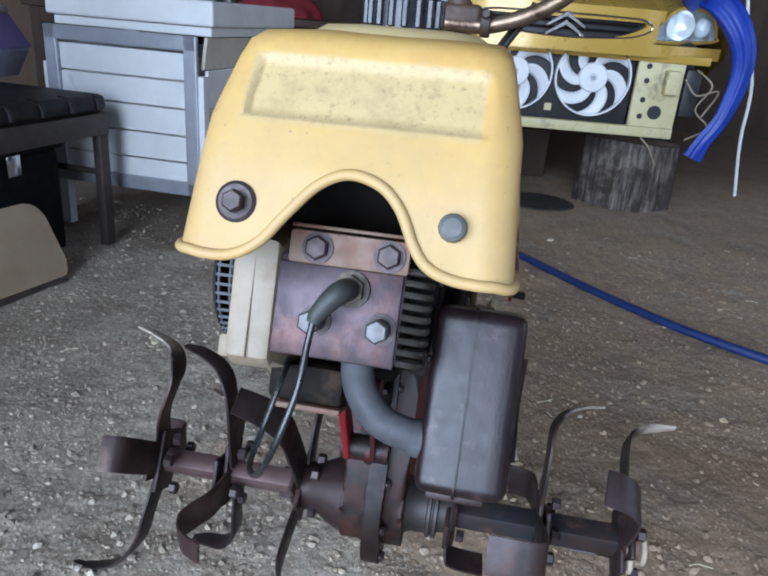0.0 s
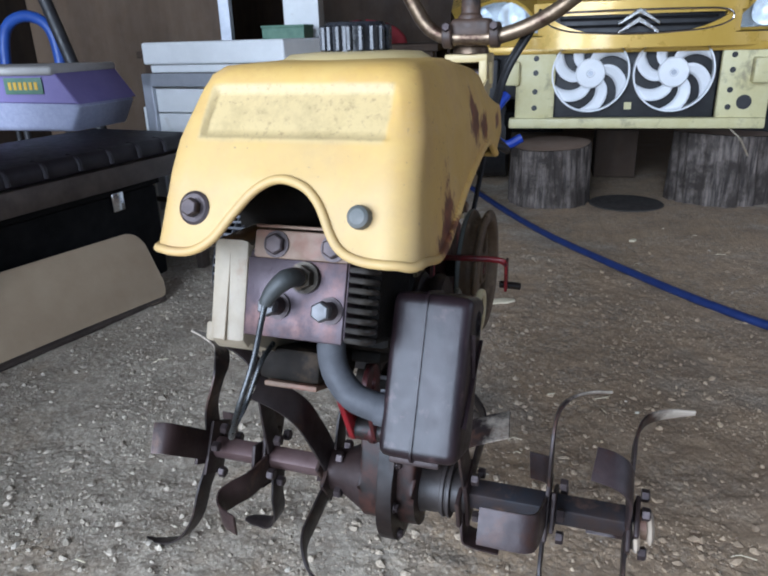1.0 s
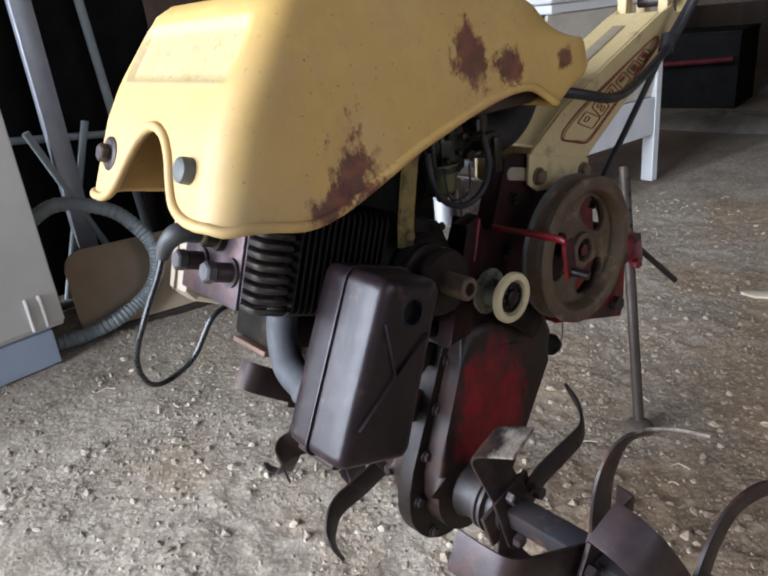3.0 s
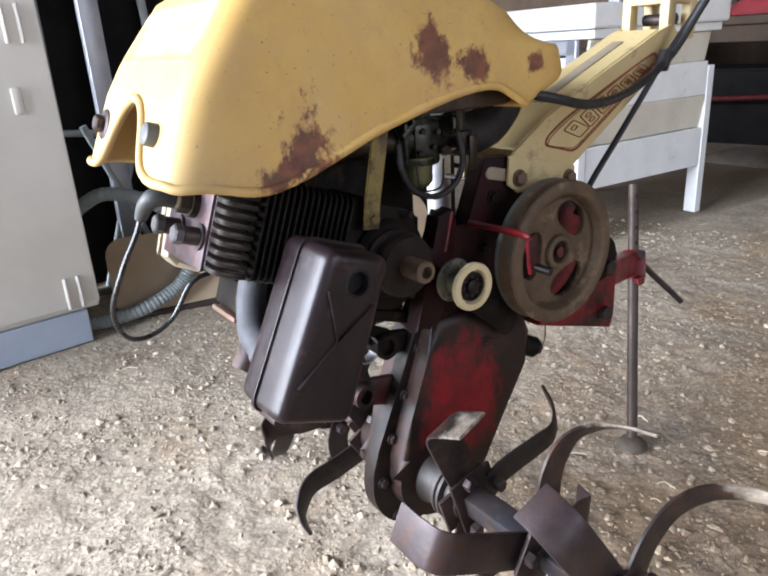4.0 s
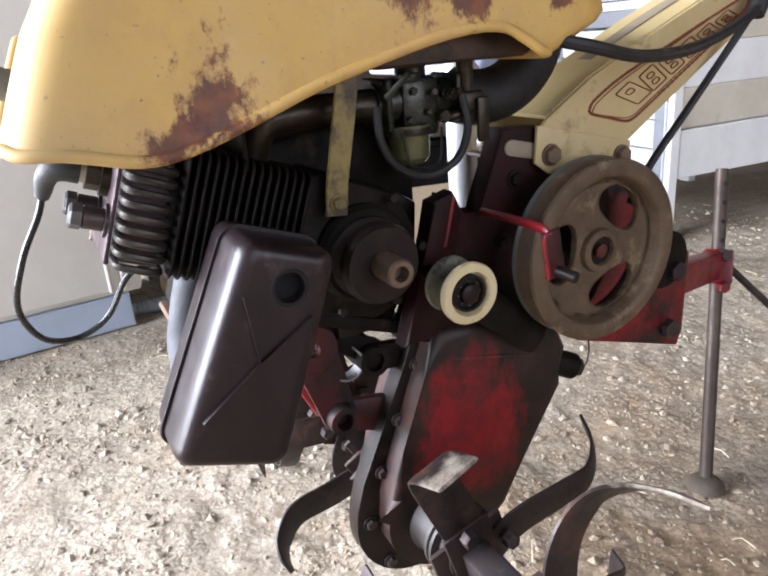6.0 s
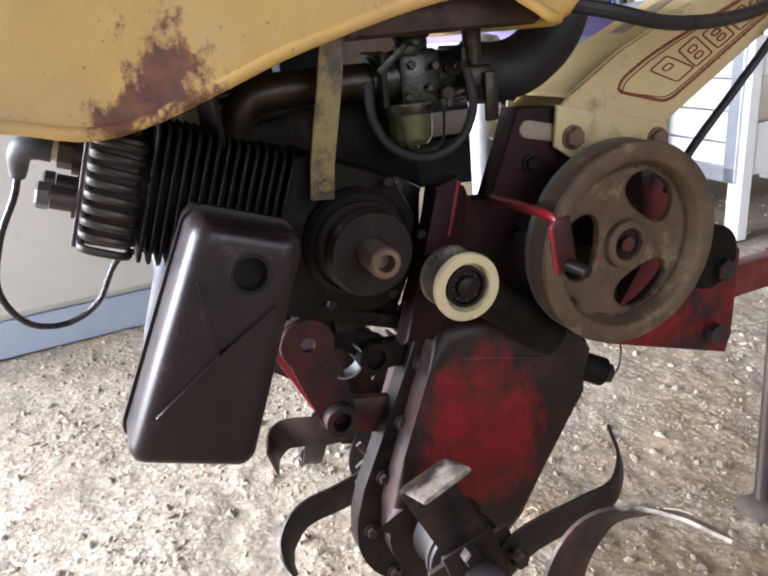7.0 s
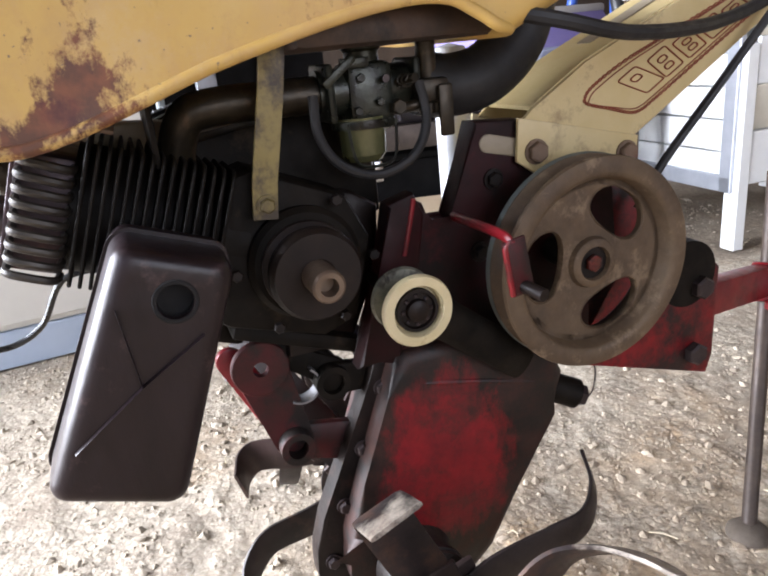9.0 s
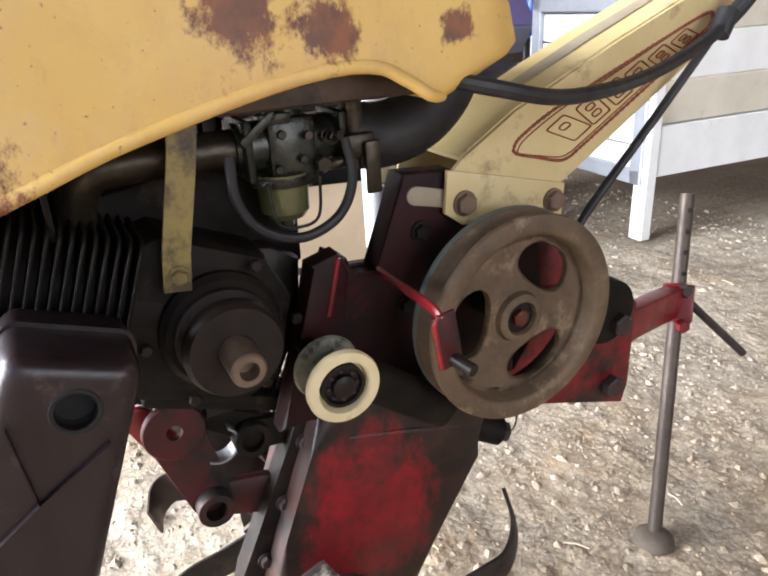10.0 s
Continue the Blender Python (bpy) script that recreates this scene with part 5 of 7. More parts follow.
part("insulator", lathe(B(), (0.0, -0.004, 0.022), (0, -1, 0), [(0, 0.0075), (0.012, 0.0065), (0.012, 0)], 20, E), PORCELAIN, plug)
boot = part("plug_boot", pipe(B(), [(0.0, -0.008, 0.022), (0.0, -0.018, 0.022), (-0.003, -0.026, 0.019), (-0.010, -0.029, 0.011), (-0.016, -0.029, 0.002), (-0.018, -0.029, -0.004)], lambda t: 0.0088 - 0.0036 * max(0, (t - 0.42) / 0.58), 16, 6, m=E), BOOT, tiller, "grey-black rubber plug boot")
part("plug_wire", pipe(B(), [(-0.0182, -0.029, -0.003), (-0.020, -0.030, -0.020), (-0.022, -0.036, -0.055), (-0.034, -0.034, -0.098), (-0.050, -0.012, -0.127), (-0.066, 0.016, -0.130), (-0.066, 0.038, -0.108), (-0.058, 0.048, -0.066), (-0.060, 0.075, -0.05)], 0.0027, 10, 8, m=E), WIREJACKET, tiller, "black ignition wire hanging in a loop")
# plate above the head
plate = part("mounting_plate", prism(B(), rounded(-0.006, 0.0505, 0.096, 0.026, 0.003, 3), 0.0095, 0.0125, 0.0008, E, 'v', 1), RUSTPLATE, tiller, "rusty steel plate bolted over the head")
box(bm := B(), (-0.006, 0.04, 0.067), (0.096, 0.06, 0.003), E, 0.001)
part("plate_fold", bm, RUSTPLATE, plate)
for u in (-0.031, 0.026):
    part("plate_bolt", hexbolt(B(), (u, 0.0095, 0.0505), (0, -1, 0), 0.0098, 0.008, 0.0125, E), DARKBOLT, plate, angle=25)

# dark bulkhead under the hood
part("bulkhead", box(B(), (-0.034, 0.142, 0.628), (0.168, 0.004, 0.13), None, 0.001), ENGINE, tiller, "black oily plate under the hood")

# fan shroud on the far flank and its pierced drum
shroud = part("fan_shroud", prism(B(), [(0.014, 0.052), (0.018, -0.044), (0.030, -0.053), (0.125, -0.062), (0.16, -0.085), (0.23, -0.09), (0.29, -0.04), (0.29, 0.06), (0.22, 0.10), (0.10, 0.075)], -0.101, -0.0625, 0.006, E), SHROUD, tiller, "dirty beige fan shroud", angle=40)
box(bm := B(), (-0.082, 0.0165, 0.0), (0.0016, 0.004, 0.09), E, 0.0006, 1)
part("seam", bm, SHROUD, shroud)
part("lug", box(B(), (-0.101, 0.032, -0.038), (0.014, 0.02, 0.02), E, 0.004), SHROUD, shroud)
grille = part("fan_drum", rod(B(), (-0.100, 0.150, 0.025), (-0.128, 0.150, 0.025), 0.069, seg=48, m=E), RUBBER, tiller, "black pierced fan drum")
for i in range(4):
    u = -0.104 - i * 0.0105
    pts = [(u, 0.150 + 0.073 * math.cos(2 * math.pi * j / 40), 0.025 + 0.073 * math.sin(2 * math.pi * j / 40)) for j in range(40)]
    part("drum_hoop", pipe(B(), pts, 0.0014, 6, 1, True, E), PIPE, grille)
for j in range(52):
    a = 2 * math.pi * j / 52
    box(bm := B(), (-0.120, 0.150 + 0.073 * math.cos(a), 0.025 + 0.073 * math.sin(a)), (0.036, 0.0026, 0.0026), E)
    part("drum_bar", bm, PIPE, grille)
part("drum_face", lathe(B(), (-0.1385, 0.150, 0.025), (-1, 0, 0), [(0, 0.0), (0, 0.0735), (0.004, 0.070), (0.005, 0.05), (0.003, 0.0)], 48, E), RUBBER, grille)

# crankcase
case = part("crankcase", prism(B(), [(0.15, 0.055), (0.16, 0.062), (0.235, 0.058), (0.262, 0.03), (0.268, -0.035), (0.245, -0.055), (0.17, -0.058), (0.14, -0.05)], -0.062, 0.045, 0.008, E), ENGINE, tiller, "oil-black crankcase")
part("case_cover", lathe(B(), (0.045, 0.213, 0.003), (1, 0, 0), [(0, 0.043), (0.006, 0.043), (0.010, 0.039), (0.010, 0.0)], 40, E), ENGINE, case)
for i in range(6):
    a = 2 * math.pi * (i + 0.3) / 6
    part("case_bolt", hexbolt(B(), (0.052, 0.213 + 0.052 * math.cos(a), 0.003 + 0.052 * math.sin(a)), (1, 0, 0), 0.0045, 0.006, m=E), OILBLACK, case, angle=25)
crank = part("crank_pulley", lathe(B(), (0.050, 0.2135, 0.002), (1, 0, 0), [(0, 0.0), (0, 0.0345), (0.008, 0.0350), (0.010, 0.0345), (0.014, 0.0285), (0.018, 0.0285), (0.0225, 0.0330), (0.024, 0.0340), (0.030, 0.0340), (0.0325, 0.0330), (0.034, 0.0315), (0.036, 0.0310), (0.036, 0.013), (0.0375, 0.012), (0.0375, 0.0)], 56, E), CRANK, tiller, "dark stepped crank pulley")
part("crank_shaft", lathe(B(), (0.085, 0.212, 0.003), (1, 0, 0), [(0, 0.0115), (0.030, 0.0115), (0.0315, 0.010), (0.0315, 0.0065), (0.020, 0.0060), (0.020, 0.0)], 24, E), SHAFT, crank, "tan hollow shaft end")
# sump step seen under the head
part("sump", box(B(), (-0.045, 0.14, -0.072), (0.07, 0.11, 0.035), E, 0.006), ENGINE, tiller, "dusty engine foot")
part("sump_ledge", box(B(), (-0.040, 0.105, -0.0925), (0.060, 0.05, 0.006), E, 0.002), RUSTPLATE, tiller, "dusty tan ledge under the engine foot")
part("engine_bed", box(B(), (-0.012, 0.235, -0.066), (0.075, 0.12, 0.014), E, 0.004), ENGINE, tiller)

# exhaust elbow and muffler
pipe_ob = part("exhaust_pipe", pipe(B(), [(0.0, 0.088, -0.030), (0.000, 0.088, -0.052), (0.008, 0.087, -0.074), (0.028, 0.085, -0.094), (0.055, 0.085, -0.102), (0.075, 0.085, -0.104)], 0.0150, 20, 6, m=E), PIPE, tiller, "grey cast exhaust elbow")
part("collar", rod(B(), (0.056, 0.085, -0.103), (0.067, 0.085, -0.104), 0.0168, seg=24, m=E), PIPE, pipe_ob)


def slanted(pts):
    """The muffler's outline: the front edge leans back towards the top."""
    out = []
    for a, b in pts:
        q = (b + 0.144) / 0.16
        out.append((0.102 + 0.009 * q + (a - 0.105) * (0.893 - 0.150 * q), b))
    return out


def shell(u0, u1, outlet=None):
    """Half a muffler: a rounded tray pressed out from the seam at u0 to the face at u1."""
    bm = B()
    steps = ((0, 0), (0.55, 0.0003), (0.76, 0.0008), (0.86, 0.0018), (0.92, 0.0034), (0.965, 0.0060), (0.99, 0.0090), (1.0, 0.0128))
    rings = []
    for q, inset in steps:
        pts = slanted(rounded(0.1050, -0.064, 0.093 - 2.5 * inset, 0.160 - 1.5 * inset, max(0.0115 - 0.30 * inset, 0.004), 7))
        rings.append([bm.verts.new(E @ Vector((u0 + (u1 - u0) * q, p[0], p[1]))) for p in pts])
    for a, b in zip(rings, rings[1:]):
        for i in range(len(a)):
            j = (i + 1) % len(a)
            bm.faces.new((a[i], a[j], b[j], b[i]))
    if outlet:
        edges = [bm.edges.get((rings[-1][i], rings[-1][(i + 1) % len(rings[-1])])) for i in range(len(rings[-1]))]
        lip = [bm.verts.new(E @ Vector((u1, *p))) for p in [(outlet[0] + outlet[2] * math.cos(math.pi * q / 16), outlet[1] + outlet[2] * math.sin(math.pi * q / 16)) for q in range(32)]]
        tube = [bm.verts.new(E @ Vector((u1 - 0.022, *p))) for p in [(outlet[0] + outlet[2] * math.cos(math.pi * q / 16), outlet[1] + outlet[2] * math.sin(math.pi * q / 16)) for q in range(32)]]
        edges += [bm.edges.new((lip[i], lip[(i + 1) % 32])) for i in range(32)]
        bmesh.ops.triangle_fill(bm, use_beauty=True, edges=edges)
        for i in range(32):
            j = (i + 1) % 32
            bm.faces.new((lip[i], lip[j], tube[j], tube[i]))
    else:
        bm.faces.new(rings[-1])
    bm.faces.new(rings[0][::-1])
    return bm


muffler = part("muffler", shell(0.099, 0.143, (0.114, -0.011, 0.0105)), MUFFLER, tiller, "dark heat-stained box muffler with a centre seam", angle=50)
part("inner_shell", shell(0.099, 0.064), MUFFLER, muffler, angle=50)
part("seam_flange", prism(B(), slanted(rounded(0.1050, -0.064, 0.0985, 0.1655, 0.0140, 7)), 0.0970, 0.1000, 0.0006, E, 'u', 1), MUFFLER, muffler)
part("outlet", lathe(B(), (0.1425, 0.114, -0.011), (1, 0, 0), [(0.0003, 0.0135), (0.0012, 0.0125), (0.0012, 0.0108), (-0.010, 0.0103), (-0.012, 0.0)], 28, E), SOOT, muffler, "sooty black outlet hole")
for p0, p1 in (((0.083, -0.020), (0.104, -0.064)), ((0.074, -0.108), (0.104, -0.064)), ((0.104, -0.064), (0.133, -0.028))):
    part("pressed_rib", pipe(B(), [(0.1424, *p0), (0.1424, *p1)], 0.0010, 8, 4, m=E, flat=(4.2, 0.36)), MUFFLER, muffler)
part("muffler_foot", box(B(), (0.100, 0.080, -0.146), (0.05, 0.02, 0.008), E, 0.002), TINE, muffler)

# strap to the hood
strap = part("strap", band(B(), [(0.205, 0.520), (0.208, 0.545), (0.220, 0.60), (0.228, 0.645)], 0.0172, 0.058, 0.062), STRAP, tiller, "oily yellowish steel strap")
part("strap_bolt", hexbolt(B(), (0.062, 0.207, 0.530), (1, 0, 0), 0.0055, 0.005, 0.0075), STRAP, strap, angle=25)

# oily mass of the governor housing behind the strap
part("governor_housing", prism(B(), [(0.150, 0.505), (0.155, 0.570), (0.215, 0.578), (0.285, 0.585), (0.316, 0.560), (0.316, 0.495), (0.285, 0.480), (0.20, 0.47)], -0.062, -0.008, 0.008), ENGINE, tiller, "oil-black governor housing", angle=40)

part("crankcase_rear", prism(B(), [(0.215, 0.500), (0.240, 0.528), (0.285, 0.519), (0.306, 0.505), (0.302, 0.455), (0.270, 0.388), (0.215, 0.388)], -0.040, 0.012, 0.006), OILBLACK, tiller, "oil-black rear of the crankcase", angle=40)

# carburettor, fuel tap, hoses
carb = part("carburettor", box(B(), (0.02, 0.300, 0.592), (0.040, 0.036, 0.050), None, 0.006), CARB, tiller, "oily carburettor", angle=40)
rod(bm := B(), (0.02, 0.262, 0.597), (0.02, 0.345, 0.597), 0.017, seg=24)
part("carb_throat", bm, CARB, carb)
part("carb_flange", box(B(), (0.02, 0.268, 0.597), (0.050, 0.006, 0.042), None, 0.003), CARB, carb)
part("carb_flange", box(B(), (0.02, 0.336, 0.597), (0.046, 0.006, 0.040), None, 0.003), CARB, carb)
part("float_bowl", lathe(B(), (0.024, 0.294, 0.572), (0, 0, -1), [(-0.006, 0.0205), (0, 0.0205), (0.002, 0.0185), (0.022, 0.0178), (0.027, 0.014), (0.029, 0.005), (0.029, 0)], 32), BOWL, carb, "cloudy olive float bowl")
part("bowl_clip", pipe(B(), [(0.047, 0.276, 0.575), (0.049, 0.280, 0.548), (0.05, 0.294, 0.543), (0.049, 0.310, 0.548), (0.047, 0.314, 0.575)], 0.0012, 8, 5), CARB, carb)
for p in ((0.287, 0.583), (0.305, 0.588), (0.291, 0.606)):
    part("carb_screw", hexbolt(B(), (0.040, *p), (1, 0, 0), 0.0034, 0.005), CARB, carb, angle=25)
part("throttle_arm", box(B(), (0.043, 0.287, 0.617), (0.003, 0.022, 0.007), None, 0.001), CARB, carb)
part("choke_knob", rod(B(), (0.043, 0.309, 0.604), (0.047, 0.309, 0.604), 0.0028, seg=16), DARKBOLT, carb)
part("throttle_cap", lathe(B(), (0.022, 0.300, 0.612), (0, 0, 1), [(0, 0.0), (0, 0.013), (0.012, 0.013), (0.014, 0.015), (0.022, 0.015), (0.024, 0.010), (0.030, 0.007), (0.030, 0.0)], 24), CARB, carb, "ribbed throttle cap")
part("idle_screw", rod(B(), (0.036, 0.322, 0.600), (0.056, 0.328, 0.603), 0.0032, seg=12), BRASS, carb, "brass idle screw")
part("idle_spring", pipe(B(), [(0.040 + 0.0012 * i, 0.3232 + 0.0045 * math.cos(i * 1.57) + 0.0003 * i, 0.601 + 0.0045 * math.sin(i * 1.57)) for i in range(11)], 0.0007, 6, 4), BRASS, carb)
part("fuel_inlet", pipe(B(), [(0.030, 0.318, 0.583), (0.044, 0.324, 0.582), (0.046, 0.336, 0.584)], 0.0042, 12, 5), BRASS, carb, "oily brass fuel inlet")
part("inlet_nut", hexbolt(B(), (0.038, 0.318, 0.583), (1, 0, 0), 0.0062, 0.010), BRASS, carb, angle=25)
part("choke_lever", box(B(), (0, 0, 0), (0.003, 0.030, 0.006), Matrix.Translation((0.044, 0.275, 0.612)) @ Matrix.Rotation(radians(38), 4, 'X'), 0.001), CARB, carb)
part("bowl_nut", hexbolt(B(), (0.024, 0.294, 0.545), (0, 0, -1), 0.0065, 0.008), BRASS, carb, angle=25)
part("float_rim", lathe(B(), (0.024, 0.294, 0.576), (0, 0, -1), [(0, 0.0), (0, 0.0225), (0.003, 0.0228), (0.006, 0.0225), (0.006, 0)], 28), CARB, carb)
part("intake_pipe", pipe(B(), [(0.02, 0.270, 0.597), (0.02, 0.235, 0.597), (0.02, 0.190, 0.597), (0.018, 0.168, 0.592), (0.012, 0.158, 0.572), (0.008, 0.156, 0.55)], 0.0135, 16, 6), BRASS, tiller, "oily brass-coloured intake pipe")
part("breather_loop", pipe(B(), [(0.05, 0.252, 0.598), (0.055, 0.252, 0.570), (0.057, 0.266, 0.548), (0.058, 0.294, 0.538), (0.057, 0.322, 0.548), (0.055, 0.335, 0.572), (0.05, 0.333, 0.60)], 0.0036, 10, 7), RUBBER, tiller, "thin black fuel hose bent in a loop")
tap = part("fuel_tap", rod(B(), (0.036, 0.346, 0.632), (0.036, 0.346, 0.575), 0.0075, seg=16), BRASS, tiller, "oily brass fuel tap")
part("tap_body", box(B(), (0.038, 0.346, 0.592), (0.022, 0.026, 0.018), None, 0.004), BRASS, tap)
part("tap_lever", box(B(), (0.052, 0.353, 0.577), (0.004, 0.012, 0.038), pose(0, 0, 0), 0.002), BRASS, tap)
part("air_hose", pipe(B(), [(0.02, 0.345, 0.597), (0.02, 0.372, 0.592), (0.018, 0.405, 0.598), (0.012, 0.435, 0.618), (0.006, 0.452, 0.648), (0.0, 0.455, 0.68)], 0.0245, 20, 6), RUBBER, tiller, "thick black rubber air hose")

# silver canister on the far side
can = part("canister", lathe(B(), (-0.112, 0.438, 0.448), (0, 0, 1), [(0, 0.0), (0, 0.013), (0.004, 0.0165), (0.118, 0.0175), (0.126, 0.015), (0.132, 0.015), (0.132, 0.0)], 32), SILVER, tiller, "scuffed silver canister with a red collar")
part("canister_collar", lathe(B(), (-0.112, 0.438, 0.578), (0, 0, 1), [(0, 0.016), (0.002, 0.026), (0.020, 0.026), (0.022, 0.020), (0.022, 0)], 32), BRIGHTRED, can, "red collar")
part("canister_dome", lathe(B(), (-0.112, 0.438, 0.600), (0, 0, 1), [(0, 0.023), (0.010, 0.022), (0.020, 0.015), (0.024, 0.0)], 32), SILVER, can)
part("canister_bracket", box(B(), (-0.075, 0.438, 0.52), (0.06, 0.012, 0.004), None, 0.001), DARKBOLT, can)

# frame plates and gear case
chassis = part("frame_plate", prism(B(), [(0.385, 0.563), (0.430, 0.560), (0.470, 0.530), (0.52, 0.505), (0.53, 0.40), (0.50, 0.355), (0.35, 0.352), (0.268, 0.382), (0.298, 0.455), (0.322, 0.512), (0.336, 0.505), (0.340, 0.488), (0.362, 0.487)], 0.010, 0.034, 0.003), DARKRED, tiller, "dark red oily frame plate", angle=40)
part("frame_plate_far", prism(B(), [(0.46, 0.550), (0.52, 0.505), (0.53, 0.40), (0.50, 0.355), (0.32, 0.36), (0.34, 0.42), (0.42, 0.44)], -0.052, -0.040, 0.003), DARKRED, tiller, angle=40)
part("rear_cheek", prism(B(), [(0.525, 0.40), (0.522, 0.490), (0.545, 0.500), (0.570, 0.482), (0.575, 0.42)], 0.004, 0.030, 0.003), RED, chassis, "dull red cheek behind the pulley", angle=40)
part("front_post", prism(B(), [(0.300, 0.512), (0.322, 0.518), (0.330, 0.500), (0.318, 0.440), (0.300, 0.385), (0.262, 0.382), (0.282, 0.43)], 0.030, 0.050, 0.003), DARKRED, chassis, "oily dark red post", angle=40)
# lit edge of the post, put in as a strip of brighter red
part("post_lit_strip", pipe(B(), [(0.0495, 0.3215, 0.514), (0.0495, 0.3155, 0.490), (0.0495, 0.310, 0.470)], 0.0022, 8, 4), BRIGHTRED, chassis, "brighter red strip painting the lit edge")
for p in ((0.400, 0.515), (0.385, 0.455), (0.310, 0.47), (0.34, 0.40)):
    part("frame_bolt", hexbolt(B(), (0.034, *p), (1, 0, 0), 0.0065, 0.007, 0.0088), OILBLACK, chassis, angle=25)
case_line = [(0.302, 0.384), (0.286, 0.342), (0.257, 0.268), (0.238, 0.215)] + arc(0.300, 0.180, 0.065, 164, 268, 14) + [(0.352, 0.122), (0.384, 0.152), (0.452, 0.282), (0.466, 0.322), (0.452, 0.352), (0.40, 0.385)]
gear = part("gear_case", prism(B(), case_line, 0.008, 0.0425, 0.014, seg=6), CASERED, tiller, "oily red gear case with worn paint", angle=50)
part("gear_case_far", prism(B(), case_line, -0.036, -0.002, 0.010, seg=4), CASERED, tiller, angle=40)
part("case_rib", pipe(B(), [(0.040, 0.322, 0.350), (0.0415, 0.375, 0.338), (0.040, 0.430, 0.322)], 0.003, 8, 6), CASERED, gear)
flange_line = [(0.290, 0.384), (0.276, 0.345), (0.247, 0.282), (0.222, 0.228), (0.212, 0.198)] + arc(0.283, 0.172, 0.073, 172, 272, 14) + [(0.318, 0.104), (0.346, 0.122), (0.36, 0.16), (0.33, 0.37)]
flange = part("case_flange", prism(B(), flange_line, -0.003, 0.0185, 0.0014, seg=2), OILBLACK, tiller, "oil-black flange round the case front", angle=40)
for p in ((0.286, 0.345), (0.262, 0.290), (0.239, 0.236), (0.221, 0.180), (0.240, 0.122), (0.296, 0.104)):
    part("flange_bolt", hexbolt(B(), (0.0185, p[0] + 0.004, p[1]), (1, 0, 0), 0.0060, 0.006, 0.0078), DARKBOLT, flange, angle=25)
drain = part("drain_plug", rod(B(), (0.01, 0.455, 0.300), (0.02, 0.492, 0.282), 0.015, seg=20), ENGINE, tiller, "oily drain plug")
hexbolt(bm := B(), (0.02, 0.490, 0.283), (0.2, 0.9, -0.42), 0.011, 0.012)
part("plug_head", bm, DARKBOLT, drain, angle=25)
part("loose_wire", pipe(B(), [(0.02, 0.494, 0.325), (0.022, 0.512, 0.31), (0.022, 0.512, 0.285), (0.02, 0.505, 0.272)], 0.0009, 6, 5), DARKBOLT, drain)
# rear gearbox
rear = part("rear_gearbox", prism(B(), [(0.490, 0.318), (0.648, 0.268), (0.655, 0.290), (0.656, 0.388), (0.640, 0.404), (0.560, 0.430), (0.490, 0.44)], -0.036, 0.034, 0.006), RED, tiller, "red rear gearbox block", angle=40)
part("gearbox_hump", rod(B(), (-0.03, 0.612, 0.388), (0.036, 0.612, 0.388), 0.034, seg=28), ENGINE, rear)
for p in ((0.628, 0.372), (0.625, 0.300)):
    part("gearbox_bolt", hexbolt(B(), (0.033, *p), (1, 0, 0), 0.012, 0.012), DARKBOLT, rear, angle=25)
# front hitch bracket
def link_plate(p, r0, q, r1, lo, hi):
    """A flat link with round ends about p and q."""
    ang = math.degrees(math.atan2(q[1] - p[1], q[0] - p[0]))
    return prism(B(), arc(*p, r0, ang + 90, ang + 270, 10) + arc(*q, r1, ang - 90, ang + 90, 8), lo, hi, 0.0015)


part("plate_slot", link_plate((0.396, 0.5445), 0.0075, (0.424, 0.5375), 0.0075, 0.0335, 0.0355), SHROUD, chassis, "pale slot in the plate")
def eye_plate(p, r0, hole, q, r1, lo, hi):
    """A link with a pierced round end about p and a solid round end about q."""
    bm = lathe(B(), (lo, *p), (1, 0, 0), [(0.0, hole), (0.0, r0 - 0.001), (0.001, r0), (hi - lo - 0.001, r0), (hi - lo, r0 - 0.001), (hi - lo, hole), (0.0, hole)], 40)
    ang = math.degrees(math.atan2(q[1] - p[1], q[0] - p[0]))
    return prism(bm, arc(*p, r0 * 0.93, ang + 80, ang - 80, 10) + arc(*q, r1, ang - 90, ang + 90, 8), lo + 0.001, hi - 0.001, 0.0008)


bracket = part("hitch_plate", eye_plate((0.190, 0.384), 0.0245, 0.0066, (0.209, 0.310), 0.017, 0.002, 0.009), MAROON, tiller, "dirty red hitch plate with a hole", angle=40)
part("hitch_plate_far", link_plate((0.169, 0.384), 0.012, (0.207, 0.308), 0.015, -0.028, -0.021), BRIGHTRED, bracket, angle=40)
part("hitch_arm", link_plate((0.205, 0.392), 0.009, (0.252, 0.362), 0.014, -0.006, 0.001), ENGINE, bracket, angle=40)
part("hitch_arm", link_plate((0.252, 0.357), 0.015, (0.295, 0.352), 0.012, -0.004, 0.006), ENGINE, bracket, angle=40)
part("hitch_arm", link_plate((0.209, 0.306), 0.016, (0.262, 0.292), 0.020, -0.004, 0.004), MAROON, bracket, angle=40)
part("hitch_tube", lathe(B(), (-0.032, 0.209, 0.308), (1, 0, 0), [(0, 0), (0, 0.0150), (0.054, 0.0150), (0.054, 0.009), (0.035, 0.009), (0.035, 0)], 24), PLATERED, bracket, "short red tube")
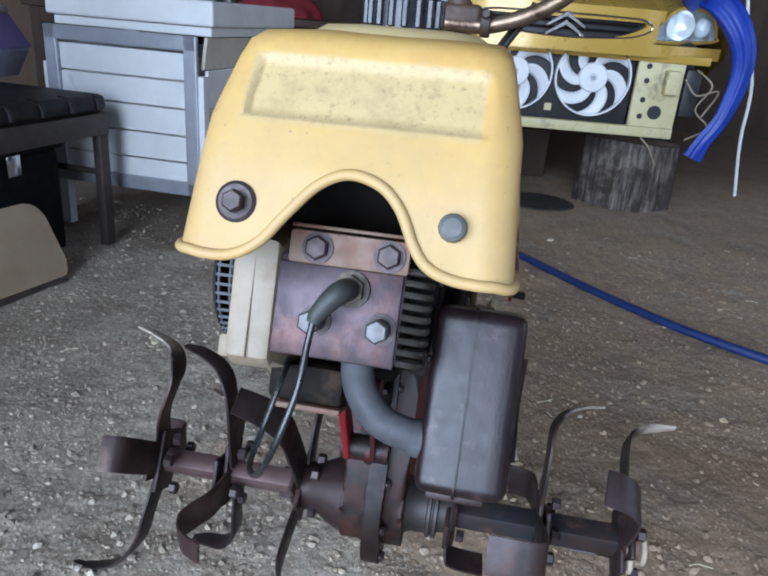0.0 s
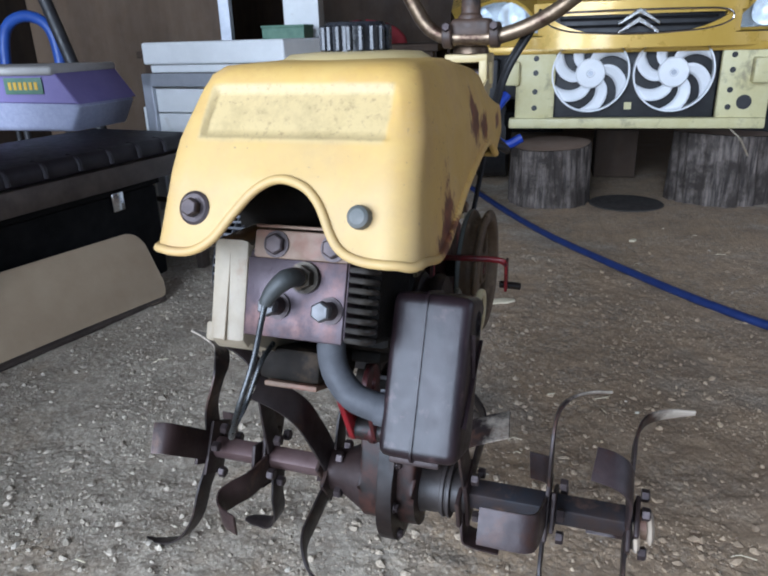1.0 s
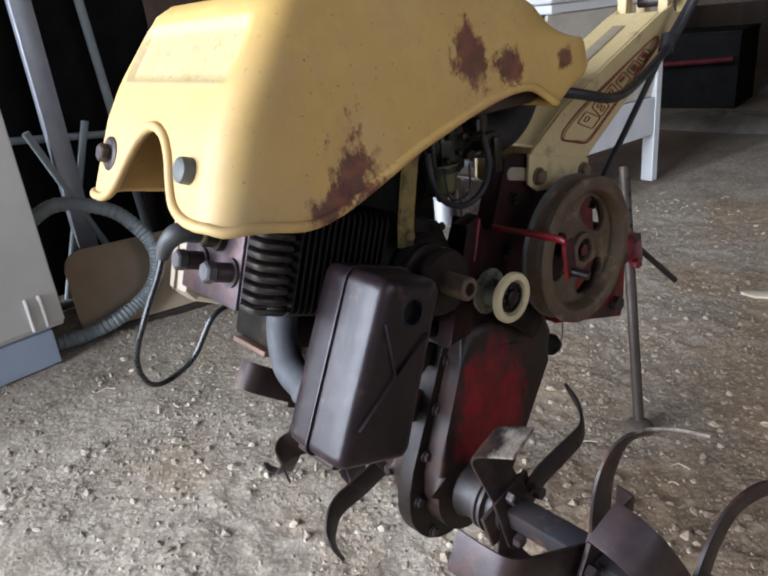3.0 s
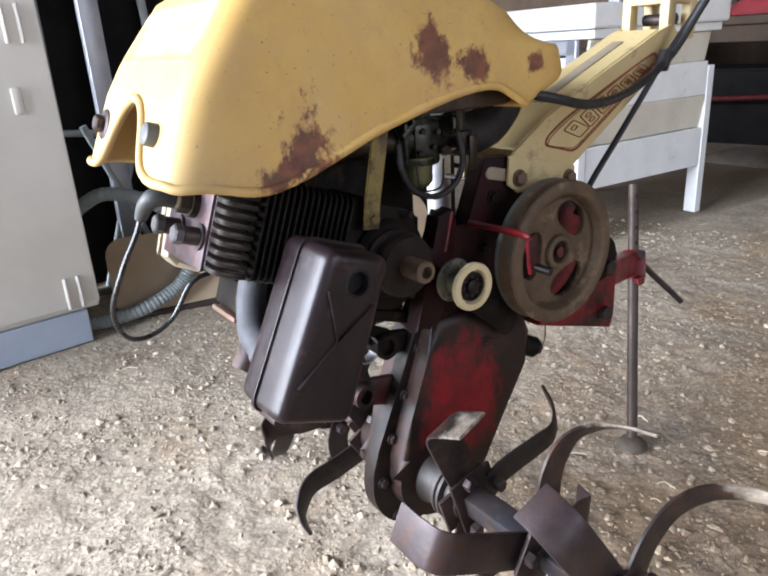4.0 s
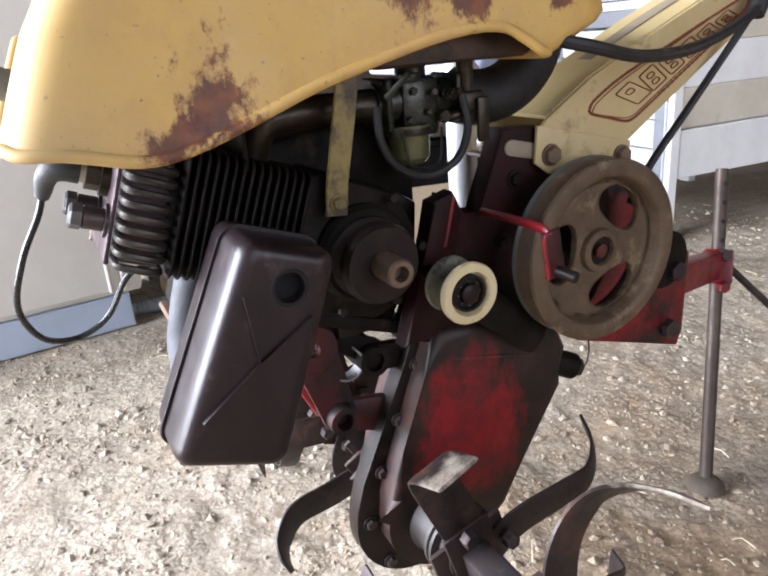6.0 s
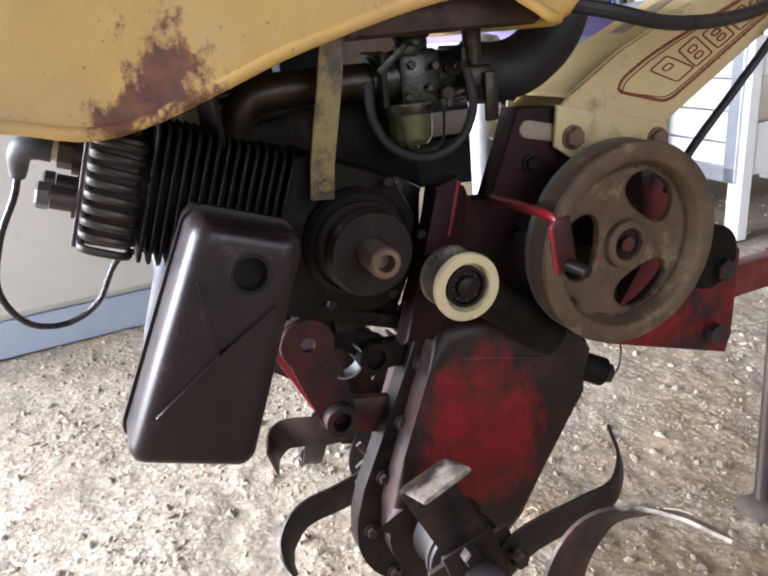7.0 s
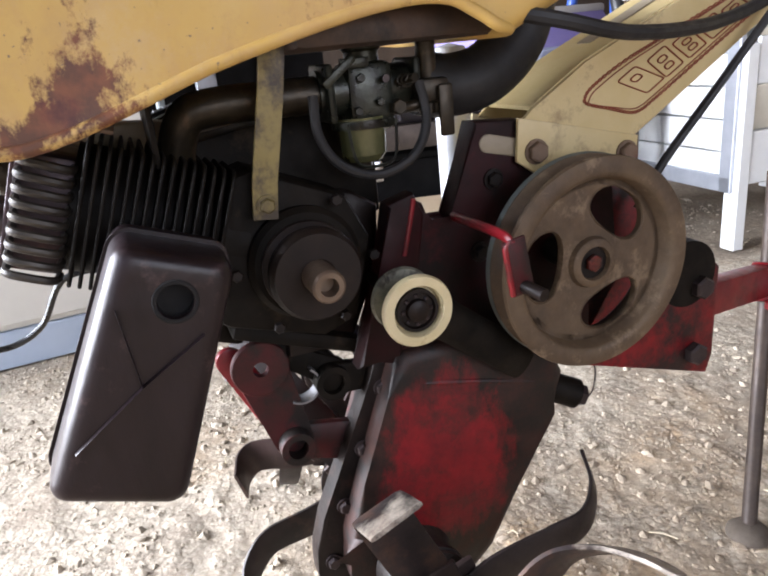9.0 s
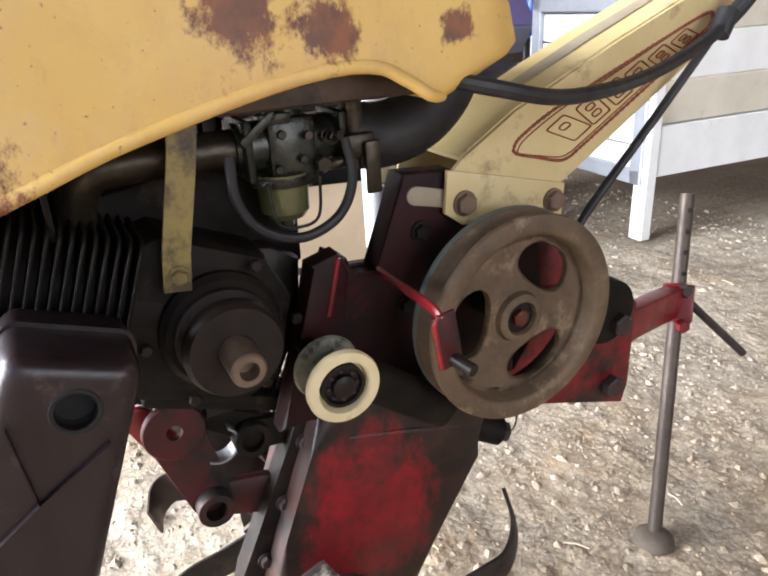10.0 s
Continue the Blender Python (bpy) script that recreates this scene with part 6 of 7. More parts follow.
part("hitch_tube", lathe(B(), (-0.032, 0.249, 0.357), (1, 0, 0), [(0, 0), (0, 0.0155), (0.046, 0.0155), (0.046, 0.010), (0.03, 0.010), (0.03, 0)], 24), ENGINE, bracket, "short oily tube")
part("hitch_clip", band(B(), [(0.222 + 0.016 * math.cos(radians(a)), 0.360 + 0.016 * math.sin(radians(a))) for a in range(-125, 66, 12)], 0.0018, -0.006, 0.010), CLIPSTEEL, bracket, "bent bright steel clip", angle=60)

# belt pulley with three kidney windows
def pulley_disc():
    """The web: three sectors, each with a kidney window whose edge is chamfered."""
    bm = B()
    n, r0, r1 = 72, 0.019, 0.0695

    def place(a, r, u):
        return bm.verts.new((u, 0.461 + r * math.cos(a), 0.4435 + r * math.sin(a)))
    for sector in range(3):
        mid = radians(55 + 120 * sector)
        half = radians(60)
        window, border = [], []
        for i in range(n):
            t = 2 * math.pi * i / n
            r = 0.0470 + 0.0182 * math.sin(t)
            window.append((radians(36) * math.cos(t) * (1 - 0.10 * math.sin(t)) + 2.6 * (r - 0.0470), r))
            dx, dy = math.cos(t) * half, math.sin(t) * 0.026
            k_ = min((half / abs(dx)) if abs(dx) > 1e-9 else 9e9, ((r1 - 0.0470) / dy) if dy > 1e-9 else ((r0 - 0.0470) / dy) if dy < -1e-9 else 9e9)
            border.append((dx * k_, 0.0470 + dy * k_))
        rings = []
        for q, u in ((1.0, 0.083), (0.66, 0.083), (0.33, 0.083), (0.09, 0.083), (0.05, 0.0838), (0.0, 0.0825), (0.0, 0.077), (0.4, 0.077), (1.0, 0.077)):
            rings.append([place(mid + w[0] + (b[0] - w[0]) * q, w[1] + (b[1] - w[1]) * q, u) for w, b in zip(window, border)])
        for a, b in zip(rings, rings[1:]):
            for i in range(n):
                m_ = (i + 1) % n
                bm.faces.new((a[i], a[m_], b[m_], b[i]))
    bmesh.ops.remove_doubles(bm, verts=bm.verts, dist=1e-5)
    return bm


wheel = part("belt_pulley", lathe(B(), (0.0, 0.461, 0.4435), (1, 0, 0), [(0.083, 0.064), (0.083, 0.0690), (0.0845, 0.0700), (0.0935, 0.0715), (0.0955, 0.0730), (0.0965, 0.0760), (0.0962, 0.0840), (0.0950, 0.0875), (0.092, 0.0885), (0.089, 0.087), (0.085, 0.078), (0.084, 0.077), (0.079, 0.077), (0.077, 0.078), (0.071, 0.087), (0.068, 0.0875), (0.065, 0.0865), (0.064, 0.083), (0.065, 0.070), (0.077, 0.064), (0.083, 0.064)], 72), PULLEY, tiller, "brown cast belt pulley with three kidney-shaped windows")
part("belt_groove_rim", lathe(B(), (0.0, 0.461, 0.4435), (1, 0, 0), [(0.0635, 0.070), (0.0635, 0.0868), (0.0650, 0.0882), (0.0680, 0.0882), (0.0705, 0.0868)], 72), PULLEYIN, wheel, "grey-green rear rim")
part("pulley_disc", pulley_disc(), PULLEY, wheel)
part("pulley_hub", lathe(B(), (0, 0.461, 0.4435), (1, 0, 0), [(0.070, 0.0), (0.070, 0.022), (0.083, 0.022), (0.088, 0.0205), (0.0895, 0.018), (0.0895, 0.0145), (0.084, 0.0135), (0.084, 0.0)], 40), PULLEY, wheel)
part("hub_well", lathe(B(), (0.083, 0.461, 0.4435), (1, 0, 0), [(0.0, 0.0), (0.0, 0.0142), (0.0018, 0.0142), (0.0018, 0.0)], 32), OILBLACK, wheel)
part("hub_nut", hexbolt(B(), (0.084, 0.461, 0.4435), (1, 0, 0), 0.0075, 0.006), RUSTRED, wheel, "red-stained hub nut", angle=25)
part("pulley_shaft", rod(B(), (0.0, 0.461, 0.4435), (0.075, 0.461, 0.4435), 0.014, seg=20), ENGINE, wheel)
# idler on its arm
idler = part("idler_pulley", lathe(B(), (0, 0.291, 0.450), (1, 0, 0), [(0.104, 0.0150), (0.109, 0.0180), (0.1115, 0.0245), (0.113, 0.0260), (0.117, 0.0264), (0.119, 0.0254), (0.1192, 0.0190), (0.116, 0.0178), (0.112, 0.0172), (0.112, 0.0)], 48), NYLON, tiller, "ivory nylon idler pulley with a black bearing")
part("rear_flange", lathe(B(), (0, 0.291, 0.450), (1, 0, 0), [(0.084, 0.0), (0.084, 0.023), (0.0865, 0.0245), (0.0885, 0.023), (0.090, 0.014), (0.105, 0.013), (0.105, 0.0)], 48), GREYFLANGE, idler, "dirty rear flange")
part("bearing", lathe(B(), (0, 0.291, 0.450), (1, 0, 0), [(0.112, 0.0160), (0.1165, 0.0158), (0.1165, 0.0135), (0.114, 0.0125), (0.114, 0.0085), (0.118, 0.0080), (0.119, 0.0065), (0.119, 0.0)], 32), OILBLACK, idler, "black greasy bearing")
for i in range(8):
    a = 2 * math.pi * i / 8
    bmesh.ops.create_icosphere(bm := B(), subdivisions=1, radius=0.002, matrix=Matrix.Translation((0.1145, 0.291 + 0.0105 * math.cos(a), 0.450 + 0.0105 * math.sin(a))))
    part("bearing_ball", bm, DARKBOLT, idler)
part("idler_arm", pipe(B(), [(0.070, 0.291, 0.450), (0.068, 0.335, 0.415), (0.06, 0.385, 0.375), (0.05, 0.415, 0.35)], 0.013, 12, 5, flat=(0.5, 1.3)), ENGINE, tiller, "oily idler arm")
part("idler_pin", rod(B(), (0.03, 0.291, 0.450), (0.112, 0.291, 0.450), 0.0075, seg=16), ENGINE, idler)
# red belt lever
lever = part("belt_guard", pipe(B(), [(0.034, 0.362, 0.490), (0.085, 0.357, 0.494), (0.126, 0.355, 0.495), (0.1365, 0.356, 0.490)], 0.0036, 10, 5, flat=(0.8, 1.1)), BRIGHTRED, tiller, "bright red bent belt guard", angle=40)
# shaded face in maroon, doorway-lit front edge in bright red: light put into colour
part("guard_leg", box(B(), (0, 0, 0), (0.003, 0.018, 0.042), Matrix.Translation((0.1365, 0.360, 0.474)) @ Matrix.Rotation(radians(10), 4, 'X'), 0.001), MAROON, lever, "red leg coloured dark for its shaded face")
part("guard_lit_edge", pipe(B(), [(0.1362, 0.3525, 0.4935), (0.1370, 0.3500, 0.488), (0.1370, 0.3525, 0.470), (0.1370, 0.3552, 0.4535)], 0.0021, 8, 4), BRIGHTRED, lever)
part("guard_pin", rod(B(), (0.128, 0.362, 0.460), (0.154, 0.3695, 0.456), 0.0048, seg=14), OILBLACK, lever)

# handlebar column
COL = Matrix.Translation((0, 0.485, 0.545)) @ Matrix.Rotation(radians(31), 4, 'X')


def col(u, s, q):
    return COL @ Vector((u, s, q))


FOOT_PLATE = [(0.4215, 0.5620), (0.541, 0.5330), (0.5385, 0.499), (0.470, 0.5115), (0.436, 0.515), (0.419, 0.527)]
column = part("column_foot", prism(B(), FOOT_PLATE, 0.0372, 0.0412, 0.001), CREAM, tiller, "chipped cream steel foot of the handlebar column")
part("column_foot_far", prism(B(), FOOT_PLATE, -0.0412, -0.0372, 0.001), CREAM, tiller)
for p in ((0.437, 0.533), (0.528, 0.520)):
    part("column_bolt", hexbolt(B(), (0.0412, *p), (1, 0, 0), 0.0088, 0.008, 0.0105), RUSTPLATE, column, angle=25)
bm = B()
for u in (0.0365, -0.0365):
    prism(bm, [(-0.043, 0.042), (0.0375, -0.0385), (0.285, -0.036), (0.300, -0.028), (0.298, 0.001), (0.262, 0.010), (0.144, 0.0295), (0.030, 0.0445), (-0.030, 0.0445)], u - 0.002, u + 0.002, 0.0008, COL, 'u', 1)
prism(bm, [(-0.030, 0.0420), (0.030, 0.0420), (0.144, 0.0270), (0.268, 0.0065), (0.268, 0.0105), (0.144, 0.0310), (0.030, 0.0460), (-0.030, 0.0460)], -0.0350, 0.0350, 0.0008, COL, 'u', 1)
channel = part("column", bm, CREAM, tiller, "cream sheet-steel handlebar column with a faded brown emblem", angle=40)
# the column's open inner recess, drawn as a darker brown strip
part("top_recess", prism(B(), [(0.060, 0.0424), (0.144, 0.0315), (0.230, 0.0172), (0.230, 0.0184), (0.144, 0.0327), (0.060, 0.0436)], -0.010, 0.008, 0.0004, COL, 'u', 1), SHROUD, channel, "brown strip standing in for the column's open recess")
# emblem: a rope-like double outline with block shapes, its lower end cut level
U = 0.0389
BADGE = ((0.014, 0.0150), (0.030, -0.0020), (0.046, -0.0185), (0.056, -0.0230), (0.070, -0.0238), (0.150, -0.0238), (0.228, -0.0236), (0.242, -0.0215), (0.246, -0.0155), (0.238, -0.0085), (0.190, 0.0010), (0.110, 0.0145), (0.060, 0.0225), (0.026, 0.0240), (0.015, 0.0210))


def badge_line(grow, wave, phase):
    """The badge outline in even steps; a small wave makes a strand of the rope."""
    cx, cy = 0.13, -0.004
    corner = [(cx + (s - cx) * (1 - grow * 6.5), cy + (q - cy) * (1 - grow * 40)) for s, q in BADGE]
    loop = [p for p in smooth_path([(*c, 0) for c in corner], 40, True)]
    even, run = [loop[0]], 0.0
    for a, b in zip(loop, loop[1:]):
        run += (b - a).length
        if run > 0.0011:
            even.append(b)
            run = 0.0
    out = []
    for i, p in enumerate(even):
        d = (even[(i + 1) % len(even)] - even[i - 1]).normalized()
        off = wave * math.sin(i * math.pi / 3 + phase)
        out.append(col(U, p.x - d.y * off, p.y + d.x * off))
    return out


for grow, wave, phase, r in ((0.0, 0.0011, 0.0, 0.0010), (0.0, 0.0011, math.pi, 0.0010), (0.0038, 0.0, 0.0, 0.0008)):
    part("emblem_outline", pipe(B(), badge_line(grow, wave, phase), r, 6, 1, True, flat=(1, 0.6)), PRINT, channel)
for i in range(6):
    s = 0.068 + i * 0.028
    lean = 0.010 if i == 0 else 0.005
    top = 0.0225 - (s - 0.06) * 0.165
    mid, tall = (top - 0.0238) / 2, (top + 0.0238) / 0.0463
    for w, h, dq in ((0.021, 0.028, 0.0), (0.009, 0.006, 0.0045), (0.009, 0.006, -0.0055)):
        if dq < 0 and i % 3 == 0:
            continue
        pts = [(a - lean * b / 0.0135, mid + b * tall) for a, b in rounded(s, dq, w, h, 0.0022, 2)]
        part("emblem_block", pipe(B(), [col(U, *p) for p in pts], 0.0013, 6, 1, True, flat=(1, 0.45)), PRINT, channel)
# clevis: an open box of cream plate with square windows at the column head
clevis = part("clevis", box(B(), (0, 0.762, 0.682), (0.072, 0.066, 0.010), None, 0.002), CREAM, tiller, "chipped cream box clevis with square windows", angle=40)
for u in (-0.030, 0.030):
    for v in (0.7365, 0.7875):
        part("clevis_post", box(B(), (u, v, 0.7065), (0.014, 0.018, 0.043), None, 0.002), CREAM, clevis, angle=40)
part("clevis_head", box(B(), (0, 0.762, 0.731), (0.075, 0.068, 0.014), None, 0.003), CREAM, clevis, angle=40)
part("clevis_pin", rod(B(), (-0.024, 0.765, 0.704), (0.024, 0.765, 0.704), 0.008, seg=14), DARKBOLT, clevis)
# stem: a flared socket, a pale ring, and the bar clamp on it
stem = part("stem", lathe(B(), (0.004, 0.752, 0.736), (0.02, 0.1, 1), [(0.0, 0.0), (0.0, 0.0315), (0.008, 0.0310), (0.016, 0.0265), (0.020, 0.0240), (0.026, 0.0240), (0.026, 0.0)], 36), BRONZE, tiller, "worn bronze-coloured flared stem")
part("stem_ring", lathe(B(), (0.004, 0.752, 0.755), (0.02, 0.1, 1), [(0.0, 0.022), (0.001, 0.0285), (0.003, 0.0300), (0.008, 0.0295), (0.010, 0.0270), (0.010, 0.0)], 36), SHROUD, stem, "pale ring")
clamp = part("handlebar_clamp", box(B(), (0.010, 0.728, 0.778), (0.070, 0.038, 0.034), None, 0.009, 3), TANKPLATE, tiller, "dark brown rusty bar clamp", angle=40)
part("clamp_cap", lathe(B(), (0.006, 0.734, 0.788), (0, 0.1, 1), [(0.0, 0.0), (0.0, 0.0215), (0.010, 0.0205), (0.014, 0.0165), (0.045, 0.0155), (0.048, 0.013), (0.048, 0.0)], 28), TANKPLATE, clamp)
for u in (-0.028, 0.052):
    part("clamp_ear", lathe(B(), (u - 0.008, 0.718, 0.768), (1, 0, 0), [(0.0, 0.0), (0.0, 0.019), (0.002, 0.0205), (0.014, 0.0205), (0.016, 0.019), (0.016, 0.0)], 28), TANKPLATE, clamp)
    part("clamp_bolt", hexbolt(B(), (u, 0.704, 0.780), (0, -1, 0.3), 0.0075, 0.010), DARKBOLT, clamp, angle=25)
part("handlebar", pipe(B(), [(-0.31, 1.15, 0.99), (-0.28, 1.00, 0.985), (-0.20, 0.82, 0.945), (-0.125, 0.735, 0.875), (-0.094, 0.72, 0.827), (-0.070, 0.72, 0.789), (-0.046, 0.72, 0.771), (-0.020, 0.72, 0.765), (0.042, 0.72, 0.764), (0.075, 0.72, 0.770), (0.110, 0.72, 0.782), (0.144, 0.72, 0.799), (0.170, 0.72, 0.817), (0.225, 0.755, 0.865), (0.275, 0.86, 0.935), (0.30, 1.00, 0.98), (0.31, 1.15, 0.99)], 0.0125, 14, 6), BRONZE, tiller, "worn steel handlebar")
# control cables
part("control_cable", pipe(B(), [(0.09, 0.36, 0.645), (0.118, 0.405, 0.632), (0.112, 0.48, 0.618), (0.075, 0.60, 0.622), (0.06, 0.70, 0.655), (0.072, 0.742, 0.712), (0.108, 0.742, 0.772), (0.125, 0.735, 0.803)], 0.0055, 10, 7), RUBBER, tiller, "black control cable")
part("control_cable", pipe(B(), [(0.050, 0.535, 0.47), (0.052, 0.560, 0.508), (0.054, 0.610, 0.562), (0.055, 0.660, 0.615), (0.056, 0.70, 0.658), (0.066, 0.748, 0.715), (0.098, 0.748, 0.770)], 0.0040, 10, 7), RUBBER, tiller, "thin black control cable")
part("cable_tie", rod(B(), (0.058, 0.688, 0.643), (0.056, 0.70, 0.662), 0.0095, seg=14), RUBBER, tiller)

# drag stake at the rear, leaning away from the gearbox
FOOT, HEAD = Vector((0.012, 0.76, 0.004)), Vector((-0.11, 0.89, 0.43))


def along(q, du=0.0, dv=0.0, dw=0.0):
    return FOOT.lerp(HEAD, q) + Vector((du, dv, dw))


STAKE = Matrix.Translation(along(0.68)) @ (HEAD - FOOT).to_track_quat('Z', 'Y').to_matrix().to_4x4()
armway = along(0.70) - Vector((-0.005, 0.64, 0.335))
AIM = Matrix.Translation(Vector((-0.005, 0.64, 0.335)) + armway / 2) @ armway.to_track_quat('Y', 'Z').to_matrix().to_4x4()
arm = part("stake_arm", box(B(), (0, 0, 0), (0.024, armway.length, 0.040), AIM, 0.003), BRIGHTRED, tiller, "red stake arm")
part("stake_clamp", box(B(), (0, 0, 0.004), (0.038, 0.036, 0.050), STAKE, 0.003), BRIGHTRED, arm)
part("clamp_bolt", hexbolt(B(), along(0.74, 0.012, -0.006), (0.9, -0.4, 0.1), 0.009, 0.014), DARKBOLT, arm, angle=25)
part("clamp_bolt", hexbolt(B(), along(0.64, 0.012, -0.006), (0.9, -0.4, 0.1), 0.009, 0.014), BRIGHTRED, arm, angle=25)
part("screw_handle", rod(B(), along(0.70, 0.006, 0.008), (-0.029, 0.943, 0.213), 0.0055, seg=12), DARKBOLT, arm, "dark clamp screw")
stake = part("drag_stake", rod(B(), FOOT, HEAD, 0.0092, seg=20), POLE, tiller, "brown steel drag stake")
part("stake_foot", lathe(B(), (0.012, 0.76, 0.0), (0, 0, 1), [(0, 0.0), (0.0, 0.027), (0.005, 0.026), (0.012, 0.019), (0.017, 0.011), (0.017, 0.0)], 28), MUD, stake, "muddy stake foot")
for i in range(4):
    p = along(0.96 - i * 0.06)
    part("stake_hole", rod(B(), p + Vector((0.009, -0.004, 0)), p + Vector((0.0102, -0.0045, 0)), 0.0035, seg=12), RUBBER, stake)

# axle, hubs and six tine stations
TURN = Matrix.Translation((0, AXV, AXW)) @ Matrix.Rotation(radians(12), 4, 'X') @ Matrix.Translation((0, -AXV, -AXW))
axle = part("axle", box(B(), (0.21, AXV, AXW), (0.23, 0.030, 0.030), TURN, 0.003), AXLE, tiller, "blued and rusty square axle", angle=40)
box(bm := B(), (-0.20, AXV, AXW), (0.22, 0.031, 0.031), Matrix.Translation((0, AXV, AXW)) @ Matrix.Rotation(radians(28), 4, 'X') @ Matrix.Translation((0, -AXV, -AXW)), 0.010)
part("axle_far", bm, AXLEFAR, tiller, "rusty square axle", angle=40)
part("hub", lathe(B(), (0, AXV, AXW), (1, 0, 0), [(0.030, 0.040), (0.044, 0.038), (0.050, 0.0345), (0.070, 0.0340), (0.0715, 0.0385), (0.0755, 0.0385), (0.077, 0.0345), (0.0785, 0.0345), (0.080, 0.0385), (0.084, 0.0385), (0.0855, 0.030), (0.105, 0.028), (0.105, 0.0)], 40), HUBSTEEL, tiller, "dark grooved axle hub")
part("hub", lathe(B(), (0, AXV, AXW), (-1, 0, 0), [(0.030, 0.052), (0.045, 0.050), (0.075, 0.034), (0.110, 0.028), (0.110, 0.0)], 40), TINE, tiller, "dark rusty axle hub")


def blade_mesh(way, w0, w1, thick=0.0055, tip=0.55):
    """A steel blade whose middle line runs through (u, radius, angle) knots about the axle; its width lies round the axle."""
    line = [Vector((u, r * math.cos(radians(a)), r * math.sin(radians(a)))) for u, r, a in way]
    mid = smooth_path(line, 7)
    n = len(mid)
    bm = B()
    rings = []
    for i, p in enumerate(mid):
        t = i / (n - 1)
        d = (mid[min(i + 1, n - 1)] - mid[max(i - 1, 0)]).normalized()
        wide = Vector((1, 0, 0)).cross(Vector((0, p.y, p.z))).normalized()
        wide = (wide - d * wide.dot(d)).normalized()
        nr = d.cross(wide)
        w = w0 + (w1 - w0) * t ** 1.8
        if w1 < 0.03:
            w *= min(1.0, tip + (1 - tip) * (1 - t) / 0.12)
        th = thick * (1 - 0.35 * t)
        rings.append([bm.verts.new(p + nr * th / 2 * sn + wide * w / 2 * sw) for sn, sw in ((0.6, -1), (1, -0.82), (1, 0.82), (0.6, 1), (-0.6, 1), (-1, 0.82), (-1, -0.82), (-0.6, -1))])
    for a, b in zip(rings, rings[1:]):
        for k_ in range(8):
            m_ = (k_ + 1) % 8
            bm.faces.new((a[k_], a[m_], b[m_], b[k_]))
    bm.faces.new(rings[0][::-1])
    bm.faces.new(rings[-1])
    return bm


def kept(name, bm, material):
    me = bpy.data.meshes.new(name)
    finish(bm, True, 40).to_mesh(me)
    bm.free()
    me.materials.append(material)
    return me


station_bolt = kept("tine_bolt", hexbolt(B(), (0, 0, 0), (1, 0, 0), 0.0085, 0.012), DARKBOLT)
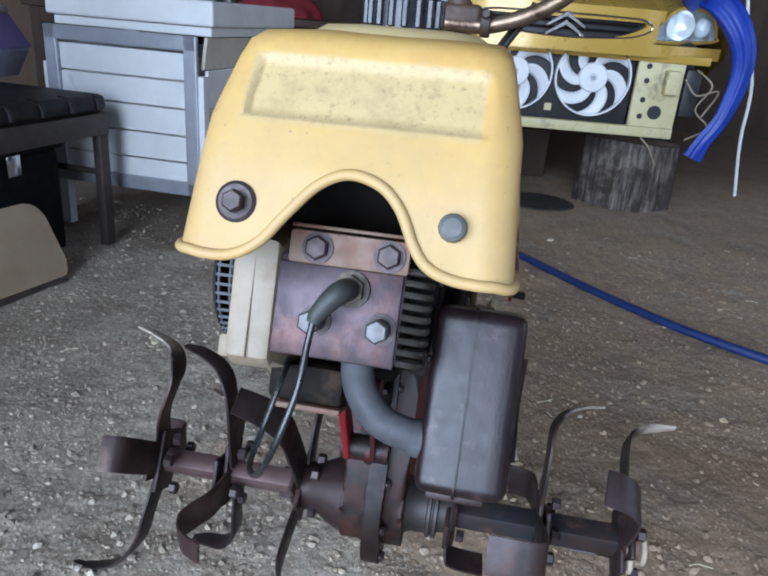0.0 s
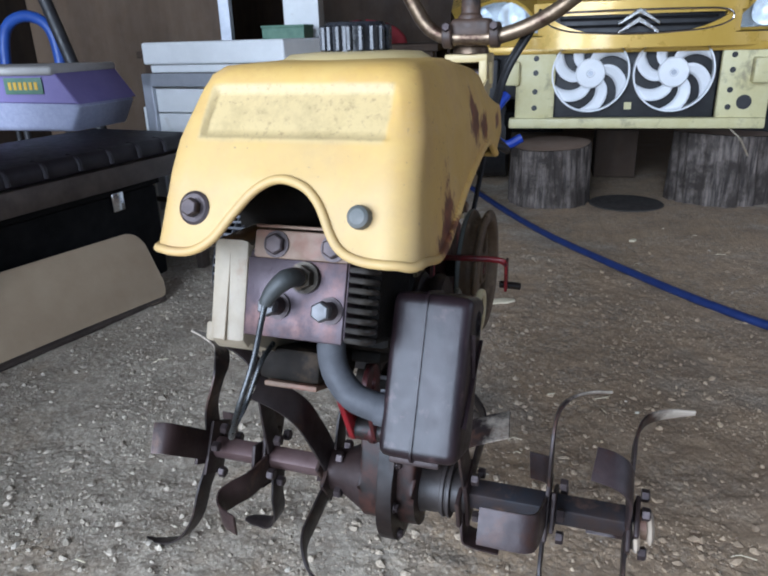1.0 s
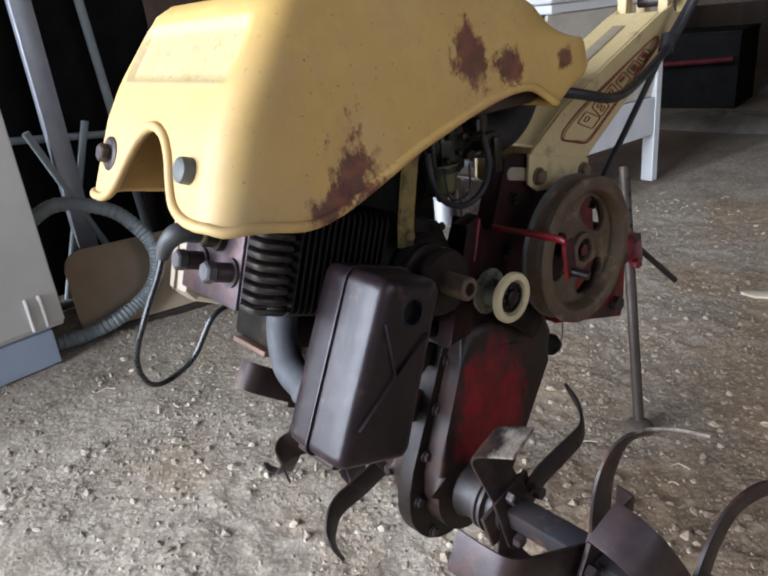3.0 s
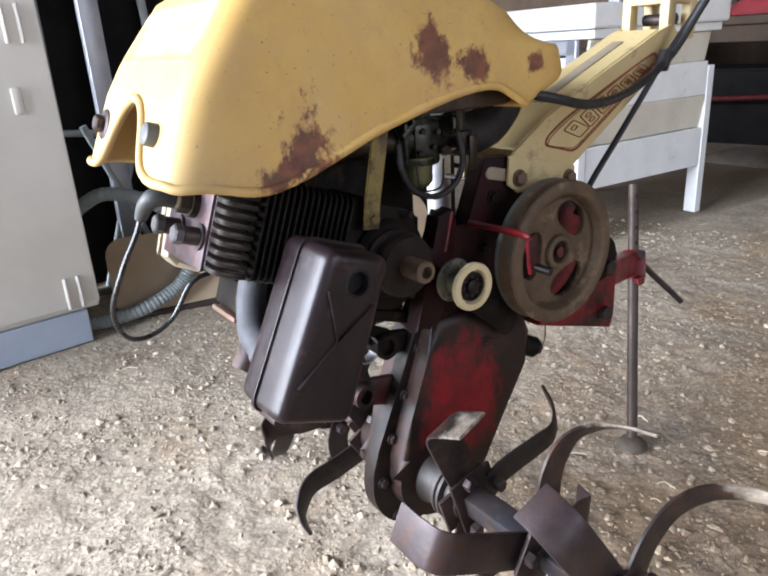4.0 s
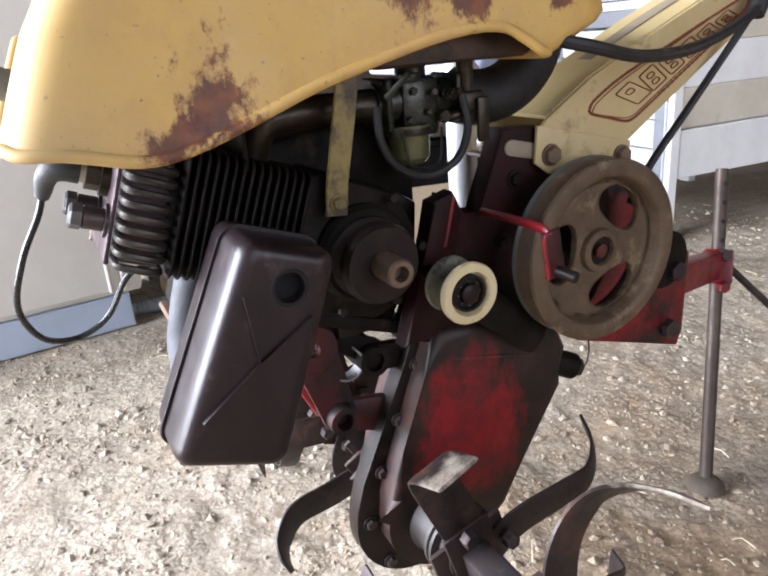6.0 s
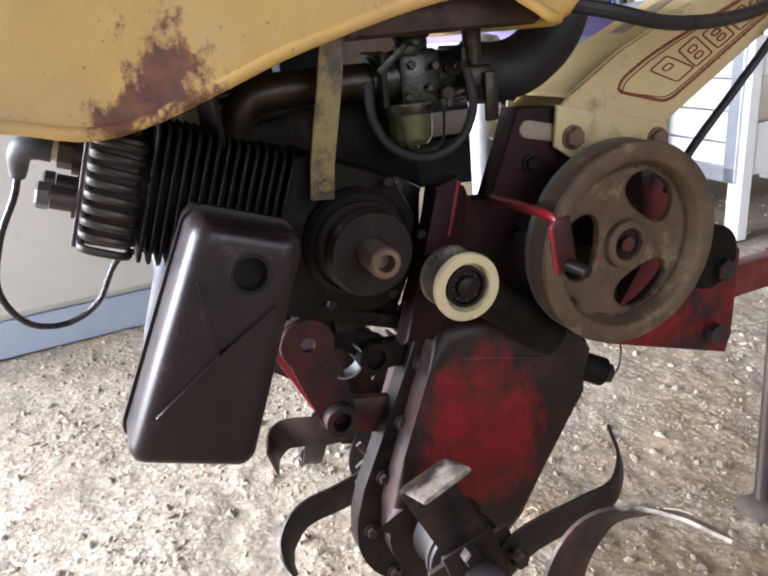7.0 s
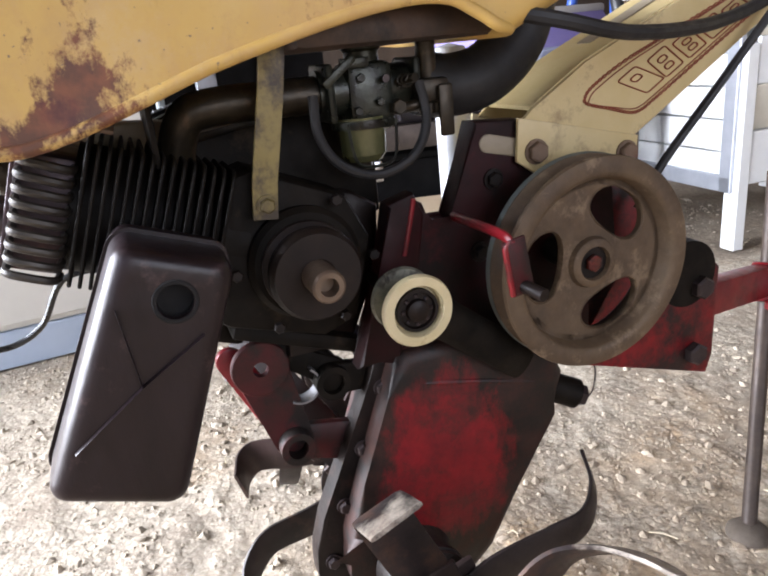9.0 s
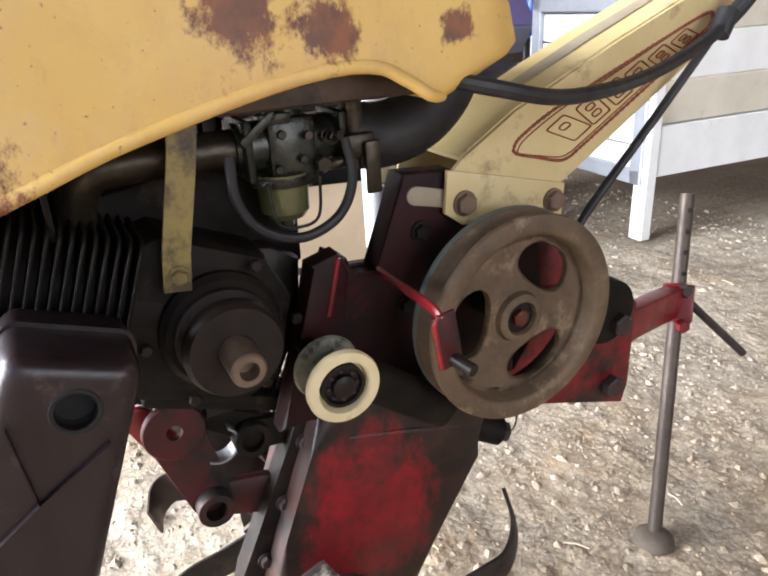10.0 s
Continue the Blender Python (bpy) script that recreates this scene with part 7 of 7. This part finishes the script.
# station: place on the axle, its turn, then blades as (kind, knots of u, radius and angle)
STATIONS = (
    (-0.298, 62, (
        ("long", ((-0.304, 0.020, 78), (-0.298, 0.074, 90), (-0.284, 0.127, 85), (-0.300, 0.156, 73), (-0.336, 0.170, 68), (-0.368, 0.176, 65))),
        ("long", ((-0.304, 0.020, -102), (-0.306, 0.066, -124), (-0.318, 0.113, -115), (-0.348, 0.154, -109), (-0.385, 0.174, -106), (-0.428, 0.180, -104))),
        ("tab", ((-0.302, 0.020, 146), (-0.301, 0.090, 143), (-0.303, 0.114, 143), (-0.311, 0.126, 143), (-0.328, 0.130, 144))),
        ("tab", ((-0.296, 0.020, -20), (-0.298, 0.052, -3), (-0.306, 0.068, -4), (-0.330, 0.073, -5))),
    )),
    (-0.203, 72, (
        ("long", ((-0.197, 0.020, 88), (-0.194, 0.091, 99), (-0.196, 0.136, 97), (-0.212, 0.160, 91), (-0.240, 0.173, 88), (-0.268, 0.178, 87))),
        ("long", ((-0.193, 0.020, -84), (-0.190, 0.057, -105), (-0.194, 0.096, -95), (-0.215, 0.129, -89), (-0.245, 0.139, -86), (-0.268, 0.141, -86))),
        ("tab", ((-0.200, 0.020, -160), (-0.206, 0.062, -173), (-0.220, 0.088, -174), (-0.227, 0.106, -173), (-0.219, 0.122, -170), (-0.194, 0.131, -168))),
        ("tab", ((-0.208, 0.020, 22), (-0.210, 0.077, 48), (-0.220, 0.098, 48), (-0.250, 0.103, 46))),
    )),
    (-0.098, 30, (
        ("broad", ((-0.100, 0.020, 108), (-0.101, 0.097, 118), (-0.105, 0.152, 119), (-0.122, 0.184, 119), (-0.156, 0.206, 119))),
        ("long", ((-0.100, 0.020, -124), (-0.101, 0.075, -154), (-0.097, 0.121, -161), (-0.084, 0.149, -158), (-0.071, 0.160, -154), (-0.059, 0.164, -149))),
        ("long", ((-0.096, 0.020, 40), (-0.094, 0.082, 63), (-0.088, 0.127, 54), (-0.068, 0.152, 45), (-0.045, 0.164, 40))),
        ("tab", ((-0.100, 0.020, -42), (-0.101, 0.045, -41), (-0.109, 0.056, -41), (-0.145, 0.063, -41))),
    )),
    (0.098, 17, (
        ("long", ((0.104, 0.020, -8), (0.104, 0.057, 17), (0.105, 0.114, 14), (0.100, 0.151, 12), (0.080, 0.178, 15), (0.053, 0.192, 21))),
        ("tab", ((0.104, 0.020, 101), (0.104, 0.103, 112), (0.109, 0.131, 112), (0.130, 0.147, 111), (0.164, 0.160, 109))),
        ("tab", ((0.100, 0.020, -75), (0.101, 0.056, -96), (0.110, 0.071, -95), (0.152, 0.076, -94))),
    )),
    (0.213, 62, (
        ("long", ((0.213, 0.020, 66), (0.213, 0.088, 81), (0.216, 0.128, 73), (0.230, 0.148, 64), (0.254, 0.159, 59), (0.282, 0.164, 56))),
        ("long", ((0.211, 0.020, -104), (0.211, 0.079, -131), (0.215, 0.127, -120), (0.228, 0.157, -114), (0.243, 0.167, -111))),
        ("tab", ((0.211, 0.020, 163), (0.210, 0.117, 155), (0.203, 0.148, 155), (0.180, 0.155, 155), (0.144, 0.154, 155))),
        ("tab", ((0.211, 0.020, -17), (0.210, 0.062, 3), (0.203, 0.092, -4), (0.178, 0.105, -6))),
    )),
    (0.315, 40, (
        ("long", ((0.315, 0.020, 44), (0.316, 0.069, 56), (0.319, 0.110, 46), (0.331, 0.144, 35), (0.358, 0.166, 30), (0.398, 0.177, 29))),
        ("long", ((0.313, 0.020, -110), (0.313, 0.083, -137), (0.318, 0.132, -127), (0.335, 0.162, -121), (0.363, 0.172, -118))),
        ("tab", ((0.313, 0.020, 116), (0.312, 0.090, 122), (0.306, 0.129, 122), (0.288, 0.148, 121), (0.266, 0.152, 120))),
        ("tab", ((0.313, 0.020, -42), (0.312, 0.049, -41), (0.304, 0.069, -41), (0.265, 0.077, -41))),
    )),
)
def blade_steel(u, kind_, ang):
    """Steel by place and angle: upward blades take the pale-tipped steel, others stay dark."""
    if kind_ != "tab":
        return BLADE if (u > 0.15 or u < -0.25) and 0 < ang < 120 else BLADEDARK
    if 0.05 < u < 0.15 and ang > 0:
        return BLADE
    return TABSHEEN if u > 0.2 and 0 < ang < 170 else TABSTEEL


for u, phase, blades in STATIONS:
    sm = pose(0, AXV, AXW, phase, 0, 0)
    st = part("tine_plate", box(B(), (u, 0, 0), (0.006, 0.084, 0.052), sm, 0.002), TINE, tiller, "rusty tine plate")
    part("tine_plate_cross", box(B(), (u + 0.0085 * (1 if u > 0 else -1), 0, 0), (0.006, 0.052, 0.084), sm, 0.002), TINE, st)
    for kind_, way in blades:
        long_ = kind_ == "long"
        ang = way[1][2]
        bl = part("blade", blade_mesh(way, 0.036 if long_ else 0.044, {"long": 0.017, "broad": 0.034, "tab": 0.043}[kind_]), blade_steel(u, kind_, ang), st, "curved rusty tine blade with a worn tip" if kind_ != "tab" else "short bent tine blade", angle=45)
        bl.matrix_basis = pose(0, AXV, AXW)
        bo = new("tine_bolt", station_bolt)
        bo.parent = st
        bo.matrix_basis = pose(u + 0.012, AXV, AXW, ang - 90, 0, 0) @ pose(0, 0, 0.036)
part("axle_end", rod(B(), (0.322, AXV, AXW), (0.343, AXV, AXW), 0.019, seg=20), RUSTPLATE, tiller, "rusty axle end")
for u_, dv, dw, r_ in ((0.324, -0.022, -0.004, 0.021), (0.340, -0.010, 0.006, 0.024)):
    part("mud_cake", lathe(B(), (u_, AXV + dv, AXW + dw), (1, 0.1, 0.05), [(-0.004, 0.0), (-0.0035, r_ * 0.8), (0.0, r_), (0.004, r_ * 0.75), (0.005, 0.0)], 14), PALEMUD, tiller, "cake of pale dried mud")

# ---- loose grit and chips on the floor ----
def crumbs():
    """Thousands of uneven stones and clods, larger ones rarer, thickest on the gravelly side."""
    rng = np.random.default_rng(11)
    ball = bmesh.new()
    bmesh.ops.create_icosphere(ball, subdivisions=1, radius=1.0)
    base = np.array([v.co[:] for v in ball.verts])
    tri = np.array([[v.index for v in f.verts] for f in ball.faces])
    ball.free()
    n = 110000
    x, y = rng.uniform(-1.3, 1.5, n), rng.uniform(0.30, 2.6, n)
    patch = np.array([noise.noise((a * 4, b * 4, 2.2)) for a, b in zip(x, y)])
    keep = rng.random(n) < np.clip(0.75 + 1.1 * patch, 0.05, 1) * np.clip(1.0 - 0.55 * (x - 0.05), 0.22, 1.0) * np.clip(1.25 - 0.45 * y, 0.25, 1.0)
    x, y = x[keep], y[keep]
    n = len(x)
    size = np.minimum(0.00120 * (1 - rng.random(n)) ** -0.46, 0.0088)
    z = np.array([noise.noise((a * 6, b * 6, 0.3)) * 0.006 + noise.noise((a * 26, b * 26, 1.7)) * 0.0035 + max(0.0, noise.noise((a * 40, b * 40, 4.1))) * 0.0040 for a, b in zip(x, y)]) - 0.004
    pts = base[None] * (1 + rng.uniform(-0.32, 0.32, (n, len(base), 1))) * rng.uniform(0.65, 1.25, (n, 1, 3)) * np.array([1, 1, 0.72])
    turn, tip = rng.uniform(0, 6.28, (2, n, 1))
    tip = 0.35 * np.sin(tip)
    px = pts[..., 0] * np.cos(turn) - pts[..., 1] * np.sin(turn)
    py = pts[..., 0] * np.sin(turn) + pts[..., 1] * np.cos(turn)
    pz = pts[..., 2] + px * tip
    vs = np.stack([x[:, None] + px * size[:, None], y[:, None] + py * size[:, None], z[:, None] + (pz - 0.05) * size[:, None]], -1).reshape(-1, 3)
    fs = (tri[None] + (np.arange(n) * len(base))[:, None, None]).reshape(-1)
    me = bpy.data.meshes.new("dirt_crumbs")
    me.vertices.add(len(vs))
    me.vertices.foreach_set("co", vs.ravel())
    me.loops.add(len(fs))
    me.loops.foreach_set("vertex_index", fs)
    me.polygons.add(len(fs) // 3)
    me.polygons.foreach_set("loop_start", np.arange(0, len(fs), 3))
    me.polygons.foreach_set("use_smooth", np.zeros(len(fs) // 3, dtype=bool))
    me.update(calc_edges=True)
    me.materials.append(GRIT)
    return tagged(new("dirt_crumbs", me), "loose dirt crumbs and pale grit strewn on the ground", "grit", kind="stuff")


def straw():
    """Bits of straw and thin twigs lying about."""
    rs = random.Random(5)
    bm = B()
    for i in range(45):
        x, y, a, l = rs.uniform(-0.9, 1.5), rs.uniform(0.6, 2.8), rs.uniform(0, 6.28), rs.uniform(0.006, 0.020)
        dx, dy, b = math.cos(a) * l, math.sin(a) * l, rs.uniform(-0.006, 0.006)
        pipe(bm, [(x - dx, y - dy, 0.004), (x + b, y - b, 0.006), (x + dx, y + dy, 0.003)], rs.uniform(0.0006, 0.0013), 5, 2)
    return tagged(part("straw", bm, PALEWOOD, None, "bits of pale straw and twigs on the dirt"), category="straw", kind="stuff")


k = Nodes("mixed_grit")
isl = k.n("ShaderNodeNewGeometry").outputs["Random Per Island"]
sepg = k.n("ShaderNodeSeparateXYZ")
k.link(k.co, sepg.inputs[0])
east_tone = k.mix(k.remap(isl, 0.0, 0.85), (0.23, 0.164, 0.104), (0.40, 0.295, 0.191))
west_tone = k.mix(k.remap(isl, 0.0, 0.85), (0.27, 0.227, 0.172), (0.54, 0.466, 0.364))
tone = k.mix(k.remap(sepg.outputs[0], 0.45, -0.35), east_tone, west_tone)
tone = k.mix(k.mul(k.remap(k.noise(420.0, 4.0, 0.7), 0.45, 0.65), 0.4), tone, (0.20, 0.155, 0.11))
k.colour(k.mix(k.remap(isl, 0.978, 0.990), tone, (0.48, 0.425, 0.34)))
k.b.inputs["Roughness"].default_value = 0.9
GRIT = k.m
crumbs()
straw()


def chip(x, y, long_, wide, turn, label):
    bm = prism(B(), [(long_ * math.cos(a) * (1 + 0.12 * math.sin(3 * a)), wide * math.sin(a) * (1 + 0.15 * math.sin(2 * a + 1))) for a in [2 * math.pi * j / 18 for j in range(18)]], 0.0, 0.007, 0.002, None, 'w')
    ob = tagged(part("wood_chip", bm, PALEWOOD, None, label, angle=40), category="chip", group="chips on the dirt")
    ob.matrix_world = pose(x, y, -0.004, 0, 0, turn)


chip(0.145, 1.90, 0.052, 0.020, 15, "pale tan wood chip on the dirt")
chip(0.62, 2.62, 0.018, 0.012, 50, "small pale wood chip on the dirt")
chip(-0.52, 1.45, 0.022, 0.011, 110, "small pale wood chip on the dirt")
